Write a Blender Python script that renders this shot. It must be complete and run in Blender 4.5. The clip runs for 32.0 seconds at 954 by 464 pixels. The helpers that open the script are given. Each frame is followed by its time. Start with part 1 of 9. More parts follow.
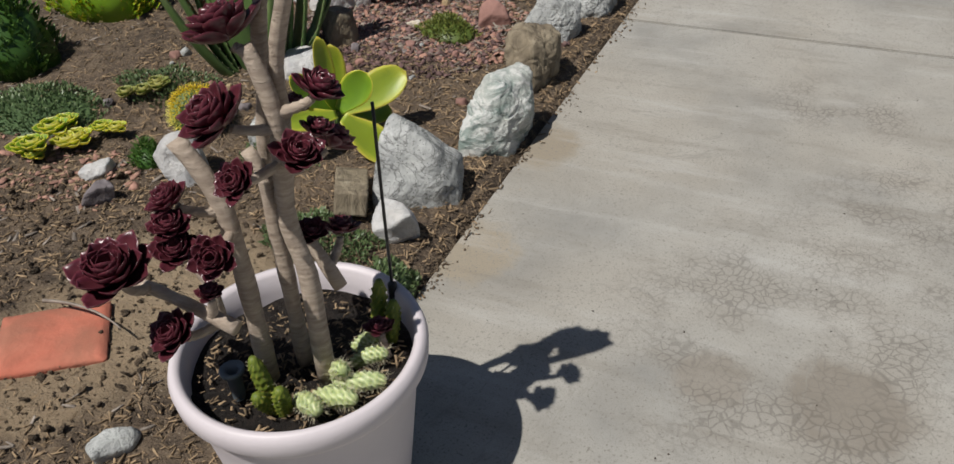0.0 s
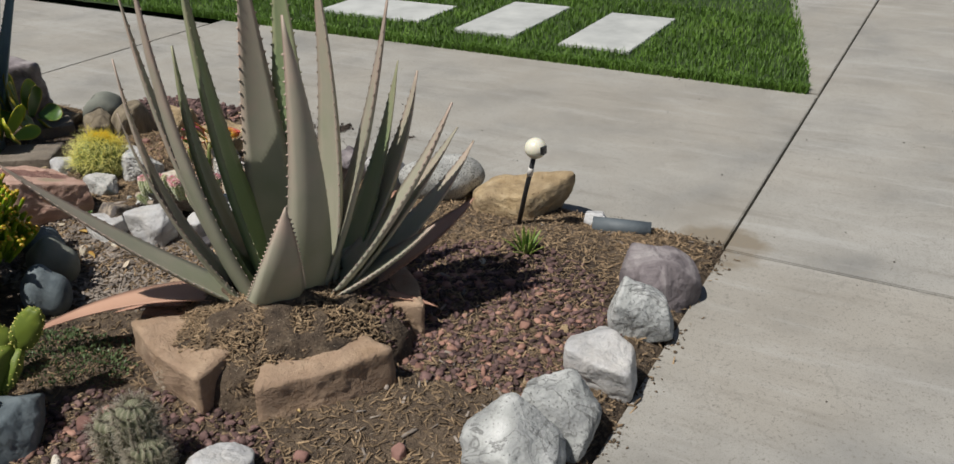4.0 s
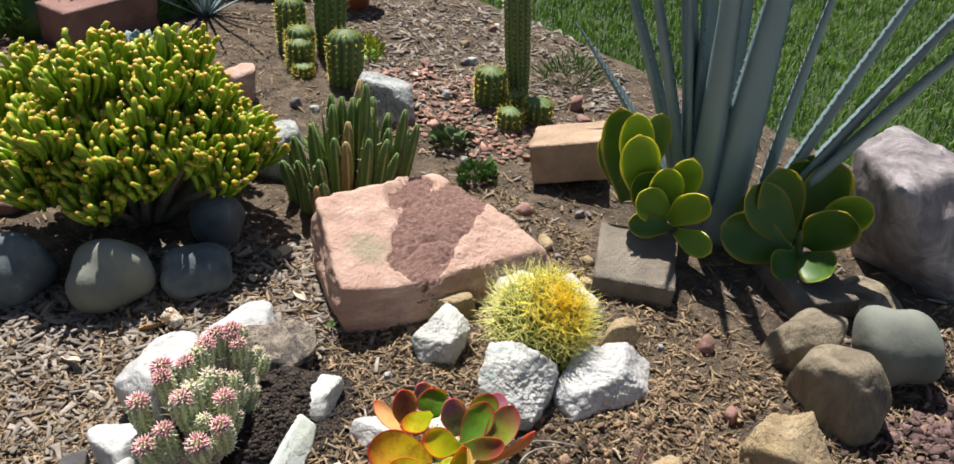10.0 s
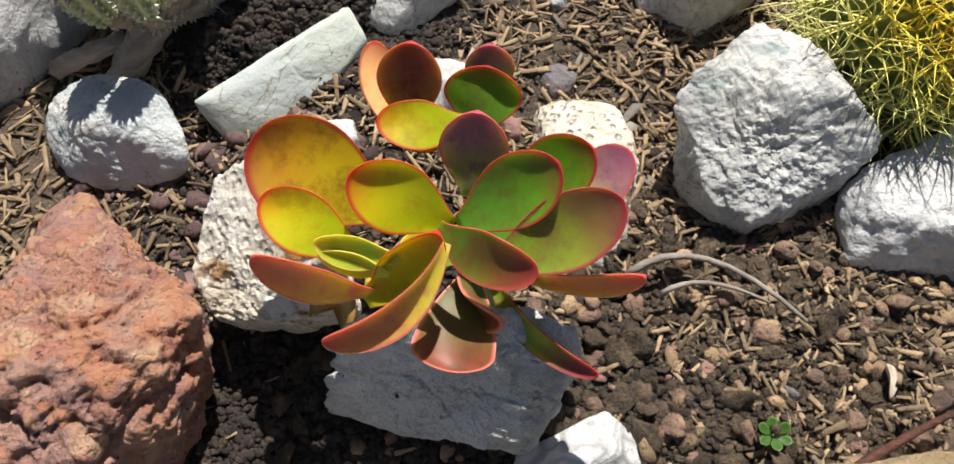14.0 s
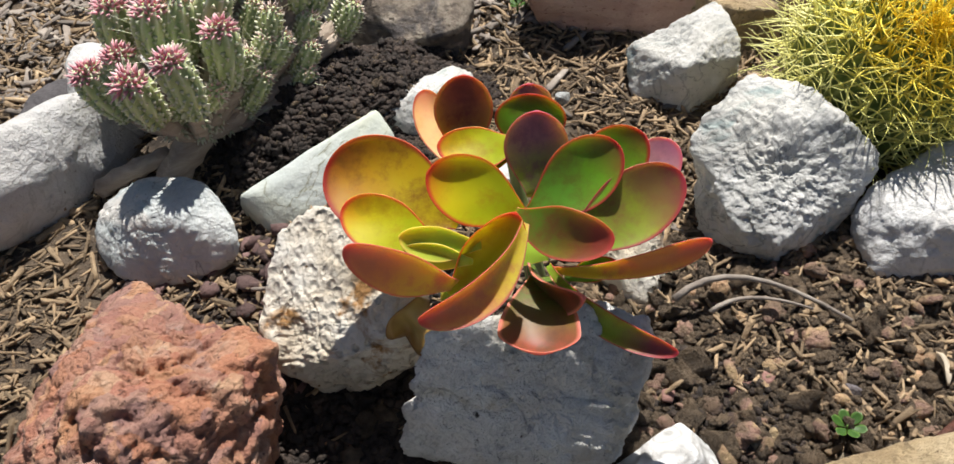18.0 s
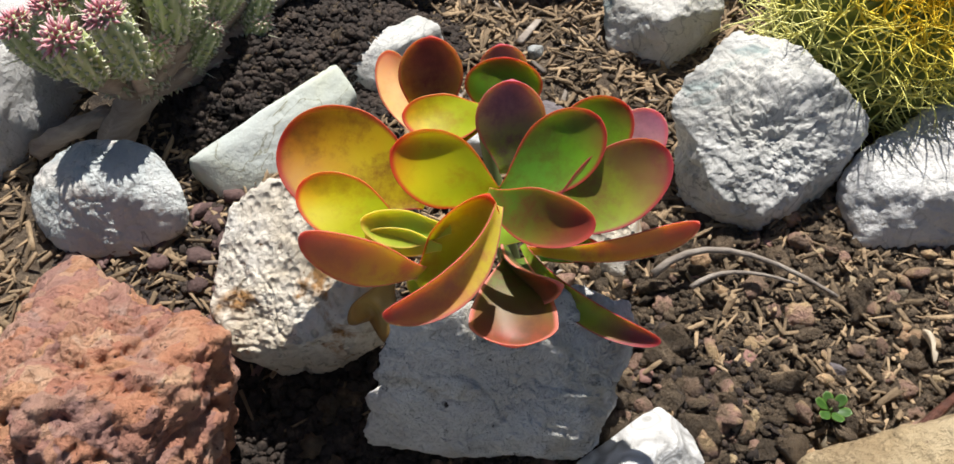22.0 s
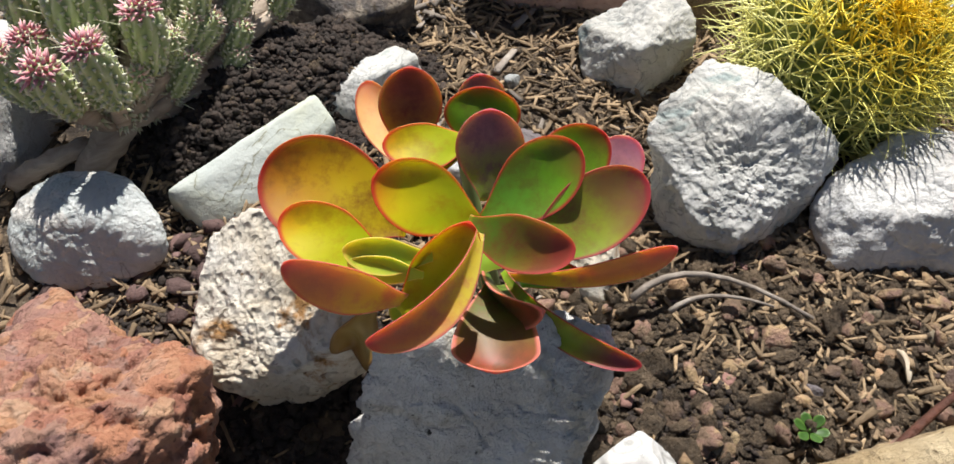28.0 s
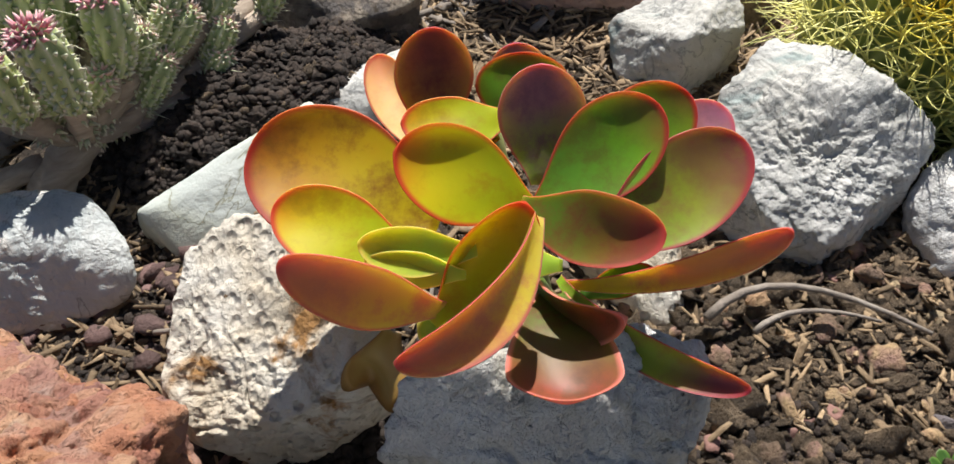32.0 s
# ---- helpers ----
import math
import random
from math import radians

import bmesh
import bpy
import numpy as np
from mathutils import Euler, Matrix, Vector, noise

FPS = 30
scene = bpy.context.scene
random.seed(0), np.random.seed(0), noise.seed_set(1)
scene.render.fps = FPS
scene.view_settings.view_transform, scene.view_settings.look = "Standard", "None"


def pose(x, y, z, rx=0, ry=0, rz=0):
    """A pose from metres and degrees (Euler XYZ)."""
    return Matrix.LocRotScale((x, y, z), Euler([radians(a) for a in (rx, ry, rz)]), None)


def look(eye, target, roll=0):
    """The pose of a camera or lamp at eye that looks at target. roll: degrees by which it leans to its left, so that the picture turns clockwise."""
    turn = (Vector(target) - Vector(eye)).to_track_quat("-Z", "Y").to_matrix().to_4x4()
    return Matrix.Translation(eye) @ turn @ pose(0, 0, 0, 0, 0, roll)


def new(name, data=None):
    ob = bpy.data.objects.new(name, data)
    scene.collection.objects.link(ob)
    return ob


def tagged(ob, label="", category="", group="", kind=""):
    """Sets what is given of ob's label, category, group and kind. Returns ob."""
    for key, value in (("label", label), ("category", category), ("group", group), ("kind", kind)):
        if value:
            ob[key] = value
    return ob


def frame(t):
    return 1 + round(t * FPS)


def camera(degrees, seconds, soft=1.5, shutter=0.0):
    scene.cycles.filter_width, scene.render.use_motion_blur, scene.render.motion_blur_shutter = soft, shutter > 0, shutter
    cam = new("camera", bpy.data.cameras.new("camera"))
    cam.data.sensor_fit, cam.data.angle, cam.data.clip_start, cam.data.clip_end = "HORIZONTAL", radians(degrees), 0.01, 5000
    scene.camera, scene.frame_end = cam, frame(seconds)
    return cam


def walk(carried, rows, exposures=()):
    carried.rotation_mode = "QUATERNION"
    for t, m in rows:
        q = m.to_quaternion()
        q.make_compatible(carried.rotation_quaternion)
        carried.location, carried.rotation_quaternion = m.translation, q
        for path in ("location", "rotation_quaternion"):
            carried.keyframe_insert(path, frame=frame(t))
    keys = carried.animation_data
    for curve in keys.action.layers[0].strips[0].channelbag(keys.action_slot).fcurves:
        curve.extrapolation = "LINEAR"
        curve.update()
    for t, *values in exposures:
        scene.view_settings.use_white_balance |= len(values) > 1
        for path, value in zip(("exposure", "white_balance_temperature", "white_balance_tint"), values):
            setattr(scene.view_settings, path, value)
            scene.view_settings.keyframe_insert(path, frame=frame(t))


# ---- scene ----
cam = camera(57.5, 32.0, soft=1.5)

# seconds, eye, target, roll
PATH = [
    (0, (0.898, -0.239, 1.418), (0.184, 1.21, 0.239), -3.7),
    (0.5, (0.801, 0.214, 1.379), (0.109, 1.762, 0.318), -2.9),
    (1, (0.721, 0.682, 1.379), (0.074, 2.249, 0.318), -2.2),
    (1.5, (0.667, 1.136, 1.408), (-0.019, 2.693, 0.358), -2.4),
    (2, (0.602, 1.58, 1.434), (-0.096, 3.143, 0.399), -3.3),
    (2.5, (0.601, 2.012, 1.453), (-0.139, 3.558, 0.422), -3.5),
    (3, (0.545, 2.42, 1.44), (-0.223, 3.983, 0.457), -3.8),
    (3.5, (0.603, 2.829, 1.441), (-0.22, 4.388, 0.497), -2.5),
    (4, (0.562, 3.246, 1.435), (-0.312, 4.804, 0.536), -1.2),
    (4.5, (0.57, 3.629, 1.454), (-0.443, 5.094, 0.544), -2.1),
    (6.5, (0.496, 5.01, 1.459), (-0.936, 6.033, 0.508), 2.3),
    (7, (0.386, 5.343, 1.446), (-1.135, 6.171, 0.446), 4.0),
    (7.5, (0.204, 5.635, 1.466), (-1.413, 6.145, 0.405), 4.3),
    (8, (-0.017, 5.86, 1.454), (-1.684, 6.184, 0.397), 6.3),
    (8.3, (-0.132, 6.002, 1.48), (-1.811, 5.97, 0.394), 8.5),
    (8.5, (-0.214, 6.094, 1.43), (-1.868, 5.817, 0.34), 6.3),
    (9, (-0.585, 6.193, 1.412), (-2.158, 5.699, 0.278), 4.6),
    (9.5, (-0.941, 6.248, 1.348), (-2.36, 5.4, 0.223), 5.6),
    (10, (-1.222, 6.185, 1.291), (-2.454, 5.063, 0.184), 5.5),
    (10.5, (-1.465, 6.154, 1.246), (-2.493, 4.847, 0.134), 5.5),
    (11, (-1.657, 6.118, 1.197), (-2.365, 4.666, 0.018), 5.0),
    (11.5, (-1.746, 6.005, 1.134), (-2.35, 4.708, -0.263), 5.6),
    (12, (-1.843, 5.932, 1.064), (-2.349, 4.718, -0.443), 8.3),
    (12.5, (-1.903, 5.871, 0.99), (-2.189, 4.809, -0.68), 7.1),
    (13, (-1.911, 5.864, 0.901), (-2.05, 4.948, -0.871), 2.0),
    (13.5, (-1.927, 5.851, 0.824), (-2.011, 4.954, -0.961), -0.6),
    (14, (-1.92, 5.83, 0.763), (-1.976, 4.888, -1.001), -4.0),
    (14.5, (-1.927, 5.848, 0.731), (-1.968, 4.753, -0.943), -7.4),
    (16.5, (-1.831, 5.972, 0.693), (-2.143, 4.665, -0.789), -4.1),
    (17, (-1.811, 5.98, 0.709), (-2.113, 4.628, -0.733), -3.4),
    (17.5, (-1.804, 5.972, 0.704), (-2.079, 4.611, -0.736), -3.3),
    (18, (-1.811, 5.971, 0.696), (-2.06, 4.605, -0.743), -4.0),
    (18.5, (-1.817, 5.961, 0.684), (-2.082, 4.606, -0.763), -4.2),
    (19, (-1.816, 5.942, 0.681), (-2.163, 4.685, -0.836), -1.3),
    (19.5, (-1.819, 5.935, 0.678), (-2.16, 4.726, -0.878), -0.7),
    (20, (-1.82, 5.929, 0.673), (-2.146, 4.706, -0.876), -1.0),
    (20.5, (-1.796, 5.934, 0.648), (-2.112, 4.697, -0.892), -1.5),
    (21, (-1.798, 5.928, 0.673), (-2.109, 4.686, -0.863), -1.3),
    (21.5, (-1.811, 5.924, 0.676), (-2.114, 4.68, -0.86), -1.3),
    (22, (-1.821, 5.915, 0.682), (-2.116, 4.679, -0.863), -1.7),
    (22.5, (-1.815, 5.909, 0.685), (-2.127, 4.683, -0.864), -1.5),
    (23, (-1.793, 5.904, 0.663), (-2.164, 4.683, -0.877), -0.8),
    (23.5, (-1.782, 5.936, 0.632), (-2.229, 4.656, -0.839), 1.2),
    (24, (-1.782, 5.964, 0.645), (-2.246, 4.621, -0.763), 0.7),
    (24.5, (-1.781, 5.974, 0.651), (-2.235, 4.611, -0.74), 0.4),
    (25, (-1.786, 5.964, 0.654), (-2.229, 4.591, -0.731), 0.1),
    (25.5, (-1.79, 5.958, 0.652), (-2.218, 4.576, -0.729), -0.1),
    (27.5, (-1.807, 5.92, 0.677), (-2.205, 4.611, -0.781), 0.1),
    (28, (-1.817, 5.918, 0.686), (-2.178, 4.65, -0.818), -0.5),
    (28.5, (-1.816, 5.913, 0.69), (-2.159, 4.656, -0.827), -0.8),
    (29, (-1.809, 5.894, 0.698), (-2.137, 4.667, -0.847), -0.3),
    (29.5, (-1.799, 5.885, 0.692), (-2.129, 4.68, -0.87), 0.3),
    (30, (-1.809, 5.884, 0.685), (-2.12, 4.673, -0.876), -0.7),
    (30.5, (-1.804, 5.857, 0.665), (-2.161, 4.666, -0.901), 1.0),
    (31, (-1.806, 5.841, 0.526), (-2.22, 4.506, -0.905), -2.4),
    (31.5, (-1.809, 5.841, 0.511), (-2.236, 4.458, -0.869), -2.5),
    (32, (-1.801, 5.854, 0.56), (-2.221, 4.479, -0.831), -1.7),
]
walk(cam, [(t, look(eye, target, roll)) for t, eye, target, roll in PATH],
     exposures=[(0.0, -0.16), (4.5, -0.18), (7.0, -0.15), (8.3, 0.03), (9.0, 0.26), (10.0, 0.68), (11.0, 0.92), (12.0, 0.64), (13.0, 0.56), (17.0, 0.54), (32.0, 0.56)])

# ---- sky and sun ----
SUN_EL, SUN_AZ = 61.0, 204.0          # degrees; azimuth of the sun, counted from +y towards +x
world = bpy.data.worlds.new("sky")
scene.world = world
world.use_nodes = True
wn = world.node_tree
wn.nodes.clear()
w_out = wn.nodes.new("ShaderNodeOutputWorld")
w_bg = wn.nodes.new("ShaderNodeBackground")
w_sky = wn.nodes.new("ShaderNodeTexSky")
w_sky.sky_type = 'NISHITA'
w_sky.sun_disc = False
w_sky.sun_elevation = radians(SUN_EL)
w_sky.sun_rotation = radians(SUN_AZ)
w_bg.inputs["Strength"].default_value = 0.044
wn.links.new(w_sky.outputs[0], w_bg.inputs["Color"])
wn.links.new(w_bg.outputs[0], w_out.inputs["Surface"])

sun_data = bpy.data.lights.new("sun", 'SUN')
sun_data.energy = 5.0
sun_data.angle = radians(0.55)
sun_data.color = (1.0, 0.962, 0.90)
sun = new("sun", sun_data)
sun_from = Vector((math.sin(radians(SUN_AZ)) * math.cos(radians(SUN_EL)),
                   math.cos(radians(SUN_AZ)) * math.cos(radians(SUN_EL)), math.sin(radians(SUN_EL))))
sun.matrix_world = look(sun_from * 30, (0, 0, 0))


# ---- materials ----
def mat(name, stops, scale=8.0, detail=8.0, rough=0.85, bump=0.3, fine=60.0, second=None, second_amt=0.5,
        second_scale=2.0, speck=None, speck_scale=120.0, speck_size=0.3, distort=0.0, stretch=(1, 1, 1), vary=0.0,
        vein=None, vein_scale=6.0, vein_width=0.02, dist=0.01, island=False, sub=0.0, pits=0.0, pit_scale=60.0,
        third=None, third_scale=5.0, third_cut=0.55, patches=(), shards=None, shard_scale=40.0):
    """A node material: a noise ramp, a second larger tint, specks, two scales of bump and a change per object."""
    m = bpy.data.materials.new(name)
    m.use_nodes = True
    nt = m.node_tree
    N, L = nt.nodes, nt.links
    bsdf = N["Principled BSDF"]
    bsdf.inputs["Roughness"].default_value = rough
    tc = N.new("ShaderNodeTexCoord")
    mp = N.new("ShaderNodeMapping")
    mp.inputs["Scale"].default_value = stretch
    L.new(tc.outputs["Object"], mp.inputs["Vector"])
    oi = N.new("ShaderNodeObjectInfo")
    add = N.new("ShaderNodeVectorMath")
    add.operation = 'MULTIPLY_ADD'
    comb = N.new("ShaderNodeCombineXYZ")
    for k in range(3):
        L.new(oi.outputs["Random"], comb.inputs[k])
    add.inputs[1].default_value = (17.0, 31.0, 23.0)
    L.new(comb.outputs[0], add.inputs[0])
    L.new(mp.outputs[0], add.inputs[2])
    vec = add.outputs[0]

    def tex(sc, det, dis=0.0, rgh=0.6):
        n = N.new("ShaderNodeTexNoise")
        n.inputs["Scale"].default_value = sc
        n.inputs["Detail"].default_value = det
        n.inputs["Roughness"].default_value = rgh
        n.inputs["Distortion"].default_value = dis
        L.new(vec, n.inputs["Vector"])
        return n.outputs["Fac"]

    def ramp(fac, st):
        r = N.new("ShaderNodeValToRGB")
        e = r.color_ramp.elements
        while len(e) < len(st):
            e.new(0.5)
        for el, (p, c) in zip(e, st):
            el.position, el.color = p, (*c, 1)
        L.new(fac, r.inputs[0])
        return r.outputs[0]

    def mix(a, b, fac, mode='MIX'):
        x = N.new("ShaderNodeMix")
        x.data_type, x.blend_type = 'RGBA', mode
        for sock, v in ((x.inputs[0], fac), (x.inputs[6], a), (x.inputs[7], b)):
            if hasattr(v, "links"):
                L.new(v, sock)
            else:
                sock.default_value = v
        return x.outputs[2]

    n1 = tex(scale, detail, distort)
    col = ramp(n1, stops)
    if second:
        n2 = tex(second_scale, 5.0, 0.4)
        f2 = ramp(n2, [(0.5 - 0.12, (0, 0, 0)), (0.5 + 0.12, (second_amt,) * 3)])
        col = mix(col, (*second, 1), f2)
    if third:
        n5 = tex(third_scale, 6.0, 0.8)
        col = mix(col, (*third, 1), ramp(n5, [(third_cut - 0.03, (0, 0, 0)), (third_cut + 0.05, (0.95,) * 3)]))
    cell = None
    if shards:
        warp = N.new("ShaderNodeTexNoise")
        warp.inputs["Scale"].default_value = shard_scale * 0.6
        warp.inputs["Detail"].default_value = 4
        L.new(vec, warp.inputs["Vector"])
        bent = N.new("ShaderNodeVectorMath")
        bent.operation = 'MULTIPLY_ADD'
        bent.inputs[1].default_value = (0.9 / shard_scale,) * 3
        L.new(warp.outputs["Color"], bent.inputs[0])
        L.new(vec, bent.inputs[2])
        cell = N.new("ShaderNodeTexVoronoi")
        cell.inputs["Scale"].default_value = shard_scale
        L.new(bent.outputs[0], cell.inputs["Vector"])
        pick = N.new("ShaderNodeSeparateColor")
        L.new(cell.outputs["Color"], pick.inputs[0])
        col = mix(col, ramp(pick.outputs[0], [(k / len(shards), c) for k, c in enumerate(shards)]), 0.55)
    for centre, reach, tint in patches:
        far = N.new("ShaderNodeVectorMath")
        far.operation = 'DISTANCE'
        far.inputs[1].default_value = centre
        L.new(tc.outputs["Object"], far.inputs[0])
        wob = N.new("ShaderNodeMath")
        wob.operation = 'MULTIPLY_ADD'
        wob.inputs[1].default_value = reach * 0.9
        L.new(tex(2.2 / reach, 6.0), wob.inputs[0])
        L.new(far.outputs["Value"], wob.inputs[2])
        mr0 = N.new("ShaderNodeMapRange")
        mr0.inputs[1].default_value, mr0.inputs[2].default_value = reach * 1.26, reach * 1.62
        mr0.inputs[3].default_value, mr0.inputs[4].default_value = 0.93, 0.0
        L.new(wob.outputs[0], mr0.inputs[0])
        col = mix(col, (*tint, 1), mr0.outputs[0])
    if speck:
        n3 = tex(speck_scale, 3.0, 0.0, 0.5)
        f3 = ramp(n3, [(0.62 - 0.1 * speck_size, (0, 0, 0)), (0.70 - 0.1 * speck_size, (1, 1, 1))])
        col = mix(col, (*speck, 1), f3)
    if vein:
        n4 = tex(vein_scale, 6.0, 1.2, 0.55)
        f4 = ramp(n4, [(0.5 - vein_width, (0, 0, 0)), (0.5, (0.85,) * 3), (0.5 + vein_width, (0, 0, 0))])
        col = mix(col, (*vein, 1), f4)
    if vary:
        hs = N.new("ShaderNodeHueSaturation")
        mr = N.new("ShaderNodeMapRange")
        mr.inputs[3].default_value, mr.inputs[4].default_value = 1 - vary, 1 + vary
        if island:
            geo = N.new("ShaderNodeNewGeometry")
            L.new(geo.outputs["Random Per Island"], mr.inputs[0])
        else:
            L.new(oi.outputs["Random"], mr.inputs[0])
        L.new(mr.outputs[0], hs.inputs["Value"])
        L.new(col, hs.inputs["Color"])
        col = hs.outputs[0]
    L.new(col, bsdf.inputs["Base Color"])
    if bump:
        nb = tex(fine, 6.0, 0.0, 0.65)
        b1 = N.new("ShaderNodeBump")
        b1.inputs["Strength"].default_value = bump
        b1.inputs["Distance"].default_value = dist
        L.new(nb, b1.inputs["Height"])
        b2 = N.new("ShaderNodeBump")
        b2.inputs["Strength"].default_value = bump * 0.8
        b2.inputs["Distance"].default_value = dist * 3
        L.new(n1, b2.inputs["Height"])
        L.new(b2.outputs[0], b1.inputs["Normal"])
        if cell:
            b4 = N.new("ShaderNodeBump")
            b4.inputs["Strength"].default_value = 0.7
            b4.inputs["Distance"].default_value = 0.008
            b4.invert = True
            L.new(cell.outputs["Distance"], b4.inputs["Height"])
            L.new(b4.outputs[0], b2.inputs["Normal"])
        if pits:
            vo = N.new("ShaderNodeTexVoronoi")
            vo.inputs["Scale"].default_value = pit_scale
            vo.inputs["Randomness"].default_value = 1.0
            L.new(vec, vo.inputs["Vector"])
            pr = N.new("ShaderNodeValToRGB")
            pr.color_ramp.elements[0].position, pr.color_ramp.elements[1].position = 0.12, 0.42
            L.new(vo.outputs["Distance"], pr.inputs[0])
            b3 = N.new("ShaderNodeBump")
            b3.inputs["Strength"].default_value = pits
            b3.inputs["Distance"].default_value = 0.006
            L.new(pr.outputs[0], b3.inputs["Height"])
            L.new(b3.outputs[0], b2.inputs["Normal"])
        L.new(b1.outputs[0], bsdf.inputs["Normal"])
    if sub:
        bsdf.inputs["Subsurface Weight"].default_value = sub
        bsdf.inputs["Subsurface Radius"].default_value = (0.006, 0.004, 0.002)
        bsdf.inputs["Subsurface Scale"].default_value = 1.0
    return m


def rgb(r, g, b):
    """From picture values 0-255 to a linear colour."""
    return tuple(((c / 255) / 12.92 if c / 255 <= 0.04045 else ((c / 255 + 0.055) / 1.055) ** 2.4) for c in (r, g, b))


M = {}
M["concrete"] = mat("concrete", [(0.3, rgb(130, 129, 125)), (0.5, rgb(154, 152, 146)), (0.7, rgb(168, 166, 160))], scale=2.2, detail=12,
                    rough=0.9, bump=0.12, fine=180, second=rgb(150, 143, 131), second_amt=0.5, second_scale=1.1, speck=rgb(122, 118, 111),
                    speck_scale=150, speck_size=0.25, dist=0.004, vein=rgb(138, 135, 128), vein_scale=1.7, vein_width=0.0045,
                    patches=[((0.05, 1.42, 0.0), 0.13, rgb(146, 136, 119)), ((1.03, 1.20, 0.0), 0.13, rgb(128, 121, 111)), ((0.75, 1.18, 0.0), 0.08, rgb(138, 132, 123)), ((-0.02, 6.02, 0.0), 0.16, rgb(128, 118, 102)), ((0.02, 2.0, 0.0), 0.14, rgb(140, 130, 114)), ((0.03, 3.9, 0.0), 0.12, rgb(138, 129, 114))])


def craze(m, places):
    """Fine map-cracking, trowel streaks and pale bloom on the concrete, strongest round the given places (x, y, reach)."""
    N, L = m.node_tree.nodes, m.node_tree.links
    bsdf = N["Principled BSDF"]
    col = bsdf.inputs["Base Color"].links[0].from_socket
    tc = N.new("ShaderNodeTexCoord")

    def node(kind, **inputs):
        n = N.new(kind)
        for key, v in inputs.items():
            n.inputs[key.replace("_", " ")].default_value = v
        return n

    def spread(sock, lo, hi, a, b):
        mr = N.new("ShaderNodeMapRange")
        for k, v in zip((1, 2, 3, 4), (lo, hi, a, b)):
            mr.inputs[k].default_value = v
        L.new(sock, mr.inputs[0])
        return mr.outputs[0]

    def math_(op, a, b):
        n = N.new("ShaderNodeMath")
        n.operation = op
        for sock, v in zip(n.inputs, (a, b)):
            if hasattr(v, "links"):
                L.new(v, sock)
            else:
                sock.default_value = v
        return n.outputs[0]

    def tint(base, colour, fac):
        x = N.new("ShaderNodeMix")
        x.data_type = 'RGBA'
        L.new(fac, x.inputs[0])
        L.new(base, x.inputs[6])
        x.inputs[7].default_value = (*colour, 1)
        return x.outputs[2]

    streak = node("ShaderNodeTexNoise", Scale=3.0, Detail=9.0, Roughness=0.62)
    mp = N.new("ShaderNodeMapping")
    mp.inputs["Scale"].default_value = (0.5, 3.2, 1)
    mp.inputs["Rotation"].default_value = (0, 0, 0.5)
    L.new(tc.outputs["Object"], mp.inputs["Vector"])
    L.new(mp.outputs[0], streak.inputs["Vector"])
    col = tint(col, rgb(178, 177, 173), spread(streak.outputs["Fac"], 0.54, 0.72, 0.0, 0.45))
    col = tint(col, rgb(112, 106, 96), spread(streak.outputs["Fac"], 0.44, 0.30, 0.0, 0.40))
    grit = node("ShaderNodeTexNoise", Scale=420.0, Detail=2.0)
    L.new(tc.outputs["Object"], grit.inputs["Vector"])
    col = tint(col, rgb(112, 108, 102), spread(grit.outputs["Fac"], 0.56, 0.70, 0.0, 0.8))
    warp = node("ShaderNodeTexNoise", Scale=9.0, Detail=4.0)
    L.new(tc.outputs["Object"], warp.inputs["Vector"])
    bent = N.new("ShaderNodeVectorMath")
    bent.operation = 'MULTIPLY_ADD'
    bent.inputs[1].default_value = (0.07, 0.07, 0.0)
    L.new(warp.outputs["Color"], bent.inputs[0])
    L.new(tc.outputs["Object"], bent.inputs[2])
    cell = node("ShaderNodeTexVoronoi", Scale=44.0)
    cell.feature = 'DISTANCE_TO_EDGE'
    L.new(bent.outputs[0], cell.inputs["Vector"])
    line = spread(cell.outputs["Distance"], 0.03, 0.11, 1.0, 0.0)
    patch = node("ShaderNodeTexNoise", Scale=5.0, Detail=6.0)
    L.new(tc.outputs["Object"], patch.inputs["Vector"])
    near = None
    for x, y, reach in places:
        far = N.new("ShaderNodeVectorMath")
        far.operation = 'DISTANCE'
        far.inputs[1].default_value = (x, y, 0)
        L.new(tc.outputs["Object"], far.inputs[0])
        one = spread(far.outputs["Value"], reach * 0.5, reach, 1.0, 0.0)
        near = one if near is None else math_('MAXIMUM', near, one)
    worn = math_('MULTIPLY', near, spread(patch.outputs["Fac"], 0.42, 0.58, 0.0, 1.0))
    col = tint(col, rgb(128, 122, 113), math_('MULTIPLY', worn, 0.32))
    cracks = math_('MULTIPLY', line, worn)
    col = tint(col, rgb(84, 80, 74), math_('MULTIPLY', cracks, 0.42))
    L.new(col, bsdf.inputs["Base Color"])


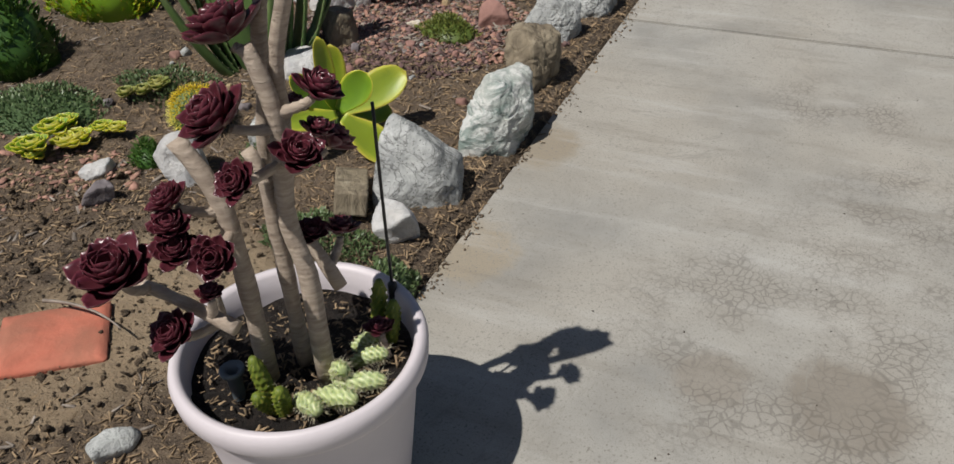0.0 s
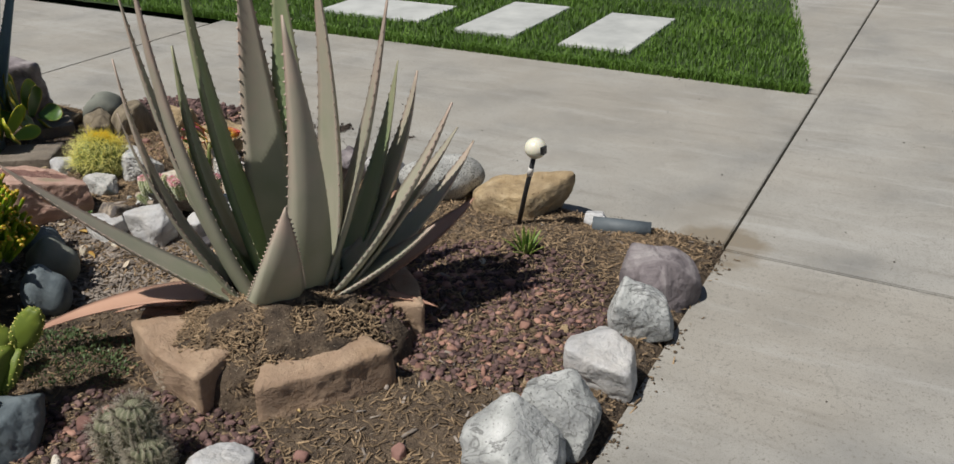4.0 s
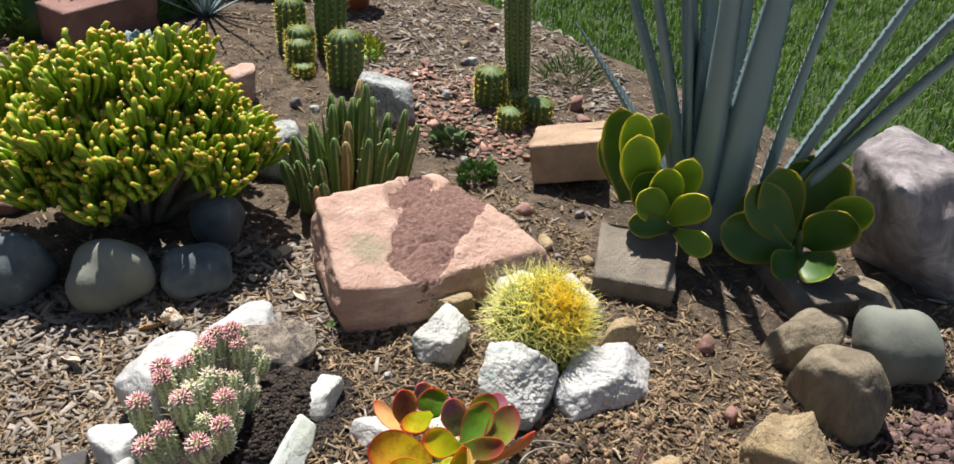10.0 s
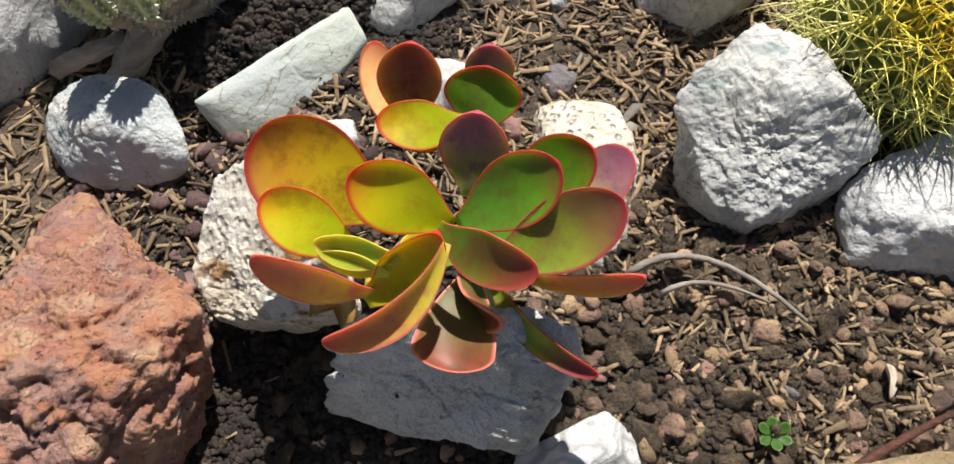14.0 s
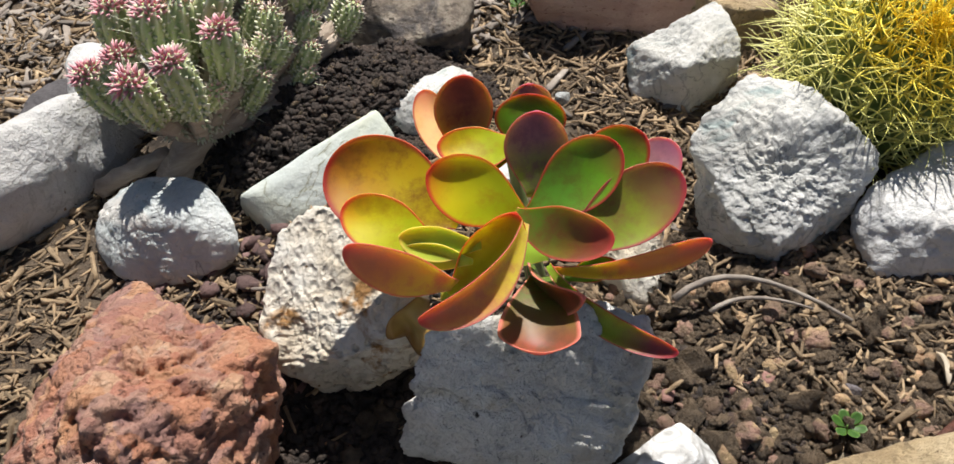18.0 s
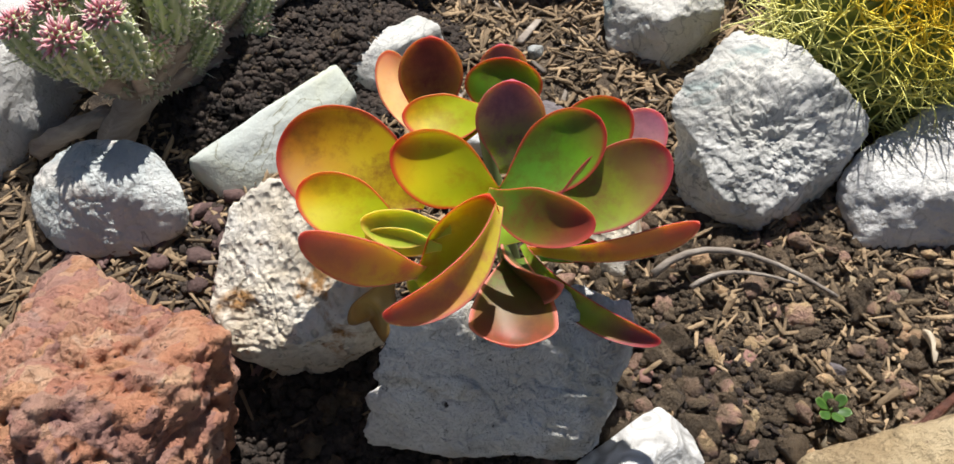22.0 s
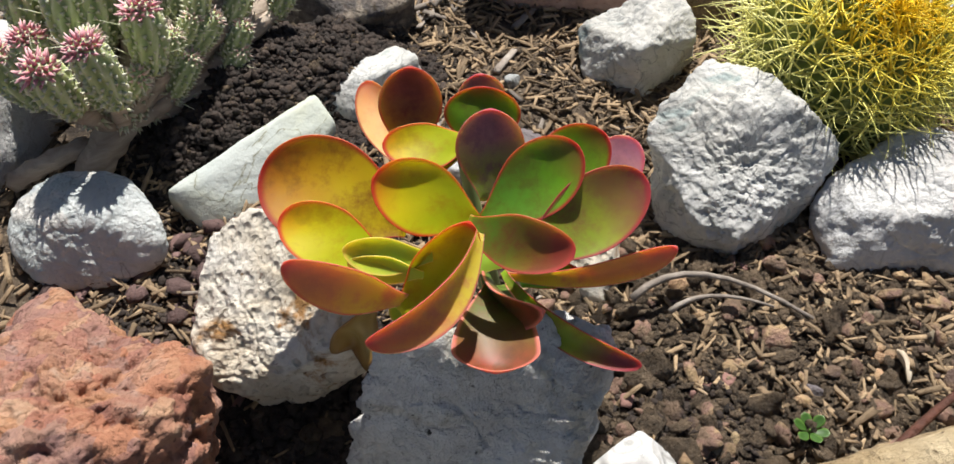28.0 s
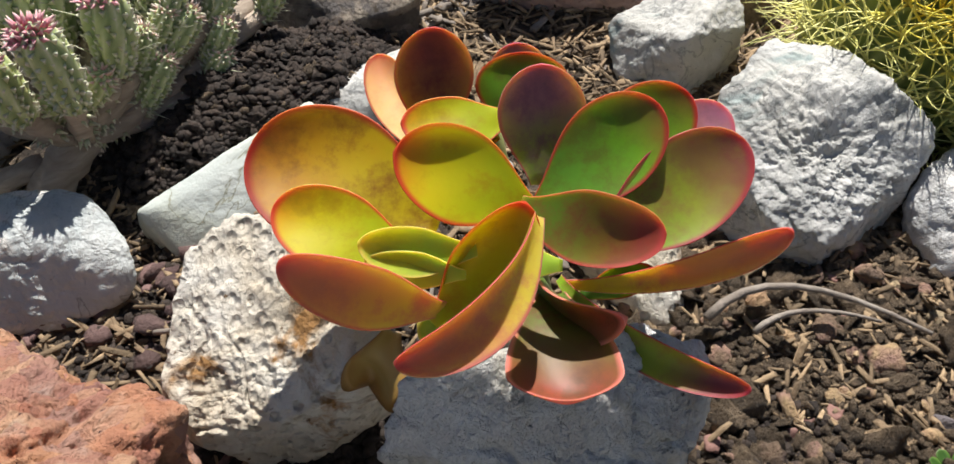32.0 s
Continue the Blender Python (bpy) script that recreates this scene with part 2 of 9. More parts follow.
craze(M["concrete"], [(0.95, 1.45, 0.55), (1.05, 1.15, 0.35), (0.75, 1.15, 0.25), (1.1, 2.0, 0.3), (0.9, 2.55, 0.3)])
M["joint"] = mat("joint", [(0.3, rgb(52, 47, 41)), (0.7, rgb(84, 77, 68))], scale=30, bump=0.4)
M["soil"] = mat("soil", [(0.28, rgb(46, 38, 31)), (0.5, rgb(92, 78, 64)), (0.75, rgb(140, 122, 101))], scale=22, detail=12, rough=0.95,
                bump=1.0, fine=110, second=rgb(112, 96, 79), second_amt=0.5, second_scale=1.6, speck=rgb(156, 142, 122), speck_scale=140,
                speck_size=-0.1, dist=0.012,
                # dark tints: potting soil, plus shade by the aloe and pale block painted in
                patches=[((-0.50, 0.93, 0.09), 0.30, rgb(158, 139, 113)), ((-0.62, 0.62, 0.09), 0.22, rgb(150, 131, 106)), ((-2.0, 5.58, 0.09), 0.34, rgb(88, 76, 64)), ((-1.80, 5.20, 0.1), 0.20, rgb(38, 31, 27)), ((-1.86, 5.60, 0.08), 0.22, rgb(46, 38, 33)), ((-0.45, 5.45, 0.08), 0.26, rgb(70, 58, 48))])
M["darksoil"] = mat("darksoil", [(0.3, rgb(34, 27, 23)), (0.6, rgb(58, 47, 40)), (0.8, rgb(80, 66, 56))], scale=40, detail=10, rough=0.95,
                    bump=1.0, fine=160, speck=rgb(190, 182, 170), speck_scale=330, speck_size=-0.6, dist=0.01)
M["grey"] = mat("grey_stone", [(0.3, rgb(133, 134, 133)), (0.5, rgb(182, 184, 181)), (0.68, rgb(220, 221, 219))], scale=11, bump=0.9, vein=rgb(104, 104, 102), vein_scale=8, vein_width=0.02, fine=70,
                second=rgb(142, 144, 144), second_amt=0.6, second_scale=5, speck=rgb(95, 95, 93), speck_scale=150, speck_size=0.0, vary=0.12)
M["white"] = mat("white_quartz", [(0.25, rgb(150, 150, 151)), (0.42, rgb(182, 182, 183)), (0.6, rgb(199, 199, 199))], scale=16, bump=0.6, vein=rgb(172, 172, 170), vein_scale=11, vein_width=0.016,
                 fine=90, second=rgb(200, 192, 180), second_amt=0.35, second_scale=9, speck=rgb(150, 147, 141), speck_scale=130, speck_size=-0.5,
                 vary=0.05, rough=0.6)
M["quartzgrey"] = mat("grey_white_quartz", [(0.28, rgb(138, 138, 134)), (0.40, rgb(180, 180, 177)), (0.6, rgb(203, 202, 199))], scale=26, bump=0.4, vein=rgb(140, 142, 140), vein_scale=15, vein_width=0.02,
                      fine=150, second=rgb(184, 180, 170), second_amt=0.5, second_scale=14, third=rgb(150, 162, 160), third_scale=15, third_cut=0.62,
                      speck=rgb(124, 128, 126), speck_scale=240, speck_size=-0.35)
M["roundgrey"] = mat("cool_grey_stone", [(0.3, rgb(164, 170, 172)), (0.5, rgb(196, 199, 198)), (0.68, rgb(212, 213, 210))], scale=13, bump=0.8, fine=90,
                     second=rgb(152, 166, 168), second_amt=0.8, second_scale=9, third=rgb(206, 202, 196), third_scale=10, third_cut=0.58, vein=rgb(140, 140, 138), vein_scale=13, vein_width=0.012,
                     speck=rgb(84, 84, 82), speck_scale=160, speck_size=-0.75)
M["agate"] = mat("banded_agate", [(0.30, rgb(214, 214, 213)), (0.37, rgb(222, 222, 221)), (0.385, rgb(150, 149, 147)), (0.40, rgb(216, 216, 215)), (0.425, rgb(168, 167, 164)),
                 (0.44, rgb(220, 220, 219)), (0.465, rgb(158, 157, 154)), (0.48, rgb(214, 214, 213)), (0.50, rgb(176, 174, 171)), (0.515, rgb(222, 222, 221)), (0.55, rgb(160, 158, 155)),
                 (0.57, rgb(220, 220, 219)), (0.60, rgb(180, 178, 175)), (0.62, rgb(224, 224, 223))], scale=10, detail=2.5, bump=0.5, fine=90, rough=0.55)
M["greenish"] = mat("green_stone", [(0.3, rgb(92, 110, 104)), (0.46, rgb(134, 148, 142)), (0.56, rgb(204, 206, 203))], scale=9, distort=2.2,
                    bump=0.8, fine=60, stretch=(1, 1, 2.2), second=rgb(205, 204, 198), second_amt=0.7, second_scale=7)
M["brown"] = mat("brown_stone", [(0.3, rgb(92, 82, 68)), (0.55, rgb(136, 124, 104)), (0.75, rgb(158, 148, 128))], scale=10, distort=0.8,
                 stretch=(2.2, 2.2, 0.8), bump=0.6, fine=60, vary=0.1)
M["granite"] = mat("granite", [(0.35, rgb(146, 146, 142)), (0.55, rgb(180, 180, 176)), (0.7, rgb(200, 199, 194))], scale=8, bump=0.5, fine=110,
                   speck=rgb(88, 88, 84), speck_scale=230, speck_size=0.9, vary=0.08)
M["purple"] = mat("purple_stone", [(0.3, rgb(86, 80, 82)), (0.5, rgb(124, 116, 118)), (0.7, rgb(164, 158, 157))], scale=9, distort=1.2,
                  bump=0.7, fine=45, vary=0.1)
M["sand"] = mat("sandstone", [(0.3, rgb(148, 124, 88)), (0.5, rgb(186, 162, 124)), (0.7, rgb(214, 194, 158))], scale=18, detail=12, bump=0.9, fine=140,
                second=rgb(158, 140, 114), second_amt=0.6, second_scale=8, speck=rgb(112, 90, 62), speck_scale=130, speck_size=-0.25)
M["pink"] = mat("pink_sandstone", [(0.3, rgb(164, 134, 119)), (0.5, rgb(192, 160, 144)), (0.7, rgb(208, 182, 167))], scale=14, bump=0.45,
                fine=120, stretch=(1, 1, 2.5), second=rgb(176, 140, 124), second_amt=0.7, second_scale=9, speck=rgb(146, 106, 94), speck_scale=150, speck_size=-0.2,
                patches=[((0.177, -0.075, 0.110), 0.055, rgb(158, 144, 120))])
M["redface"] = mat("red_sandstone_face", [(0.32, rgb(112, 80, 72)), (0.5, rgb(156, 118, 107)), (0.68, rgb(190, 152, 138))], scale=70, detail=10, bump=0.8, fine=220,
                   stretch=(1, 2, 1), second=rgb(166, 126, 114), second_amt=0.5, second_scale=12)
M["conglomerate"] = mat("conglomerate", [(0.3, rgb(96, 88, 80)), (0.45, rgb(150, 136, 122)), (0.6, rgb(188, 174, 156)), (0.75, rgb(208, 198, 184))], scale=38, detail=12, bump=1.0, fine=140,
                        third=rgb(104, 98, 96), third_scale=14, third_cut=0.52, speck=rgb(84, 72, 60), speck_scale=120, speck_size=-0.2)
M["lava"] = mat("red_lava", [(0.30, rgb(97, 68, 63)), (0.40, rgb(154, 106, 87)), (0.48, rgb(182, 129, 101)), (0.58, rgb(195, 154, 124)), (0.70, rgb(201, 184, 165))], scale=34,
                detail=14, bump=0.8, fine=150, second=rgb(164, 124, 118), second_amt=0.6, second_scale=9, vary=0.03, distort=0.9, dist=0.010,
                speck=rgb(96, 62, 56), speck_scale=130, speck_size=-0.3, shard_scale=55,
                shards=(rgb(152, 108, 102), rgb(206, 140, 100), rgb(188, 120, 94), rgb(172, 136, 130), rgb(216, 176, 142), rgb(192, 128, 106), rgb(164, 128, 122), rgb(210, 154, 110)))
M["tuff"] = mat("tuff", [(0.3, rgb(188, 174, 150)), (0.42, rgb(212, 204, 189)), (0.65, rgb(224, 220, 211))], scale=22, bump=0.5, fine=150, pits=0.8, pit_scale=105,
                second=rgb(196, 178, 150), second_amt=0.6, second_scale=16, third=rgb(156, 112, 58), third_scale=17, third_cut=0.60, speck=rgb(112, 84, 52), speck_scale=170, speck_size=-0.45)
M["slate"] = mat("slate", [(0.3, rgb(160, 168, 166)), (0.55, rgb(184, 190, 186)), (0.75, rgb(202, 205, 200))], scale=8, bump=0.3, fine=60,
                 second=rgb(198, 202, 182), second_amt=0.7, second_scale=9, vein=rgb(126, 124, 100), vein_scale=7, vein_width=0.006)
M["block"] = mat("grey_white_stone", [(0.28, rgb(172, 168, 164)), (0.42, rgb(222, 221, 218)), (0.65, rgb(238, 237, 235))], scale=24, pits=0.6, pit_scale=60, bump=1.0,
                 fine=75, second=rgb(186, 176, 168), second_amt=0.5, second_scale=12, third=rgb(206, 200, 188), third_scale=11, third_cut=0.6, speck=rgb(70, 66, 62), speck_scale=120, speck_size=-0.6)
M["cobble"] = mat("river_cobble", [(0.3, rgb(104, 108, 100)), (0.6, rgb(136, 138, 128)), (0.8, rgb(150, 152, 142))], scale=5, bump=0.15, fine=120,
                  vary=0.12)
M["bluecobble"] = mat("blue_cobble", [(0.3, rgb(74, 84, 90)), (0.6, rgb(104, 114, 118)), (0.8, rgb(150, 156, 158))], scale=14, bump=0.25,
                      fine=110, vary=0.12)
M["darkstone"] = mat("dark_stone", [(0.3, rgb(56, 54, 56)), (0.6, rgb(84, 80, 82)), (0.8, rgb(112, 108, 108))], scale=14, bump=0.5, fine=70,
                     vary=0.12)
M["block_tan"] = mat("tan_block", [(0.3, rgb(157, 132, 107)), (0.55, rgb(184, 158, 133)), (0.75, rgb(199, 176, 150))], scale=12, detail=12,
                     bump=0.7, fine=130, second=rgb(128, 104, 86), second_amt=0.5, second_scale=6, vary=0.08)
M["block_grey"] = mat("grey_block", [(0.3, rgb(104, 96, 86)), (0.55, rgb(130, 121, 109)), (0.75, rgb(148, 139, 126))], scale=14, detail=12,
                      bump=0.8, fine=130, second=rgb(112, 98, 84), second_amt=0.5, second_scale=6, vary=0.08)
M["redstone"] = mat("red_stone", [(0.3, rgb(118, 86, 78)), (0.6, rgb(150, 114, 104)), (0.8, rgb(170, 138, 126))], scale=9, bump=0.4, fine=80,
                    vary=0.2)
M["maroon"] = mat("maroon_gravel", [(0.3, rgb(78, 58, 56)), (0.6, rgb(114, 90, 86)), (0.8, rgb(156, 130, 122))], scale=30, bump=0.5, fine=160,
                  vary=0.6, island=True)
M["pinkgravel"] = mat("pink_gravel", [(0.3, rgb(128, 92, 80)), (0.6, rgb(168, 130, 114)), (0.8, rgb(190, 160, 144))], scale=30, bump=0.4, fine=160,
                      vary=0.35, island=True)
M["chips"] = mat("bark_chips", [(0.3, rgb(106, 88, 68)), (0.6, rgb(150, 128, 100)), (0.8, rgb(188, 166, 136))], scale=40, bump=0.4, fine=200,
                 stretch=(1, 1, 1), vary=0.5, island=True)
M["greychips"] = mat("weathered_chips", [(0.3, rgb(113, 102, 93)), (0.6, rgb(144, 134, 124)), (0.8, rgb(172, 165, 155))], scale=40, bump=0.3,
                     fine=200, vary=0.35, island=True)
M["clods"] = mat("soil_clods", [(0.3, rgb(74, 62, 48)), (0.55, rgb(112, 95, 76)), (0.8, rgb(150, 131, 107))], scale=90, bump=1.0, fine=420,
                 vary=0.35, island=True)
M["turf"] = mat("turf", [(0.3, rgb(38, 54, 24)), (0.6, rgb(56, 76, 32)), (0.8, rgb(78, 94, 44))], scale=30, bump=0.6, fine=120)
M["paver"] = mat("paver", [(0.3, rgb(158, 160, 158)), (0.6, rgb(182, 184, 181)), (0.8, rgb(196, 196, 192))], scale=4, bump=0.1, fine=150,
                 vary=0.06)


# ---- helpers for meshes ----
def finish(bm, name, material, smooth=True):
    me = bpy.data.meshes.new(name)
    bm.to_mesh(me)
    bm.free()
    if smooth:
        me.polygons.foreach_set("use_smooth", [True] * len(me.polygons))
        me.set_sharp_from_angle(angle=radians(62))
    if material is not None:
        me.materials.append(material)
    return me


def thing(name, bm, material, label, category, group="", kind="", at=(0, 0, 0), turn=0.0, smooth=True):
    ob = new(name, finish(bm, name, material, smooth))
    ob.matrix_world = pose(*at, 0, 0, turn)
    return tagged(ob, label, category, group, kind)


def empty(name, at, turn, label, category, group=""):
    ob = new(name)
    ob.matrix_world = pose(*at, 0, 0, turn)
    ob.empty_display_size = 0.02
    return tagged(ob, label, category, group)


def part(name, bm, material, parent, label="", smooth=True):
    ob = new(name, finish(bm, name, material, smooth))
    ob.parent = parent
    if label:
        tagged(ob, label)
    return ob


def soup(name, verts, faces, material, smooth=False):
    me = bpy.data.meshes.new(name)
    me.from_pydata(verts, [], faces)
    me.materials.append(material)
    if smooth:
        me.polygons.foreach_set("use_smooth", [True] * len(me.polygons))
    return me


def bed_height(x, y):
    """The height of the planting bed, from its distance to the kerbless concrete."""
    d = max(0.0, min(-x, 6.08 - y))
    return 0.012 + 0.1 * (1 - math.exp(-d / 0.55))


def lumps(x, y):
    return 0.010 * noise.noise((x * 4.0, y * 4.0, 0.3)) + 0.005 * noise.noise((x * 15, y * 15, 1.7))


def soil_z(x, y):
    return bed_height(x, y) + lumps(x, y)


# ---- ground: one sheet, finer where the camera passes ----
def axis(lo, hi, fine_lo, fine_hi, step):
    far = [lo + (fine_lo - lo) * k / 8 for k in range(8)]
    mid = list(np.arange(fine_lo, fine_hi, step))
    return far + mid + [fine_hi + (hi - fine_hi) * k / 8 for k in range(9)]


xs, ys = axis(-60, 60, -4.6, 0.2, 0.03), axis(-60, 60, -0.4, 6.3, 0.03)
verts, faces = [], []
for y in ys:
    for x in xs:
        if x > 0.0 or y > 6.03:
            z = -0.06
        elif x < -3.75:
            z = 0.03 if x > -20 else 0.0
        else:
            z = soil_z(x, y)
            edge = min(-x, 6.03 - y)
            if edge < 0.06:
                z = -0.012 + (z + 0.012) * max(0.0, edge / 0.06)
        verts.append((x, y, z))
nx = len(xs)
for j in range(len(ys) - 1):
    for i in range(nx - 1):
        a = j * nx + i
        faces.append((a, a + 1, a + nx + 1, a + nx))
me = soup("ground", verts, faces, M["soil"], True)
me.materials.append(M["turf"])
cx = np.array([(verts[f[0]][0] + verts[f[2]][0]) / 2 for f in faces])
cy = np.array([(verts[f[0]][1] + verts[f[2]][1]) / 2 for f in faces])
me.polygons.foreach_set("material_index", ((cx < -3.72) & (cy > 3.0)).astype(np.int32))
tagged(new("ground", me), "brown mulched soil of the planting bed", "ground", kind="structure")


# ---- concrete slabs with open joints ----
def slab(x0, x1, y0, y1, cuts=0.011):
    bm = bmesh.new()
    bmesh.ops.create_cube(bm, size=1)
    for v in bm.verts:
        v.co = Vector(((x0 + x1) / 2 + v.co.x * (x1 - x0 - cuts), (y0 + y1) / 2 + v.co.y * (y1 - y0 - cuts), -0.06 + v.co.z * 0.12))
    bmesh.ops.bevel(bm, geom=[e for e in bm.edges if all(v.co.z > -0.01 for v in e.verts)], offset=0.004, segments=2, affect='EDGES')
    return bm


road = new("pavement")
tagged(road, "pale grey concrete walkway cast in jointed slabs", "pavement", kind="structure")
for x0, x1, y0, y1 in ((0, 3.6, -6, 3.05), (0, 3.6, 3.05, 6.0), (0, 3.6, 6.0, 12.0), (3.6, 7.2, -6, 12), (-4.15, 0, 6.03, 7.93), (-8.3, -4.15, 6.0, 7.8),
                       (-16, -8.3, 6.0, 7.8), (-1.6, 0, 7.945, 14)):
    part("slab", slab(x0, x1, y0, y1), M["concrete"], road, smooth=False)
bm = bmesh.new()
bmesh.ops.create_cube(bm, size=1)
for v in bm.verts:
    v.co = Vector((-4.5 + v.co.x * 24, 3 + v.co.y * 18.5, -0.075 + v.co.z * 0.02))
part("joint_bed", bm, M["joint"], road, "dark dirt in the joints")

# ---- lawn across the walkway, with three stepping pavers ----
bm = bmesh.new()
bmesh.ops.create_grid(bm, x_segments=60, y_segments=20, size=0.5)
for v in bm.verts:
    v.co = Vector((-8.0 + v.co.x * 15.9, 10.9 + v.co.y * 5.95, 0.0))
    v.co.z = 0.004 + 0.008 * noise.noise(v.co * 3)
    if v.co.y > 8.2:
        v.co.x -= (v.co.y - 8.0) * 0.25 * max(0, 1 - abs(v.co.x) / 3)
thing("lawn", bm, M["turf"], "short green turf beside the concrete walkway", "lawn", kind="structure")
for k, (x0, x1, y0, y1) in enumerate(((-3.65, -2.75, 8.4, 8.93), (-2.43, -1.97, 8.3, 9.25), (-1.63, -1.16, 8.25, 9.2))):
    bm = slab(x0, x1, y0, y1, 0)
    for v in bm.verts:
        v.co.z += 0.022
    thing("paving_slab", bm, M["paver"], "pale grey square stepping slab sunk in the lawn", "paving slab", "stepping slabs in the lawn")


import functools

# ---- rocks ----
ROCK_LABEL = {
    "grey": "rough grey stone with pale veins", "white": "broken white quartz stone", "greenish": "white and green streaked stone",
    "brown": "weathered brown-grey stone", "granite": "speckled grey granite stone", "purple": "purplish grey veined stone",
    "sand": "tan sandstone block", "pink": "large pink sandstone slab with a darker chipped face", "lava": "rough red-orange lava rock",
    "tuff": "pitted cream tuff stone", "slate": "pale grey-green slate slab", "block": "chalky grey-white stone block",
    "cobble": "smooth grey-green river cobble", "bluecobble": "smooth blue-grey river cobble", "darkstone": "dark stone",
    "redstone": "flat reddish stone"}


@functools.lru_cache(None)
def cube_dirs(n):
    """Unit directions on an even cube grid, and the faces between them."""
    seen, dirs, faces = {}, [], []
    for ax in range(3):
        for sg in (-1, 1):
            ids = []
            for j in range(n + 1):
                for i in range(n + 1):
                    a, b = math.tan((i / n - 0.5) * math.pi / 2), math.tan((j / n - 0.5) * math.pi / 2)
                    p = [0, 0, 0]
                    p[ax], p[(ax + 1) % 3], p[(ax + 2) % 3] = sg, a * sg, b
                    key = tuple(round(c, 5) for c in p)
                    if key not in seen:
                        seen[key] = len(dirs)
                        ln = math.sqrt(1 + a * a + b * b)
                        dirs.append([c / ln for c in p])
                    ids.append(seen[key])
            for j in range(n):
                for i in range(n):
                    k = j * (n + 1) + i
                    faces.append((ids[k], ids[k + 1], ids[k + n + 2], ids[k + n + 1]))
    return np.array(dirs), faces


def cut_radius(dirs, normals, reach, sharp):
    """How far the softened meeting of the half-spaces lies along each direction."""
    q = np.maximum(dirs @ np.array(normals).T / np.array(reach)[None], 0.0)
    return ((q ** sharp).sum(1) + 1e-12) ** (-1.0 / sharp)


def crags(P, dirs, size, seed, rough, lump=0.0, split=0.6, fine=0.5, grit=0.0):
    """Uneven faces, broken lumps and cracks, pushed along the directions."""
    off = Vector((seed * 7.13 % 50, seed * 3.71 % 50, seed * 1.93 % 50))
    out = np.empty_like(P)
    for k in range(len(P)):
        s = Vector(P[k]) / size
        a = 0.055 * noise.noise(s * 2.4 + off) + 0.03 * fine * noise.fractal(s * 6 + off, 0.8, 2.2, 5)
        a -= 0.02 * split * max(0.0, 1 - abs(noise.noise(s * 3.2 - off)) / 0.08)
        if grit:
            g = noise.fractal(s * 17 - off, 0.7, 2.3, 4)
            a += 0.02 * grit * (g if g > -0.1 else -0.1 + (g + 0.1) * 2.2)
        if lump:
            w = s + Vector((0.05 * noise.noise(s * 7 + off), 0.05 * noise.noise(s * 7 - off), 0))
            d = noise.voronoi(w * 7 + off)[0]
            a += lump * (min(0.5, d[1] - d[0]) - 0.2) + lump * 0.45 * (min(0.5, noise.voronoi(w * 17 - off)[0][0]) - 0.3) * -1
        out[k] = P[k] + dirs[k] * (size * rough * a)
    return out


def rock_mesh(w, d, h, boxy, seed, n=14, rough=1.0):
    """A closed stone standing on z = 0, sunk a little: a cobble, or a block cut by many planes."""
    rnd = random.Random(seed)
    dirs, faces = cube_dirs(n)
    half = np.array((w, d, h)) / 2
    if boxy < 0.15:
        P = dirs * half
        P = P * (1 + 0.08 * np.sin(dirs @ np.array((2.1, 1.3, 0.7)) * 2 + seed))[:, None]
        P = crags(P, dirs, (w + d) / 2, seed, 0.55, split=0.0, fine=0.2)
    else:
        normals, reach = [], []
        for ax in range(3):
            for sg in (-1, 1):
                v = np.array([rnd.gauss(0, 0.30 - 0.2 * boxy) for _ in range(3)])
                v[ax] += sg
                v /= np.linalg.norm(v)
                normals.append(v)
                reach.append((np.abs(v) * half).sum() * (0.80 + 0.1 * boxy) * rnd.uniform(0.92, 1.06))
        for _ in range(9):
            v = np.array([rnd.gauss(0, 1), rnd.gauss(0, 1), rnd.uniform(-0.4, 1.2)])
            v /= np.linalg.norm(v)
            normals.append(v)
            reach.append(np.linalg.norm(v * half) * rnd.uniform(0.86 + 0.1 * boxy, 1.08 + 0.2 * boxy))
        P = dirs * cut_radius(dirs, normals, reach, 12 + 22 * boxy)[:, None]
        P = crags(P, dirs, (w + d) / 2, seed, rough)
    P[:, 2] += h * 0.42
    return P, faces


def rock(name, kind, x, y, w, d, h, turn, boxy, seed, label=""):
    v, f = rock_mesh(w, d, h, boxy, seed, 34 if w > 0.2 else 26)
    me = soup(name, v.tolist(), f, M[kind], True)
    ob = new(name, me)
    ob.matrix_world = pose(x, y, soil_z(x, y) - 0.01, 0, 0, turn)
    tagged(ob, label or ROCK_LABEL[kind] + (" bordering the bed" if name == "edge_rock" else " lying on the soil"), "rock",
           {"edge_rock": "stones along the bed's edge", "quartz_rock": "white stones round the succulents", "cobble": "cobbles under the shrub"}.get(name, ""))
    return ob


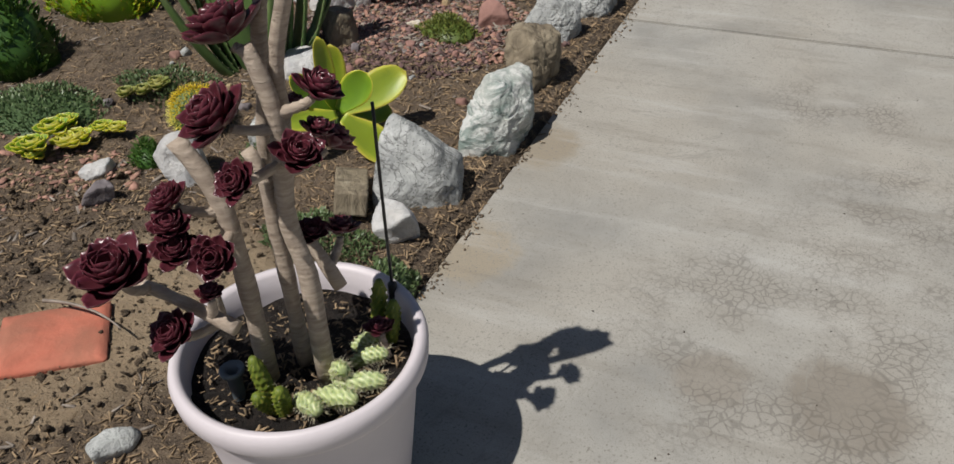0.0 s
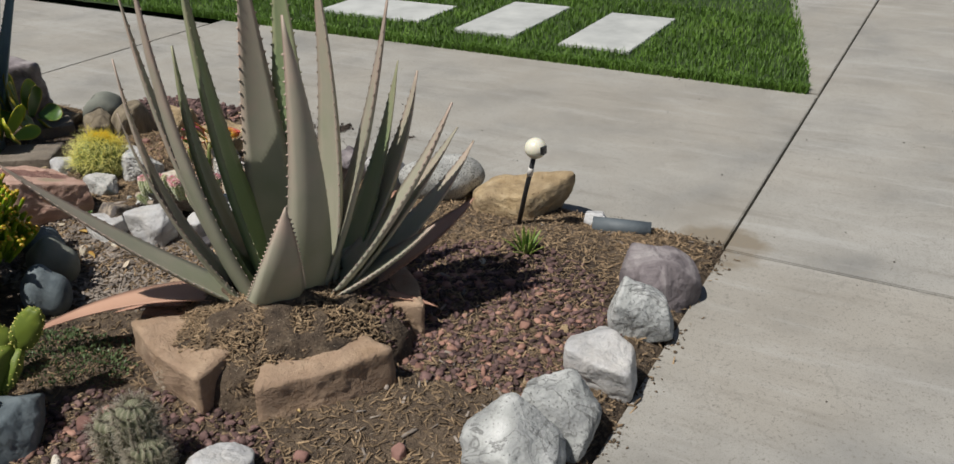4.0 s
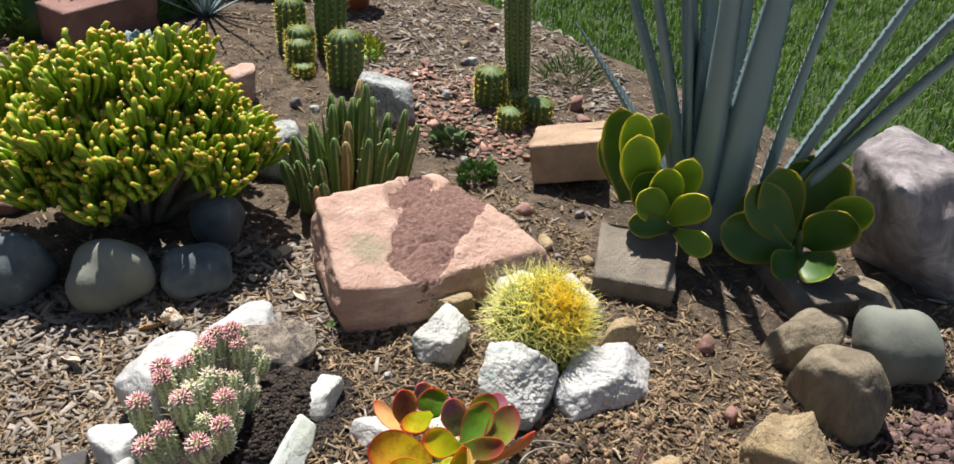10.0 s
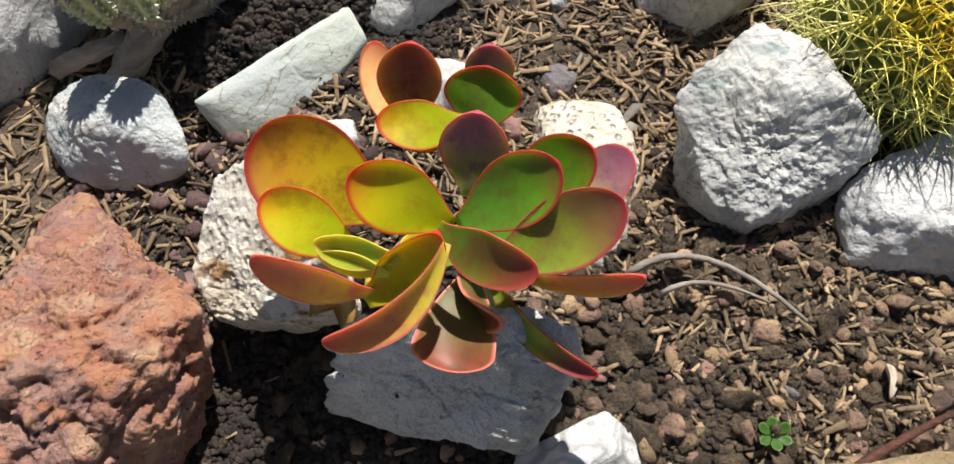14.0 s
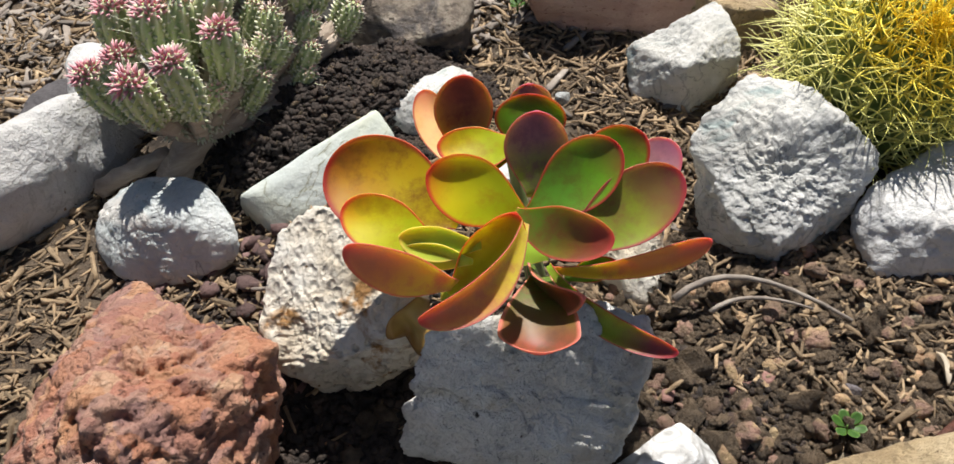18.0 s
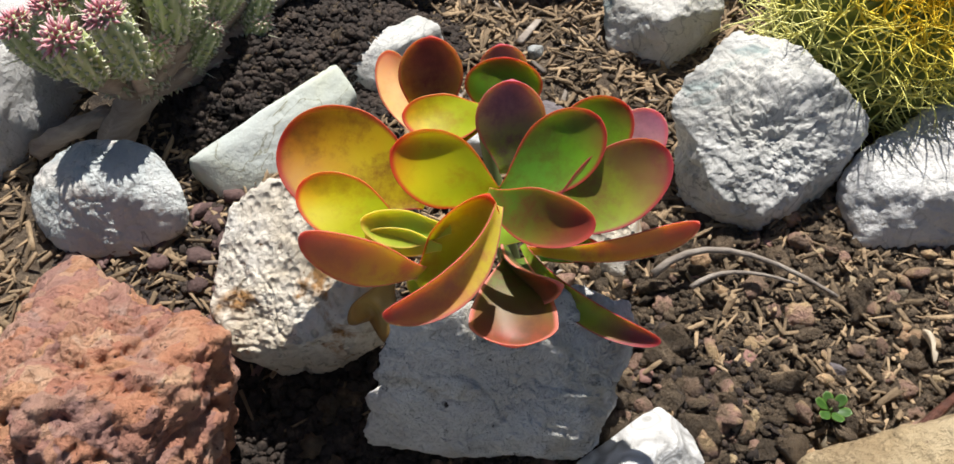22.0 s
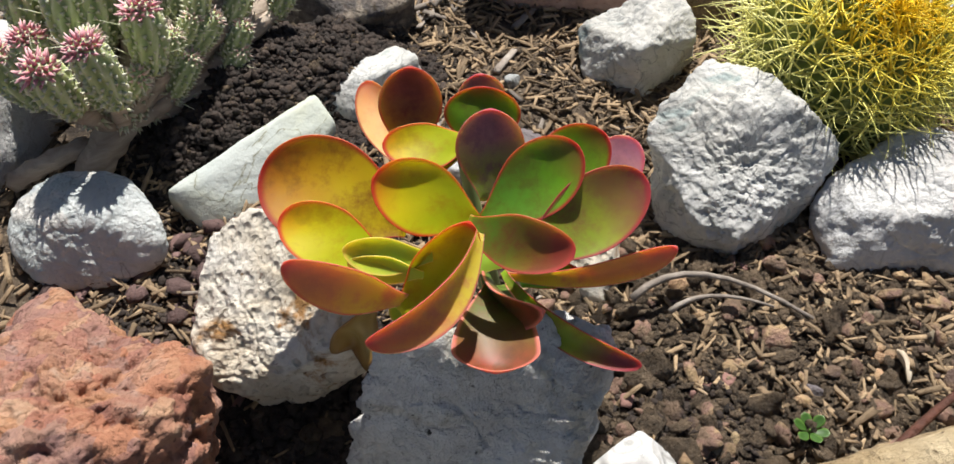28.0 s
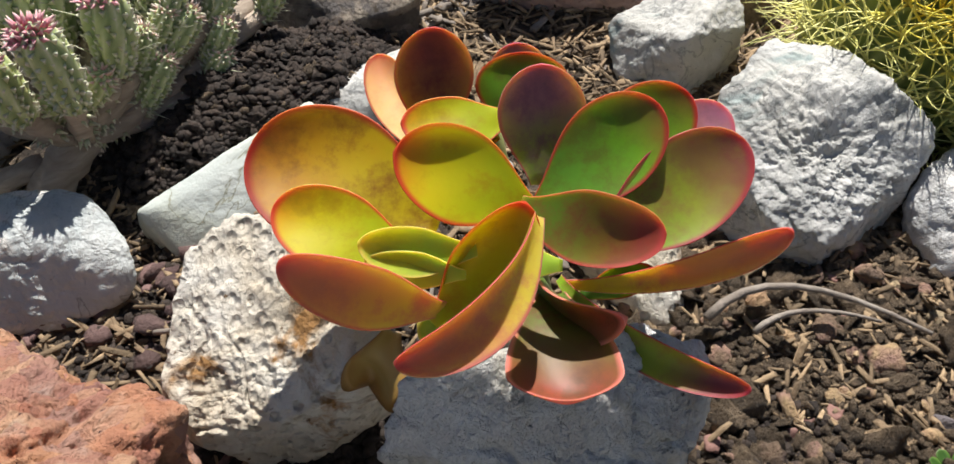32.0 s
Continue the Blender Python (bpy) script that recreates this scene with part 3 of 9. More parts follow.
def cut_mesh(top, low, sharp, seed, rough=1.0, lump=0.0, split=0.6, fine=0.5, grit=0.0, n=40):
    """A stone or block given by the corners of its upper and its lower rim, about their middle."""
    c = np.array(list(top) + list(low), float)
    mid = c.mean(0)
    bm = bmesh.new()
    for p in c - mid:
        bm.verts.new(p)
    bmesh.ops.convex_hull(bm, input=bm.verts)
    bm.normal_update()
    normals, reach = [], []
    for f in bm.faces:
        m, r = np.array(f.normal), float(Vector(f.normal).dot(f.calc_center_median()))
        if r > 0.004 and all(m @ q < 0.985 for q in normals):
            normals.append(m)
            reach.append(r)
    bm.free()
    dirs, faces = cube_dirs(n)
    P = dirs * cut_radius(dirs, normals, reach, sharp)[:, None]
    size = float(np.ptp(c, axis=0)[:2].mean())
    return crags(P, dirs, size, seed, rough, lump, split, fine, grit), faces, mid


def cut_rock(name, kind, label, top, low, sharp, seed, ledge=None, group="", **look_of):
    P, faces, mid = cut_mesh(top, low, sharp, seed, **look_of)
    if ledge:
        z0, drop, deep = ledge
        for k in range(len(P)):
            z = P[k][2] + mid[2] - z0 - drop * P[k][0] - 0.006 * noise.noise(Vector(P[k]) * 25)
            g = math.exp(-(z / 0.008) ** 2) + (0.35 if z < 0 else 0.0)
            P[k][:2] *= 1 - deep * g
    base = np.array((mid[0], mid[1], soil_z(mid[0], mid[1])))
    ob = new(name, soup(name, (P + mid - base).tolist(), faces, M[kind], True))
    ob.matrix_world = pose(*base)
    return tagged(ob, label, "rock", group)


rock("edge_rock", "grey", -0.168, 1.599, 0.229, 0.183, 0.156, 30, 0.3, 1)
rock("edge_rock", "grey", -0.148, 4.663, 0.248, 0.198, 0.143, 17, 0.4, 10)
rock("edge_rock", "grey", -0.107, 4.833, 0.208, 0.166, 0.136, 15, 0.5, 11)
rock("edge_rock", "white", -0.101, 5.092, 0.217, 0.174, 0.128, 14, 0.3, 12)
rock("edge_rock", "grey", -0.080, 5.362, 0.192, 0.153, 0.098, 21, 0.4, 13)
rock("edge_rock", "purple", -0.104, 5.586, 0.232, 0.186, 0.137, 19, 0.5, 14)
rock("edge_rock", "sand", -0.757, 5.909, 0.374, 0.224, 0.114, 30, 0.3, 15)
rock("edge_rock", "granite", -1.075, 5.885, 0.330, 0.205, 0.185, 42, 0.12, 16)
rock("edge_rock", "brown", -2.742, 5.851, 0.183, 0.146, 0.153, 93, 0.2, 22)
rock("edge_rock", "cobble", -2.946, 5.872, 0.192, 0.154, 0.179, 93, 0.1, 23)
rock("edge_rock", "brown", -2.816, 5.730, 0.145, 0.116, 0.113, 96, 0.2, 24)
rock("edge_rock", "brown", -3.109, 5.749, 0.165, 0.149, 0.056, 95, 0.3, 25)
rock("boulder", "grey", -2.761, 4.349, 0.173, 0.138, 0.122, 148, 0.7, 29)
rock("boulder", "grey", -2.333, 4.416, 0.160, 0.128, 0.137, 159, 0.4, 30)
rock("cobble", "bluecobble", -1.619, 4.547, 0.156, 0.125, 0.159, -179, 0.1, 31)
rock("cobble", "cobble", -1.763, 4.681, 0.176, 0.141, 0.159, 176, 0.1, 32)
rock("cobble", "bluecobble", -1.914, 4.760, 0.161, 0.129, 0.118, 169, 0.1, 33)
rock("cobble", "bluecobble", -2.039, 4.631, 0.126, 0.101, 0.134, 165, 0.1, 34)
rock("stone", "white", -1.575, 4.030, 0.175, 0.130, 0.130, -176, 0.5, 35)
rock("stone", "redstone", -1.765, 4.200, 0.165, 0.100, 0.065, -170, 0.5, 36)
rock("stone", "sand", -1.555, 3.840, 0.120, 0.090, 0.080, -176, 0.5, 37)
rock("stone", "sand", -2.365, 3.955, 0.130, 0.100, 0.060, 164, 0.5, 38)
rock("stone", "pink", -2.475, 4.020, 0.100, 0.085, 0.120, 161, 0.5, 39, "small upright pinkish sandstone stone on the mulch")
rock("stone", "grey", -2.212, 3.818, 0.102, 0.081, 0.046, 166, 0.3, 40)
rock("stone", "white", -1.705, 5.020, 0.170, 0.100, 0.125, 4, 0.85, 41)
rock("stone", "white", -1.880, 4.985, 0.155, 0.100, 0.085, -172, 0.6, 42)
rock("stone", "conglomerate", -1.912, 5.055, 0.150, 0.105, 0.085, 180, 0.6, 43, "mottled grey and tan conglomerate stone beside the spurge")
rock("stone", "quartzgrey", -1.905, 5.200, 0.120, 0.060, 0.045, -165, 0.8, 44, "white stone half buried in dark potting soil")
rock("stone", "white", -1.580, 5.120, 0.100, 0.085, 0.100, -156, 0.3, 45)
rock("stone", "white", -1.944, 5.322, 0.093, 0.074, 0.028, 174, 0.2, 46)
rock("stone", "white", -1.812, 5.368, 0.075, 0.050, 0.030, -171, 0.5, 47)
rock("stone", "sand", -2.284, 5.139, 0.124, 0.099, 0.061, 152, 0.6, 48)
rock("stone", "quartzgrey", -2.447, 5.205, 0.115, 0.070, 0.060, 170, 0.6, 49, "grey-white stone against the foot of the slab")
rock("stone", "white", -2.520, 5.320, 0.130, 0.075, 0.070, 70, 0.3, 50)
rock("stone", "sand", -2.489, 5.471, 0.058, 0.047, 0.107, 125, 0.5, 51)
rock("stone", "white", -0.826, 1.368, 0.114, 0.092, 0.168, 47, 0.6, 53)
rock("stone", "white", -1.086, 1.269, 0.098, 0.078, 0.033, 53, 0.2, 54)
rock("stone", "purple", -0.950, 1.165, 0.054, 0.043, 0.080, 53, 0.2, 55)
rock("stone", "white", -0.139, 1.378, 0.115, 0.092, 0.118, 33, 0.4, 56)
rock("stone", "white", -1.069, 2.639, 0.245, 0.147, 0.078, 43, 0.4, 57)
rock("stone", "brown", -0.877, 2.316, 0.118, 0.082, 0.156, 44, 0.4, 58)
rock("stone", "white", -0.890, 2.086, 0.189, 0.152, 0.068, 49, 0.4, 59)
rock("flat_stone", "redstone", -0.430, 2.732, 0.107, 0.085, 0.094, 29, 0.3, 60)
rock("stone", "grey", -0.737, 1.598, 0.069, 0.055, 0.085, 58, 0.4, 61)
rock("stone", "white", -0.683, 4.267, 0.159, 0.127, 0.077, 34, 0.4, 62)
rock("stone", "bluecobble", -1.192, 4.114, 0.172, 0.137, 0.119, 46, 0.3, 63)
rock("stone", "white", -2.242, 4.146, 0.171, 0.119, 0.179, 48, 0.4, 64)
rock("stone", "white", -2.088, 3.879, 0.210, 0.147, 0.066, 49, 0.5, 65)
rock("stone", "white", -0.447, 5.920, 0.089, 0.071, 0.054, 24, 0.3, 66)
rock("stone", "darkstone", -1.490, 5.090, 0.100, 0.050, 0.045, 60, 0.6, 67)
rock("stone", "white", -1.585, 5.313, 0.056, 0.044, 0.023, 131, 0.4, 68)
rock("stone", "cobble", -2.102, 4.763, 0.026, 0.021, 0.037, 133, 0.2, 69)
rock("stone", "grey", -0.321, 0.505, 0.102, 0.071, 0.035, 59, 0.4, 70)
cut_rock("lava_rock", "lava", "craggy red, orange and maroon lava boulder",
         [(-1.569, 5.446, 0.130), (-1.588, 5.464, 0.130), (-1.635, 5.450, 0.140), (-1.699, 5.494, 0.125), (-1.717, 5.569, 0.155), (-1.685, 5.615, 0.190), (-1.641, 5.603, 0.215), (-1.608, 5.605, 0.220), (-1.639, 5.444, 0.140), (-1.730, 5.558, 0.185), (-1.688, 5.612, 0.190)],
         [(-1.697, 5.579, 0.080), (-1.692, 5.606, 0.050), (-1.582, 5.386, 0.100), (-1.573, 5.768, 0.120), (-1.548, 5.754, 0.050), (-1.459, 5.538, 0.050), (-1.520, 5.416, 0.050), (-1.565, 5.435, 0.040), (-1.635, 5.433, 0.040), (-1.584, 5.453, 0.040), (-1.695, 5.577, 0.040), (-1.690, 5.603, 0.040), (-1.585, 5.393, 0.040), (-1.576, 5.758, 0.040), (-1.552, 5.745, 0.040), (-1.467, 5.537, 0.040), (-1.525, 5.421, 0.040)],
         45, 3, rough=0.9, lump=0.018, split=1.0, fine=1.2, grit=0.9, n=110)
cut_rock("quartz_rock", "quartzgrey", "large rough white quartz stone with grey-green patches",
         [(-2.119, 5.412, 0.16), (-2.142, 5.387, 0.18), (-2.197, 5.357, 0.185), (-2.228, 5.367, 0.19), (-2.237, 5.386, 0.19), (-2.246, 5.434, 0.19), (-2.278, 5.455, 0.165), (-2.28, 5.467, 0.15), (-2.238, 5.471, 0.145), (-2.181, 5.436, 0.16), (-2.213, 5.458, 0.156), (-2.157, 5.469, 0.138)],
         [(-2.126, 5.455, 0.1), (-2.141, 5.485, 0.12), (-2.171, 5.502, 0.11), (-2.204, 5.496, 0.11), (-2.231, 5.481, 0.12), (-2.235, 5.357, 0.057), (-2.244, 5.376, 0.057), (-2.204, 5.347, 0.057), (-2.129, 5.454, 0.057), (-2.144, 5.483, 0.057), (-2.173, 5.499, 0.057), (-2.204, 5.493, 0.057), (-2.23, 5.479, 0.057)],
         60, 5, fine=0.8, split=0.35, grit=0.6, n=96, group="white stones round the succulents")
cut_rock("quartz_rock", "white", "smooth milky white quartz stone",
         [(-2.286, 5.469, 0.135), (-2.347, 5.45, 0.14), (-2.404, 5.468, 0.145), (-2.461, 5.499, 0.14), (-2.274, 5.521, 0.13), (-2.305, 5.543, 0.135), (-2.369, 5.553, 0.14)],
         [(-2.25, 5.488, 0.105), (-2.244, 5.545, 0.085), (-2.299, 5.553, 0.09), (-2.331, 5.569, 0.105), (-2.368, 5.582, 0.085), (-2.438, 5.593, 0.08), (-2.502, 5.54, 0.08), (-2.47, 5.491, 0.052), (-2.413, 5.46, 0.052), (-2.356, 5.442, 0.052), (-2.254, 5.488, 0.052), (-2.248, 5.543, 0.052), (-2.301, 5.551, 0.052), (-2.332, 5.566, 0.052), (-2.367, 5.579, 0.052), (-2.434, 5.589, 0.052), (-2.496, 5.538, 0.052)],
         34, 8, rough=1.0, fine=0.6, split=0.6, grit=0.25, n=70, group="white stones round the succulents")
cut_rock("quartz_rock", "quartzgrey", "angular white quartz stone beside the barrel cactus",
         [(-2.134, 5.2, 0.13), (-2.186, 5.197, 0.15), (-2.242, 5.189, 0.165), (-2.244, 5.24, 0.16), (-2.242, 5.266, 0.14), (-2.172, 5.276, 0.15)],
         [(-2.128, 5.244, 0.09), (-2.18, 5.286, 0.085), (-2.253, 5.242, 0.095), (-2.248, 5.179, 0.066), (-2.192, 5.187, 0.066), (-2.25, 5.23, 0.066), (-2.131, 5.243, 0.066), (-2.181, 5.284, 0.066), (-2.251, 5.241, 0.066)],
         50, 9, fine=0.8, split=0.4, grit=0.3, n=50, group="white stones round the succulents")
cut_rock("round_stone", "roundgrey", "rounded white-grey stone with a cool greenish face",
         [(-1.56, 5.297, 0.135), (-1.592, 5.286, 0.15), (-1.63, 5.289, 0.155), (-1.668, 5.304, 0.152), (-1.691, 5.336, 0.145), (-1.639, 5.354, 0.152), (-1.671, 5.362, 0.142), (-1.602, 5.344, 0.146), (-1.628, 5.374, 0.118), (-1.661, 5.375, 0.112), (-1.591, 5.361, 0.116)],
         [(-1.703, 5.375, 0.122), (-1.692, 5.386, 0.102), (-1.663, 5.39, 0.094), (-1.617, 5.385, 0.088), (-1.576, 5.378, 0.094), (-1.548, 5.312, 0.115), (-1.553, 5.344, 0.098), (-1.588, 5.275, 0.061), (-1.556, 5.286, 0.061), (-1.626, 5.278, 0.061), (-1.67, 5.357, 0.061), (-1.664, 5.363, 0.061), (-1.648, 5.365, 0.061), (-1.623, 5.362, 0.061), (-1.6, 5.359, 0.061), (-1.585, 5.322, 0.061), (-1.588, 5.34, 0.061)],
         10, 12, fine=0.6, split=0.5, grit=0.25, n=60)
cut_rock("slate_slab", "slate", "pale grey-green slate slab standing in dark soil",
         [(-1.699, 5.32, 0.127), (-1.742, 5.294, 0.13), (-1.79, 5.269, 0.132), (-1.845, 5.226, 0.128), (-1.86, 5.257, 0.118), (-1.716, 5.321, 0.126)],
         [(-1.724, 5.344, 0.085), (-1.784, 5.33, 0.083), (-1.856, 5.262, 0.083), (-1.696, 5.307, 0.1), (-1.844, 5.214, 0.064), (-1.859, 5.245, 0.064), (-1.789, 5.257, 0.064), (-1.726, 5.341, 0.064), (-1.784, 5.328, 0.064), (-1.853, 5.263, 0.064), (-1.699, 5.306, 0.064)],
         60, 14, rough=0.35, fine=0.5, split=0.6, n=50)
cut_rock("tuff_rock", "tuff", "cream pitted tuff block with ochre hollows",
         [(-1.739, 5.452, 0.185), (-1.768, 5.448, 0.205), (-1.802, 5.462, 0.218), (-1.836, 5.52, 0.212), (-1.842, 5.555, 0.182), (-1.806, 5.558, 0.165), (-1.765, 5.556, 0.150), (-1.728, 5.545, 0.140), (-1.714, 5.51, 0.150)],
         [(-1.722, 5.535, 0.120), (-1.745, 5.548, 0.105), (-1.799, 5.552, 0.100), (-1.838, 5.548, 0.125), (-1.738, 5.44, 0.052), (-1.767, 5.439, 0.052), (-1.801, 5.456, 0.052), (-1.750, 5.520, 0.052), (-1.775, 5.528, 0.052), (-1.800, 5.528, 0.052), (-1.816, 5.522, 0.052)],
         60, 17, fine=0.6, split=0.8, grit=0.5, lump=0.005, n=100)
cut_rock("pale_rock", "block", "chalky grey-white stone block with a split ledge",
         [(-1.835, 5.588, 0.205), (-1.872, 5.593, 0.215), (-1.91, 5.592, 0.215), (-1.964, 5.594, 0.205), (-1.995, 5.613, 0.19), (-1.997, 5.632, 0.18), (-1.952, 5.634, 0.18), (-1.895, 5.614, 0.192)],
         [(-1.817, 5.603, 0.16), (-1.805, 5.611, 0.1), (-1.842, 5.626, 0.095), (-1.895, 5.653, 0.1), (-1.954, 5.675, 0.105), (-1.988, 5.65, 0.115), (-1.968, 5.583, 0.045), (-1.999, 5.602, 0.045), (-1.914, 5.581, 0.045), (-1.867, 5.605, 0.045), (-1.86, 5.609, 0.045), (-1.88, 5.618, 0.045), (-1.91, 5.633, 0.045), (-1.942, 5.645, 0.045), (-1.961, 5.631, 0.045)],
         60, 21, fine=0.9, split=1.2, grit=0.35, ledge=(0.145, 0.08, 0.10), n=90)
cut_rock("agate_rock", "agate", "white banded agate stone with grey rings",
         [(-2.023, 5.642, 0.095), (-1.997, 5.65, 0.095), (-1.979, 5.69, 0.105), (-2.03, 5.677, 0.09)],
         [(-1.941, 5.669, 0.07), (-1.913, 5.688, 0.05), (-1.975, 5.717, 0.04), (-2.054, 5.711, 0.04), (-2.059, 5.692, 0.05), (-2.052, 5.667, 0.065), (-2.03, 5.632, 0.03), (-2.004, 5.64, 0.03), (-2.037, 5.667, 0.03), (-1.944, 5.669, 0.03), (-1.917, 5.687, 0.03), (-1.976, 5.715, 0.03), (-2.052, 5.709, 0.03), (-2.057, 5.691, 0.03), (-2.05, 5.667, 0.03)],
         40, 23, rough=0.5, fine=0.6, n=50)
cut_rock("edge_rock", "sand", "rounded tan sandstone block at the bed's corner of soil",
         [(-2.124, 5.71, 0.07), (-2.166, 5.709, 0.085), (-2.214, 5.706, 0.09), (-2.26, 5.708, 0.09), (-2.263, 5.756, 0.17), (-2.223, 5.948, 0.17), (-2.072, 5.966, 0.13), (-2.085, 5.716, 0.12)],
         [(-2.102, 5.71, 0.045), (-2.083, 5.931, 0.03), (-2.104, 5.777, 0.03), (-2.293, 5.701, 0.07), (-2.271, 5.703, 0.02), (-2.274, 5.751, 0.02), (-2.225, 5.701, 0.02), (-2.105, 5.713, 0.02), (-2.087, 5.925, 0.02), (-2.107, 5.777, 0.02), (-2.288, 5.704, 0.02)],
         14, 27, fine=0.5, split=0.4, n=50, group="stones along the bed's edge")
SLAB = cut_rock("sandstone_slab", "pink", "large pink sandstone slab with a darker chipped face",
         [(-2.155, 4.849, 0.260), (-2.095, 4.992, 0.240), (-2.059, 5.074, 0.205), (-2.161, 5.120, 0.190), (-2.340, 5.145, 0.180), (-2.569, 5.181, 0.160), (-2.549, 5.019, 0.200), (-2.475, 4.868, 0.250), (-2.308, 4.998, 0.230)],
         [(-2.053, 5.078, 0.122), (-2.166, 5.131, 0.102), (-2.350, 5.160, 0.102), (-2.500, 5.205, 0.092), (-2.596, 5.199, 0.092), (-2.611, 5.167, 0.112), (-2.480, 4.856, 0.070), (-2.554, 5.007, 0.070), (-2.160, 4.837, 0.070), (-2.063, 5.076, 0.070), (-2.171, 5.127, 0.070), (-2.347, 5.154, 0.070), (-2.492, 5.198, 0.070), (-2.584, 5.193, 0.070), (-2.599, 5.162, 0.070)],
         40, 41, rough=0.6, fine=0.8, split=1.0, grit=0.25, n=104)


def chip(ob, outline, deep, material):
    """Break a thin flake off a stone's upper face within an outline, and show the fresh face below."""
    me = ob.data
    me.materials.append(M[material])
    slot = len(me.materials) - 1
    base = ob.matrix_world.translation
    ring = [(x - base.x, y - base.y) for x, y in outline]
    gone = set()
    for v in me.vertices:
        if v.normal.z < 0.3:
            continue
        x = v.co.x + 0.012 * noise.noise(v.co * 18) + 0.005 * noise.noise(v.co * 70)
        y = v.co.y + 0.012 * noise.noise(v.co * 18 + Vector((9, 0, 0))) + 0.005 * noise.noise(v.co * 70 + Vector((5, 0, 0)))
        inside = False
        for (x0, y0), (x1, y1) in zip(ring, ring[1:] + ring[:1]):
            if (y0 > y) != (y1 > y) and x < (x1 - x0) * (y - y0) / (y1 - y0) + x0:
                inside = not inside
        if inside:
            gone.add(v.index)
    for k in gone:
        p = me.vertices[k].co
        p.z -= deep * (1 + 0.5 * noise.noise(p * 60))
    for f in me.polygons:
        if sum(k in gone for k in f.vertices) * 2 > len(f.vertices):
            f.material_index = slot


chip(SLAB, [(-2.344, 4.930), (-2.447, 4.924), (-2.548, 4.916), (-2.548, 5.011), (-2.350, 5.102), (-2.245, 5.146), (-2.209, 5.145), (-2.190, 5.059), (-2.296, 4.967)], 0.005, "redface")
chip(SLAB, [(-2.323, 4.894), (-2.449, 4.868), (-2.458, 4.914), (-2.389, 4.940), (-2.296, 4.947)], 0.012, "redface")
cut_rock("pale_rock", "tuff", "whitish pitted rock behind the succulent",
         [(-2.01, 5.359, 0.11), (-2.054, 5.357, 0.125), (-2.087, 5.375, 0.125), (-2.092, 5.421, 0.12), (-2.07, 5.478, 0.115), (-2.036, 5.458, 0.13), (-2.007, 5.447, 0.12)],
         [(-2.107, 5.404, 0.07), (-2.076, 5.504, 0.06), (-2.038, 5.536, 0.06), (-1.992, 5.408, 0.06), (-2.01, 5.326, 0.07), (-2.058, 5.346, 0.05), (-2.091, 5.364, 0.05), (-2.014, 5.348, 0.05), (-2.082, 5.408, 0.05), (-2.065, 5.463, 0.05), (-2.044, 5.481, 0.05), (-2.018, 5.411, 0.05), (-2.028, 5.365, 0.05)],
         18, 31, fine=0.7, n=46)
cut_rock("edge_rock", "greenish", "white and green streaked stone bordering the bed",
         [(-0.169, 1.896, 0.155), (-0.143, 2.001, 0.218), (-0.073, 2.106, 0.224), (-0.018, 2.089, 0.211), (0.012, 1.992, 0.128), (-0.057, 1.915, 0.222)],
         [(-0.152, 1.798, 0.067), (-0.018, 1.901, 0.073), (-0.1, 1.816, 0.053), (-0.079, 2.116, -0.0), (-0.024, 2.099, -0.0), (-0.149, 2.011, -0.0), (-0.149, 1.806, -0.0), (-0.02, 1.905, -0.0), (-0.099, 1.823, -0.0)],
         30, 101, n=44, fine=0.9, split=1.0, grit=0.3, group="stones along the bed's edge")
cut_rock("edge_rock", "brown", "upright weathered brown stone bordering the bed",
         [(-0.221, 2.358, 0.188), (-0.212, 2.428, 0.214), (-0.104, 2.499, 0.199), (-0.058, 2.457, 0.17), (-0.048, 2.387, 0.111), (-0.099, 2.317, 0.198)],
         [(-0.174, 2.235, 0.065), (-0.086, 2.276, 0.047), (-0.109, 2.51, 0.007), (-0.217, 2.439, 0.007), (-0.063, 2.468, 0.007), (-0.172, 2.242, 0.007), (-0.088, 2.281, 0.007)],
         40, 102, n=44, fine=0.9, split=1.0, grit=0.3, group="stones along the bed's edge")
cut_rock("edge_rock", "grey", "rough grey stone with pale veins bordering the bed",
         [(-0.257, 2.769, 0.189), (-0.183, 2.822, 0.18), (-0.099, 2.816, 0.148), (-0.09, 2.767, 0.103), (-0.164, 2.712, 0.178)],
         [(-0.27, 2.644, 0.097), (-0.125, 2.681, 0.049), (-0.249, 2.621, 0.065), (-0.189, 2.832, 0.012), (-0.263, 2.779, 0.012), (-0.105, 2.826, 0.012), (-0.266, 2.649, 0.012), (-0.126, 2.685, 0.012), (-0.245, 2.627, 0.012)],
         50, 103, n=44, fine=0.9, split=1.0, grit=0.3, group="stones along the bed's edge")
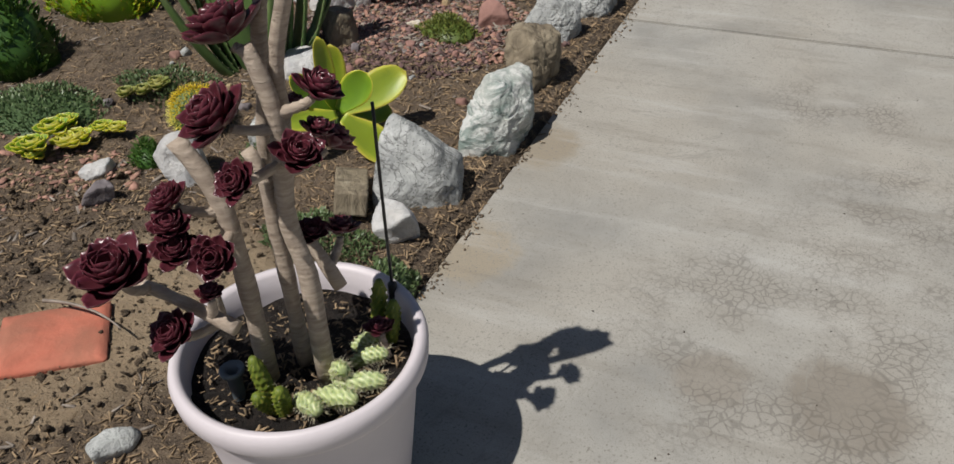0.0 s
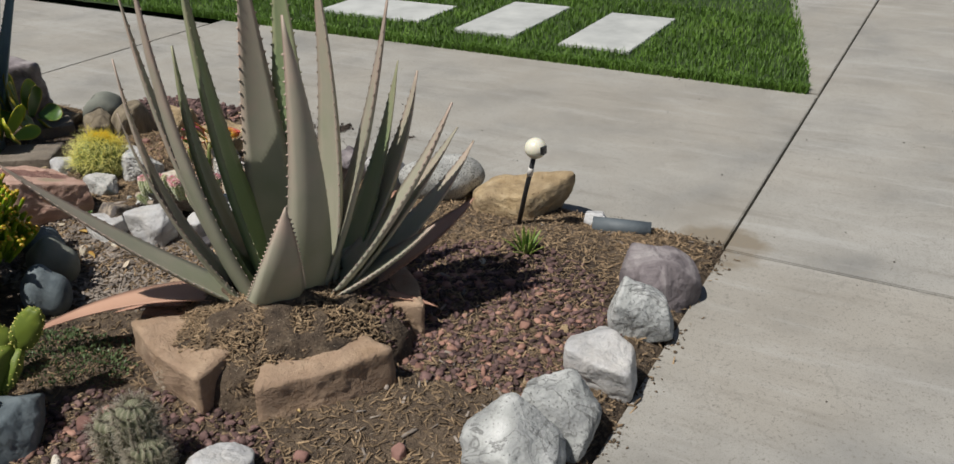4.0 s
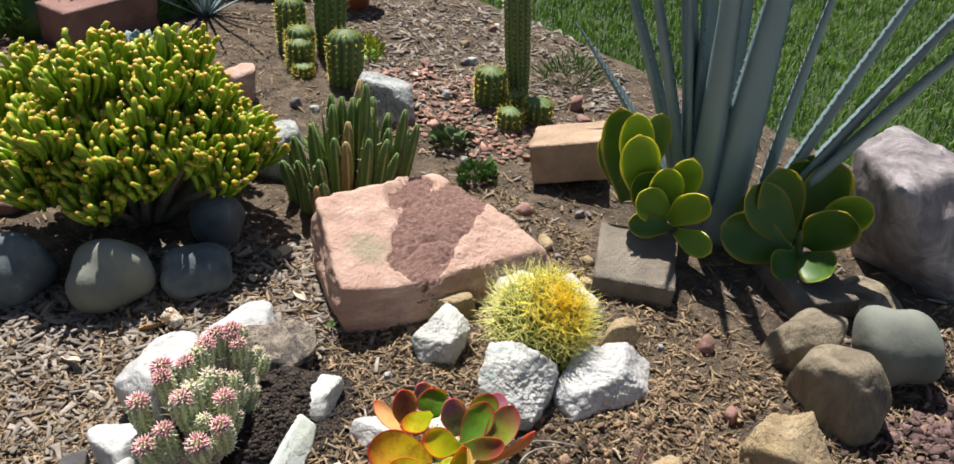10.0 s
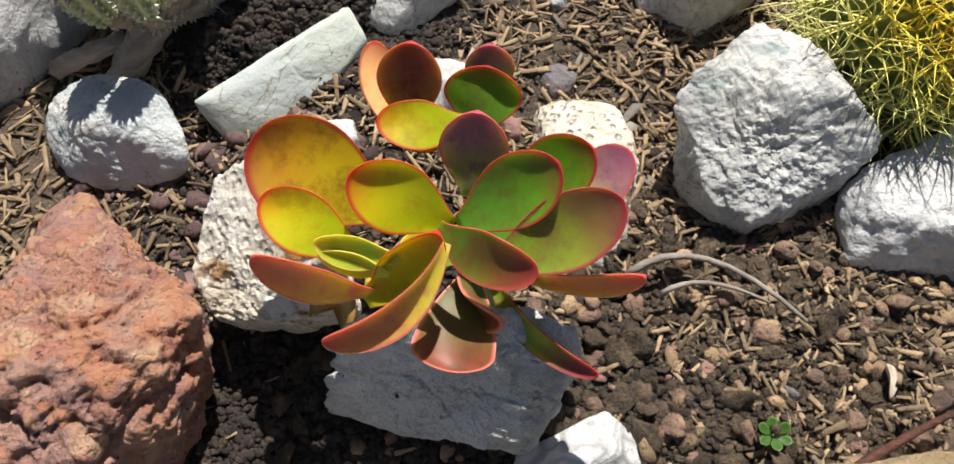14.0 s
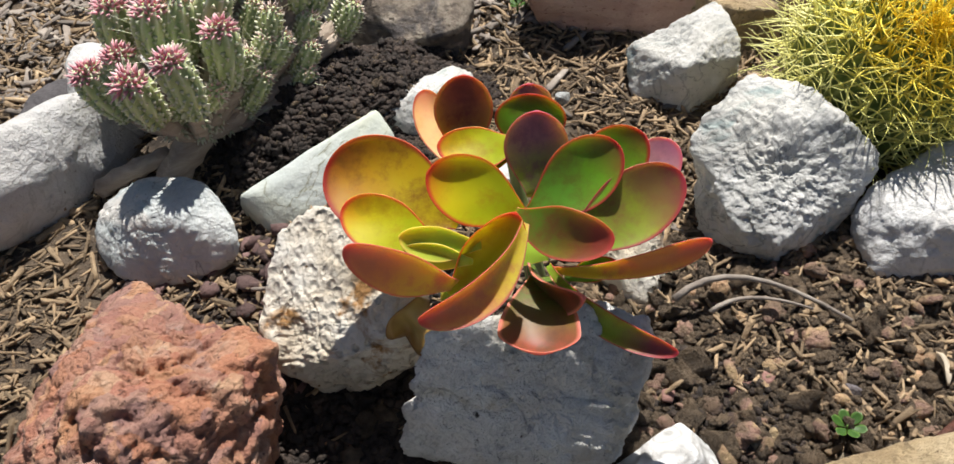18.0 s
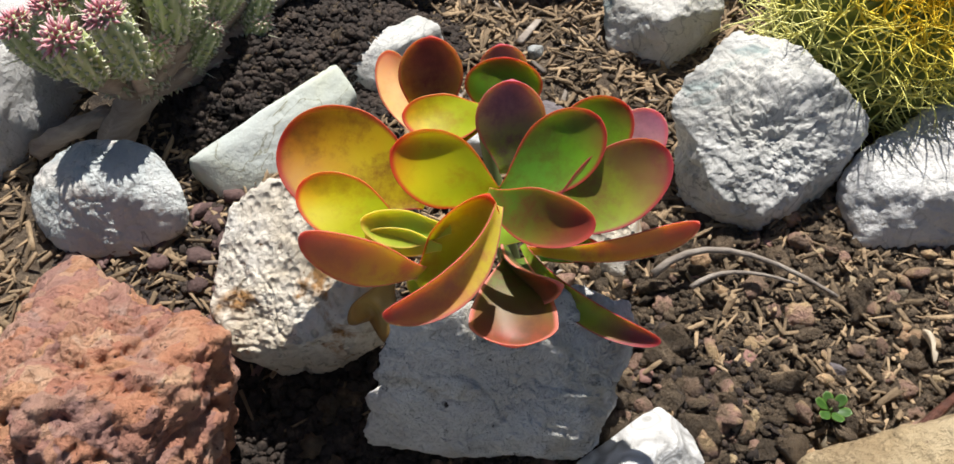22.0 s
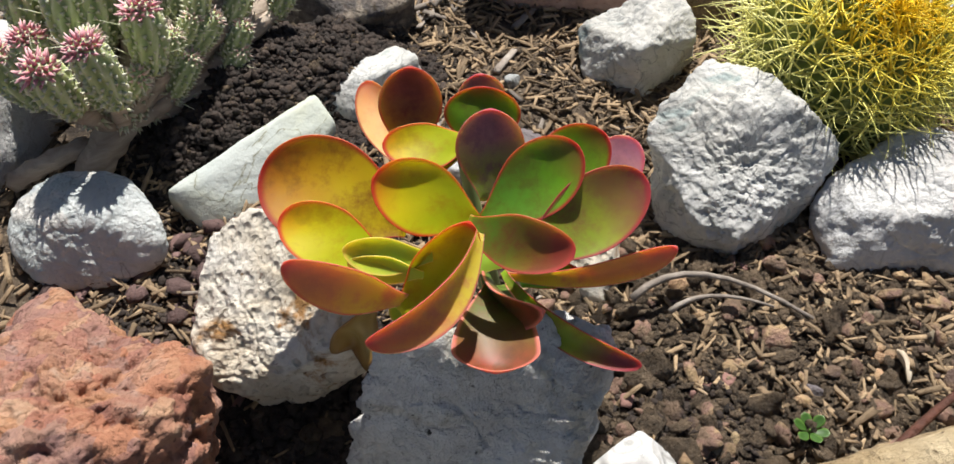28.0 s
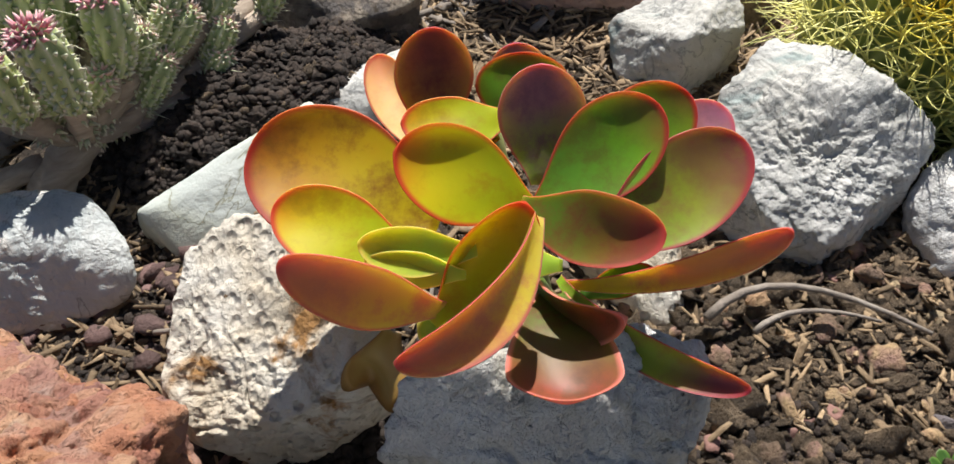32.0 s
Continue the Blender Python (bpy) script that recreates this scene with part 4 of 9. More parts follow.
cut_rock("edge_rock", "grey", "rough grey stone with pale veins bordering the bed",
         [(-0.251, 3.027, 0.148), (-0.193, 3.173, 0.181), (-0.108, 3.206, 0.17), (-0.048, 3.141, 0.124), (-0.129, 3.035, 0.173)],
         [(-0.245, 2.953, 0.105), (-0.045, 3.035, 0.066), (-0.07, 2.981, 0.047), (-0.168, 2.92, 0.055), (-0.198, 3.184, 0.01), (-0.113, 3.217, 0.01), (-0.053, 3.152, 0.01), (-0.241, 2.96, 0.01), (-0.049, 3.038, 0.01), (-0.073, 2.986, 0.01), (-0.167, 2.928, 0.01)],
         22, 104, n=44, fine=0.9, split=1.0, grit=0.3, group="stones along the bed's edge")
cut_rock("edge_rock", "granite", "speckled grey granite stone bordering the bed",
         [(-0.2, 3.349, 0.113), (-0.137, 3.505, 0.154), (-0.08, 3.573, 0.145), (-0.009, 3.53, 0.114), (-0.082, 3.391, 0.146)],
         [(-0.012, 3.394, 0.06), (-0.064, 3.295, 0.037), (-0.134, 3.256, 0.048), (-0.084, 3.584, 0.004), (-0.141, 3.516, 0.004), (-0.013, 3.541, 0.004), (-0.016, 3.397, 0.004), (-0.066, 3.302, 0.004), (-0.133, 3.265, 0.004)],
         18, 105, n=44, fine=0.9, split=1.0, grit=0.3, group="stones along the bed's edge")
cut_rock("edge_rock", "granite", "speckled grey granite stone bordering the bed",
         [(-0.219, 3.716, 0.116), (-0.22, 3.785, 0.149), (-0.106, 3.922, 0.15), (-0.027, 3.878, 0.11), (-0.113, 3.742, 0.15)],
         [(-0.041, 3.773, 0.068), (-0.07, 3.685, 0.039), (-0.175, 3.655, 0.069), (-0.11, 3.933, 0.009), (-0.031, 3.889, 0.009), (-0.224, 3.796, 0.009), (-0.045, 3.774, 0.009), (-0.073, 3.69, 0.009), (-0.173, 3.661, 0.009)],
         20, 106, n=44, fine=0.9, split=1.0, grit=0.3, group="stones along the bed's edge")
cut_rock("edge_rock", "grey", "rough grey stone with pale veins bordering the bed",
         [(-0.226, 4.138, 0.14), (-0.139, 4.245, 0.144), (-0.087, 4.156, 0.082), (-0.16, 4.081, 0.147)],
         [(-0.238, 4.023, 0.075), (-0.102, 4.085, 0.046), (-0.217, 4.013, 0.058), (-0.142, 4.257, 0.011), (-0.229, 4.15, 0.011), (-0.09, 4.168, 0.011), (-0.235, 4.028, 0.011), (-0.104, 4.088, 0.011), (-0.214, 4.019, 0.011)],
         40, 107, n=44, fine=0.9, split=1.0, grit=0.3, group="stones along the bed's edge")
cut_rock("edge_rock", "white", "broken white stone bordering the bed",
         [(-0.208, 4.291, 0.124), (-0.114, 4.395, 0.121), (-0.013, 4.354, 0.069), (-0.083, 4.271, 0.116)],
         [(-0.024, 4.272, 0.035), (-0.094, 4.209, 0.039), (-0.117, 4.407, 0.004), (-0.016, 4.366, 0.004), (-0.211, 4.303, 0.004), (-0.027, 4.274, 0.004), (-0.094, 4.214, 0.004)],
         24, 108, n=44, fine=0.9, split=1.0, grit=0.3, group="stones along the bed's edge")
cut_rock("edge_rock", "granite", "speckled grey granite stone bordering the bed",
         [(-1.729, 5.665, 0.173), (-1.805, 5.701, 0.226), (-1.871, 5.847, 0.217), (-1.844, 5.93, 0.2), (-1.695, 5.803, 0.222)],
         [(-1.734, 5.945, 0.115), (-1.647, 5.878, 0.063), (-1.64, 5.764, 0.081), (-1.678, 5.69, 0.125), (-1.883, 5.847, 0.028), (-1.856, 5.93, 0.028), (-1.817, 5.701, 0.028), (-1.736, 5.939, 0.028), (-1.653, 5.874, 0.028), (-1.646, 5.765, 0.028), (-1.682, 5.694, 0.028)],
         14, 109, n=44, fine=0.9, split=1.0, grit=0.3, group="stones along the bed's edge")
cut_rock("edge_rock", "sand", "tan sandstone block bordering the bed",
         [(-2.452, 5.823, 0.197), (-2.506, 5.874, 0.203), (-2.471, 5.974, 0.137), (-2.364, 5.89, 0.201)],
         [(-2.406, 5.801, 0.132), (-2.414, 5.981, 0.048), (-2.401, 5.898, 0.072), (-2.518, 5.874, 0.016), (-2.483, 5.974, 0.016), (-2.464, 5.823, 0.016), (-2.408, 5.805, 0.016), (-2.415, 5.977, 0.016), (-2.403, 5.898, 0.016)],
         45, 110, n=44, fine=0.9, split=1.0, grit=0.3, group="stones along the bed's edge")
cut_rock("edge_rock", "purple", "purplish grey veined stone bordering the bed",
         [(-1.472, 5.77, 0.134), (-1.534, 5.81, 0.161), (-1.564, 5.96, 0.142), (-1.472, 5.975, 0.095), (-1.451, 5.792, 0.117), (-1.444, 5.871, 0.154)],
         [(-1.389, 5.93, 0.049), (-1.417, 5.871, 0.079), (-1.576, 5.96, 0.02), (-1.546, 5.81, 0.02), (-1.484, 5.975, 0.02), (-1.393, 5.927, 0.02), (-1.42, 5.871, 0.02)],
         40, 111, n=44, fine=0.9, split=1.0, grit=0.3, group="stones along the bed's edge")
cut_rock("edge_rock", "white", "broken white stone bordering the bed",
         [(-1.327, 5.744, 0.188), (-1.345, 5.803, 0.182), (-1.309, 5.926, 0.131), (-1.3, 5.973, 0.107), (-1.264, 5.842, 0.177)],
         [(-1.262, 5.74, 0.111), (-1.25, 5.97, 0.05), (-1.234, 5.746, 0.073), (-1.357, 5.803, 0.02), (-1.339, 5.744, 0.02), (-1.321, 5.926, 0.02), (-1.264, 5.745, 0.02), (-1.252, 5.966, 0.02), (-1.237, 5.75, 0.02)],
         40, 112, n=44, fine=0.9, split=1.0, grit=0.3, group="stones along the bed's edge")
cut_rock("boulder", "purple", "purplish grey veined stone beside the lawn",
         [(-3.333, 5.514, 0.342), (-3.449, 5.574, 0.372), (-3.462, 5.783, 0.35), (-3.411, 5.875, 0.197), (-3.131, 5.722, 0.36)],
         [(-3.334, 5.881, 0.078), (-3.301, 5.739, 0.127), (-3.295, 5.624, 0.192), (-3.474, 5.782, 0.037), (-3.461, 5.573, 0.037), (-3.423, 5.874, 0.037), (-3.335, 5.874, 0.037), (-3.303, 5.737, 0.037), (-3.297, 5.627, 0.037)],
         40, 113, n=36)
rock("stone", "white", -1.492, 5.222, 0.125, 0.100, 0.115, 62, 0.15, 191)


# ---- plant materials: a colour that runs from the middle of a leaf to its rim or tip ----
def leafmat(name, inner, mid, rim, rough=0.45, grain=35.0, sub=0.03, flesh=0.0, noise_amt=0.35):
    m = bpy.data.materials.new(name)
    m.use_nodes = True
    N, L = m.node_tree.nodes, m.node_tree.links
    b = N["Principled BSDF"]
    b.inputs["Roughness"].default_value = rough
    at = N.new("ShaderNodeAttribute")
    at.attribute_name = "rim"
    tc = N.new("ShaderNodeTexCoord")
    nz = N.new("ShaderNodeTexNoise")
    nz.inputs["Scale"].default_value = grain
    nz.inputs["Detail"].default_value = 5
    L.new(tc.outputs["Object"], nz.inputs["Vector"])
    ad = N.new("ShaderNodeMath")
    ad.operation = 'MULTIPLY_ADD'
    ad.inputs[1].default_value = noise_amt
    L.new(nz.outputs["Fac"], ad.inputs[0])
    L.new(at.outputs["Fac"], ad.inputs[2])
    sb = N.new("ShaderNodeMath")
    sb.operation = 'SUBTRACT'
    sb.inputs[1].default_value = noise_amt * 0.5
    L.new(ad.outputs[0], sb.inputs[0])
    r = N.new("ShaderNodeValToRGB")
    e = r.color_ramp.elements
    e.new(0.5)
    for el, (p, c) in zip(e, ((0.15, inner), (0.62, mid), (0.95, rim))):
        el.position, el.color = p, (*c, 1)
    L.new(sb.outputs[0], r.inputs[0])
    col = r.outputs[0]
    oi = N.new("ShaderNodeObjectInfo")
    hs = N.new("ShaderNodeHueSaturation")
    mr = N.new("ShaderNodeMapRange")
    mr.inputs[3].default_value, mr.inputs[4].default_value = 0.85, 1.15
    geo = N.new("ShaderNodeNewGeometry")
    av = N.new("ShaderNodeMath")
    av.operation = 'ADD'
    L.new(geo.outputs["Random Per Island"], av.inputs[0])
    L.new(oi.outputs["Random"], av.inputs[1])
    hf = N.new("ShaderNodeMath")
    hf.operation = 'MULTIPLY'
    hf.inputs[1].default_value = 0.5
    L.new(av.outputs[0], hf.inputs[0])
    L.new(hf.outputs[0], mr.inputs[0])
    L.new(mr.outputs[0], hs.inputs["Value"])
    L.new(col, hs.inputs["Color"])
    L.new(hs.outputs[0], b.inputs["Base Color"])
    bp = N.new("ShaderNodeBump")
    bp.inputs["Strength"].default_value = 0.15
    bp.inputs["Distance"].default_value = 0.004
    L.new(nz.outputs["Fac"], bp.inputs["Height"])
    L.new(bp.outputs[0], b.inputs["Normal"])
    if flesh:
        b.inputs["Subsurface Weight"].default_value = flesh
        b.inputs["Subsurface Radius"].default_value = (1.0, 0.9, 0.35)
        b.inputs["Subsurface Scale"].default_value = 0.012
    elif sub:
        tr = N.new("ShaderNodeBsdfTranslucent")
        L.new(hs.outputs[0], tr.inputs["Color"])
        mx = N.new("ShaderNodeMixShader")
        mx.inputs[0].default_value = min(0.65, sub * 3.6)
        L.new(b.outputs[0], mx.inputs[1])
        L.new(tr.outputs[0], mx.inputs[2])
        L.new(mx.outputs[0], N["Material Output"].inputs["Surface"])
    return m




def flapmat(name, base, mid, tip, rim, dark, glow=0.10, stops=(0.35, 0.72, 0.97)):
    """A waxy leaf: base to tip, a thin coloured rim, darker blotches and fine pores."""
    m = leafmat(name, base, mid, tip, rough=0.46, grain=30.0, sub=0, noise_amt=0.4)
    m.node_tree.nodes["Principled BSDF"].inputs["Specular IOR Level"].default_value = 0.25
    wax = m.node_tree.nodes["Principled BSDF"]
    wax.inputs["Subsurface Weight"].default_value = 0.45 + 2.0 * glow
    wax.inputs["Subsurface Radius"].default_value = (1.0, 0.8, 0.35)
    wax.inputs["Subsurface Scale"].default_value = 0.011
    N, L = m.node_tree.nodes, m.node_tree.links
    first = next(n for n in N if n.type == 'ATTRIBUTE')
    first.attribute_name = "along"
    hs = next(n for n in N if n.type == 'HUE_SAT')
    ramp = next(n for n in N if n.type == 'VALTORGB')
    tc = next(n for n in N if n.type == 'TEX_COORD')
    for el, at_s in zip(ramp.color_ramp.elements, stops):
        el.position = at_s
    at = N.new("ShaderNodeAttribute")
    at.attribute_name = "rim"
    mr = N.new("ShaderNodeMapRange")
    mr.inputs[1].default_value, mr.inputs[2].default_value = 0.86, 0.975
    mr.interpolation_type = 'SMOOTHSTEP'
    L.new(at.outputs["Fac"], mr.inputs[0])
    nz = N.new("ShaderNodeTexNoise")
    nz.inputs["Scale"].default_value = 34
    nz.inputs["Detail"].default_value = 10
    nz.inputs["Roughness"].default_value = 0.72
    L.new(tc.outputs["Object"], nz.inputs["Vector"])
    bl = N.new("ShaderNodeMapRange")
    bl.inputs[1].default_value, bl.inputs[2].default_value = 0.47, 0.62
    bl.inputs[4].default_value = 0.85
    L.new(nz.outputs["Fac"], bl.inputs[0])
    a, c = N.new("ShaderNodeMix"), N.new("ShaderNodeMix")
    for x in (a, c):
        x.data_type = 'RGBA'
    L.new(bl.outputs[0], a.inputs[0])
    L.new(ramp.outputs[0], a.inputs[6])
    a.inputs[7].default_value = (*dark, 1)
    L.new(mr.outputs[0], c.inputs[0])
    L.new(a.outputs[2], c.inputs[6])
    c.inputs[7].default_value = (*rim, 1)
    L.new(c.outputs[2], hs.inputs["Color"])
    return m


M["flap_orange"] = flapmat("flap_orange", rgb(164, 146, 10), rgb(162, 122, 12), rgb(140, 74, 22), rgb(134, 34, 26), rgb(116, 76, 16))
M["flap_yellow"] = flapmat("flap_yellow", rgb(158, 166, 12), rgb(180, 168, 8), rgb(190, 128, 16), rgb(176, 54, 30), rgb(154, 132, 12))
M["flap_green"] = flapmat("flap_green", rgb(92, 140, 40), rgb(100, 144, 26), rgb(122, 100, 40), rgb(148, 40, 40), rgb(94, 104, 32))
M["flap_blush"] = flapmat("flap_blush", rgb(120, 152, 40), rgb(136, 142, 44), rgb(124, 58, 62), rgb(150, 48, 60), rgb(128, 98, 54), glow=0.05, stops=(0.25, 0.6, 0.88))
M["flap_low"] = flapmat("flap_low", rgb(78, 100, 34), rgb(100, 84, 38), rgb(132, 66, 46), rgb(206, 112, 100), rgb(96, 62, 38), glow=0.0, stops=(0.3, 0.6, 0.9))
M["flap_lime"] = flapmat("flap_lime", rgb(150, 178, 60), rgb(178, 194, 52), rgb(192, 194, 62), rgb(208, 186, 78), rgb(160, 174, 50))
M["flap_red"] = flapmat("flap_red", rgb(204, 178, 62), rgb(206, 142, 74), rgb(198, 108, 82), rgb(184, 76, 72), rgb(186, 114, 80), glow=0.08, stops=(0.3, 0.6, 0.92))
M["flap_mixed"] = flapmat("flap_mixed", rgb(96, 126, 36), rgb(124, 96, 36), rgb(140, 60, 46), rgb(178, 64, 62), rgb(126, 66, 44), glow=0.06, stops=(0.25, 0.55, 0.82))
M["flap_purple"] = flapmat("flap_purple", rgb(140, 160, 76), rgb(164, 118, 118), rgb(152, 92, 114), rgb(176, 74, 94), rgb(124, 84, 98), glow=0.06)
M["flap_brown"] = flapmat("flap_brown", rgb(150, 120, 60), rgb(142, 76, 62), rgb(134, 58, 60), rgb(176, 66, 64), rgb(116, 58, 54), glow=0.06)
M["flap_salmon"] = flapmat("flap_salmon", rgb(222, 182, 120), rgb(218, 164, 110), rgb(206, 132, 92), rgb(176, 72, 58), rgb(208, 150, 100))
M["flap_dead"] = leafmat("flap_dead", rgb(176, 148, 84), rgb(160, 122, 60), rgb(136, 98, 52), sub=0)
M["paddle_green"] = leafmat("paddle_green", rgb(104, 138, 32), rgb(124, 152, 36), rgb(186, 174, 62), flesh=0.6)
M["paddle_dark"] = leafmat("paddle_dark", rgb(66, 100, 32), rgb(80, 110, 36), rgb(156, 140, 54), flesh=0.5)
M["paddle_yellow"] = leafmat("paddle_yellow", rgb(134, 152, 44), rgb(172, 176, 60), rgb(186, 172, 78), flesh=0.5)
M["aeonium"] = leafmat("aeonium", rgb(86, 40, 48), rgb(72, 28, 40), rgb(104, 50, 60), rough=0.3)
M["aloe_green"] = leafmat("aloe_green", rgb(120, 142, 98), rgb(136, 152, 112), rgb(164, 160, 132), grain=14, noise_amt=0.6)
M["aloe_deep"] = leafmat("aloe_deep", rgb(78, 106, 60), rgb(96, 122, 70), rgb(134, 142, 100), grain=14, noise_amt=0.6)
M["aloe_grey"] = leafmat("aloe_grey", rgb(142, 150, 124), rgb(168, 164, 146), rgb(186, 166, 152), grain=9, noise_amt=0.9, rough=0.55)
M["aloe_dry"] = leafmat("aloe_dry", rgb(188, 154, 130), rgb(180, 142, 120), rgb(160, 122, 104), grain=9, noise_amt=0.8, rough=0.65, sub=0)
M["aloe_small"] = leafmat("aloe_small", rgb(70, 106, 36), rgb(92, 122, 42), rgb(164, 164, 100))
M["agave_blue"] = leafmat("agave_blue", rgb(138, 156, 160), rgb(128, 148, 152), rgb(106, 124, 128), grain=10, noise_amt=0.5, rough=0.5)
M["finger"] = leafmat("finger", rgb(114, 148, 32), rgb(148, 168, 38), rgb(196, 150, 54), noise_amt=0.35, flesh=0.6)
M["cactus"] = leafmat("cactus", rgb(72, 96, 46), rgb(92, 114, 58), rgb(112, 124, 70), rough=0.6, sub=0)
M["barrelgreen"] = leafmat("barrelgreen", rgb(112, 128, 60), rgb(130, 142, 70), rgb(150, 156, 86), rough=0.6, sub=0)
M["stapelia"] = leafmat("stapelia", rgb(78, 106, 52), rgb(92, 116, 56), rgb(150, 152, 96), rough=0.55, sub=0)
M["stapelia_tan"] = leafmat("stapelia_tan", rgb(158, 130, 84), rgb(160, 138, 88), rgb(190, 176, 128), rough=0.6, sub=0)
M["wart"] = leafmat("wart", rgb(176, 172, 86), rgb(190, 184, 98), rgb(204, 196, 116), rough=0.7, sub=0)
M["opuntia"] = leafmat("opuntia", rgb(88, 104, 34), rgb(108, 122, 40), rgb(142, 130, 50), rough=0.6, grain=18, noise_amt=0.7, sub=0)
M["ghost"] = leafmat("ghost", rgb(136, 152, 100), rgb(178, 188, 138), rgb(208, 210, 176), rough=0.6, grain=90, noise_amt=0.6, flesh=0.4)
M["creamknob"] = leafmat("creamknob", rgb(186, 192, 152), rgb(206, 206, 178), rgb(220, 212, 196), rough=0.6, sub=0)
M["pinkspine"] = leafmat("pinkspine", rgb(212, 128, 144), rgb(220, 158, 166), rgb(228, 192, 190), rough=0.6, sub=0)
M["palepink"] = leafmat("palepink", rgb(216, 174, 164), rgb(224, 196, 184), rgb(228, 210, 200), rough=0.6, sub=0)
M["yellowspine"] = leafmat("yellowspine", rgb(240, 206, 44), rgb(226, 214, 96), rgb(226, 222, 140), rough=0.5, sub=0)
M["palespine"] = leafmat("palespine", rgb(188, 178, 148), rgb(196, 188, 160), rgb(206, 200, 178), rough=0.6, sub=0)
M["greyspine"] = leafmat("greyspine", rgb(150, 142, 124), rgb(164, 156, 138), rgb(184, 178, 164), rough=0.7, sub=0)
M["greycactus"] = leafmat("greycactus", rgb(100, 104, 78), rgb(122, 122, 98), rgb(146, 142, 120), rough=0.7, sub=0)
M["whitespine"] = leafmat("whitespine", rgb(206, 206, 204), rgb(214, 214, 212), rgb(222, 222, 220), rough=0.7, sub=0)
M["paleleaf"] = leafmat("paleleaf", rgb(190, 178, 158), rgb(200, 188, 168), rgb(176, 156, 130), sub=0, rough=0.7)
M["grass"] = mat("grass_blades", [(0.3, rgb(72, 102, 34)), (0.6, rgb(98, 132, 46)), (0.8, rgb(138, 158, 78))], scale=3, bump=0, rough=0.6, vary=0.4, island=True)
N, L = M["grass"].node_tree.nodes, M["grass"].node_tree.links
lit, both = N.new("ShaderNodeBsdfTranslucent"), N.new("ShaderNodeMixShader")
both.inputs[0].default_value = 0.28
L.new(N["Principled BSDF"].inputs["Base Color"].links[0].from_socket, lit.inputs["Color"])
L.new(N["Principled BSDF"].outputs[0], both.inputs[1])
L.new(lit.outputs[0], both.inputs[2])
L.new(both.outputs[0], N["Material Output"].inputs["Surface"])
M["leafgreen"] = leafmat("leafgreen", rgb(58, 92, 34), rgb(72, 106, 42), rgb(96, 124, 56))
M["coverleaf"] = leafmat("coverleaf", rgb(72, 92, 58), rgb(86, 106, 66), rgb(118, 130, 90), sub=0)
M["cushion"] = leafmat("cushion", rgb(86, 102, 44), rgb(110, 120, 56), rgb(150, 144, 78), sub=0)
M["redflower"] = leafmat("redflower", rgb(178, 10, 16), rgb(190, 14, 20), rgb(198, 26, 28), sub=0.05, rough=0.85)
M["bark"] = mat("pale_bark", [(0.3, rgb(146, 130, 116)), (0.6, rgb(182, 166, 150)), (0.8, rgb(204, 189, 174))], scale=25, bump=0.4, fine=120,
                stretch=(1, 1, 5), rough=0.8)
M["greybark"] = mat("grey_bark", [(0.3, rgb(108, 98, 84)), (0.7, rgb(152, 142, 124))], scale=25, bump=0.5, fine=120, rough=0.9)
M["darkbark"] = mat("dark_bark", [(0.3, rgb(64, 52, 44)), (0.7, rgb(96, 80, 68))], scale=25, bump=0.5, fine=120, rough=0.9)
M["potplastic"] = mat("pale_pot", [(0.3, rgb(196, 188, 192)), (0.7, rgb(208, 201, 204))], scale=3, bump=0.06, fine=40, rough=0.5)
M["potwhite"] = mat("white_glaze", [(0.3, rgb(214, 210, 206)), (0.7, rgb(224, 221, 217))], scale=3, bump=0.02, fine=40, rough=0.3)
M["terracotta"] = mat("terracotta", [(0.3, rgb(168, 88, 60)), (0.7, rgb(190, 108, 78))], scale=6, bump=0.1, fine=60, rough=0.75, vary=0.05)
M["redpaver"] = mat("red_paver", [(0.3, rgb(172, 96, 76)), (0.7, rgb(192, 118, 96))], scale=9, bump=0.3, fine=80, rough=0.9,
                    second=rgb(128, 92, 74), second_amt=0.6, second_scale=8)
M["greyplastic"] = mat("grey_plastic", [(0.3, rgb(92, 100, 106)), (0.7, rgb(112, 120, 126))], scale=6, bump=0.02, rough=0.4)
M["black"] = mat("black_plastic", [(0.3, rgb(28, 28, 30)), (0.7, rgb(42, 42, 44))], scale=6, bump=0.02, rough=0.45)
M["lampwhite"] = mat("lamp_globe", [(0.3, rgb(224, 220, 200)), (0.7, rgb(232, 228, 210))], scale=5, bump=0.0, rough=0.3, sub=0.1)
M["pipe"] = mat("grey_pipe", [(0.3, rgb(78, 86, 92)), (0.7, rgb(104, 112, 116))], scale=12, bump=0.15, fine=60, rough=0.6)


# ---- mesh builders ----
def vec(p):
    return np.array(p, float)


def unit(v):
    return v / (np.linalg.norm(v) + 1e-9)


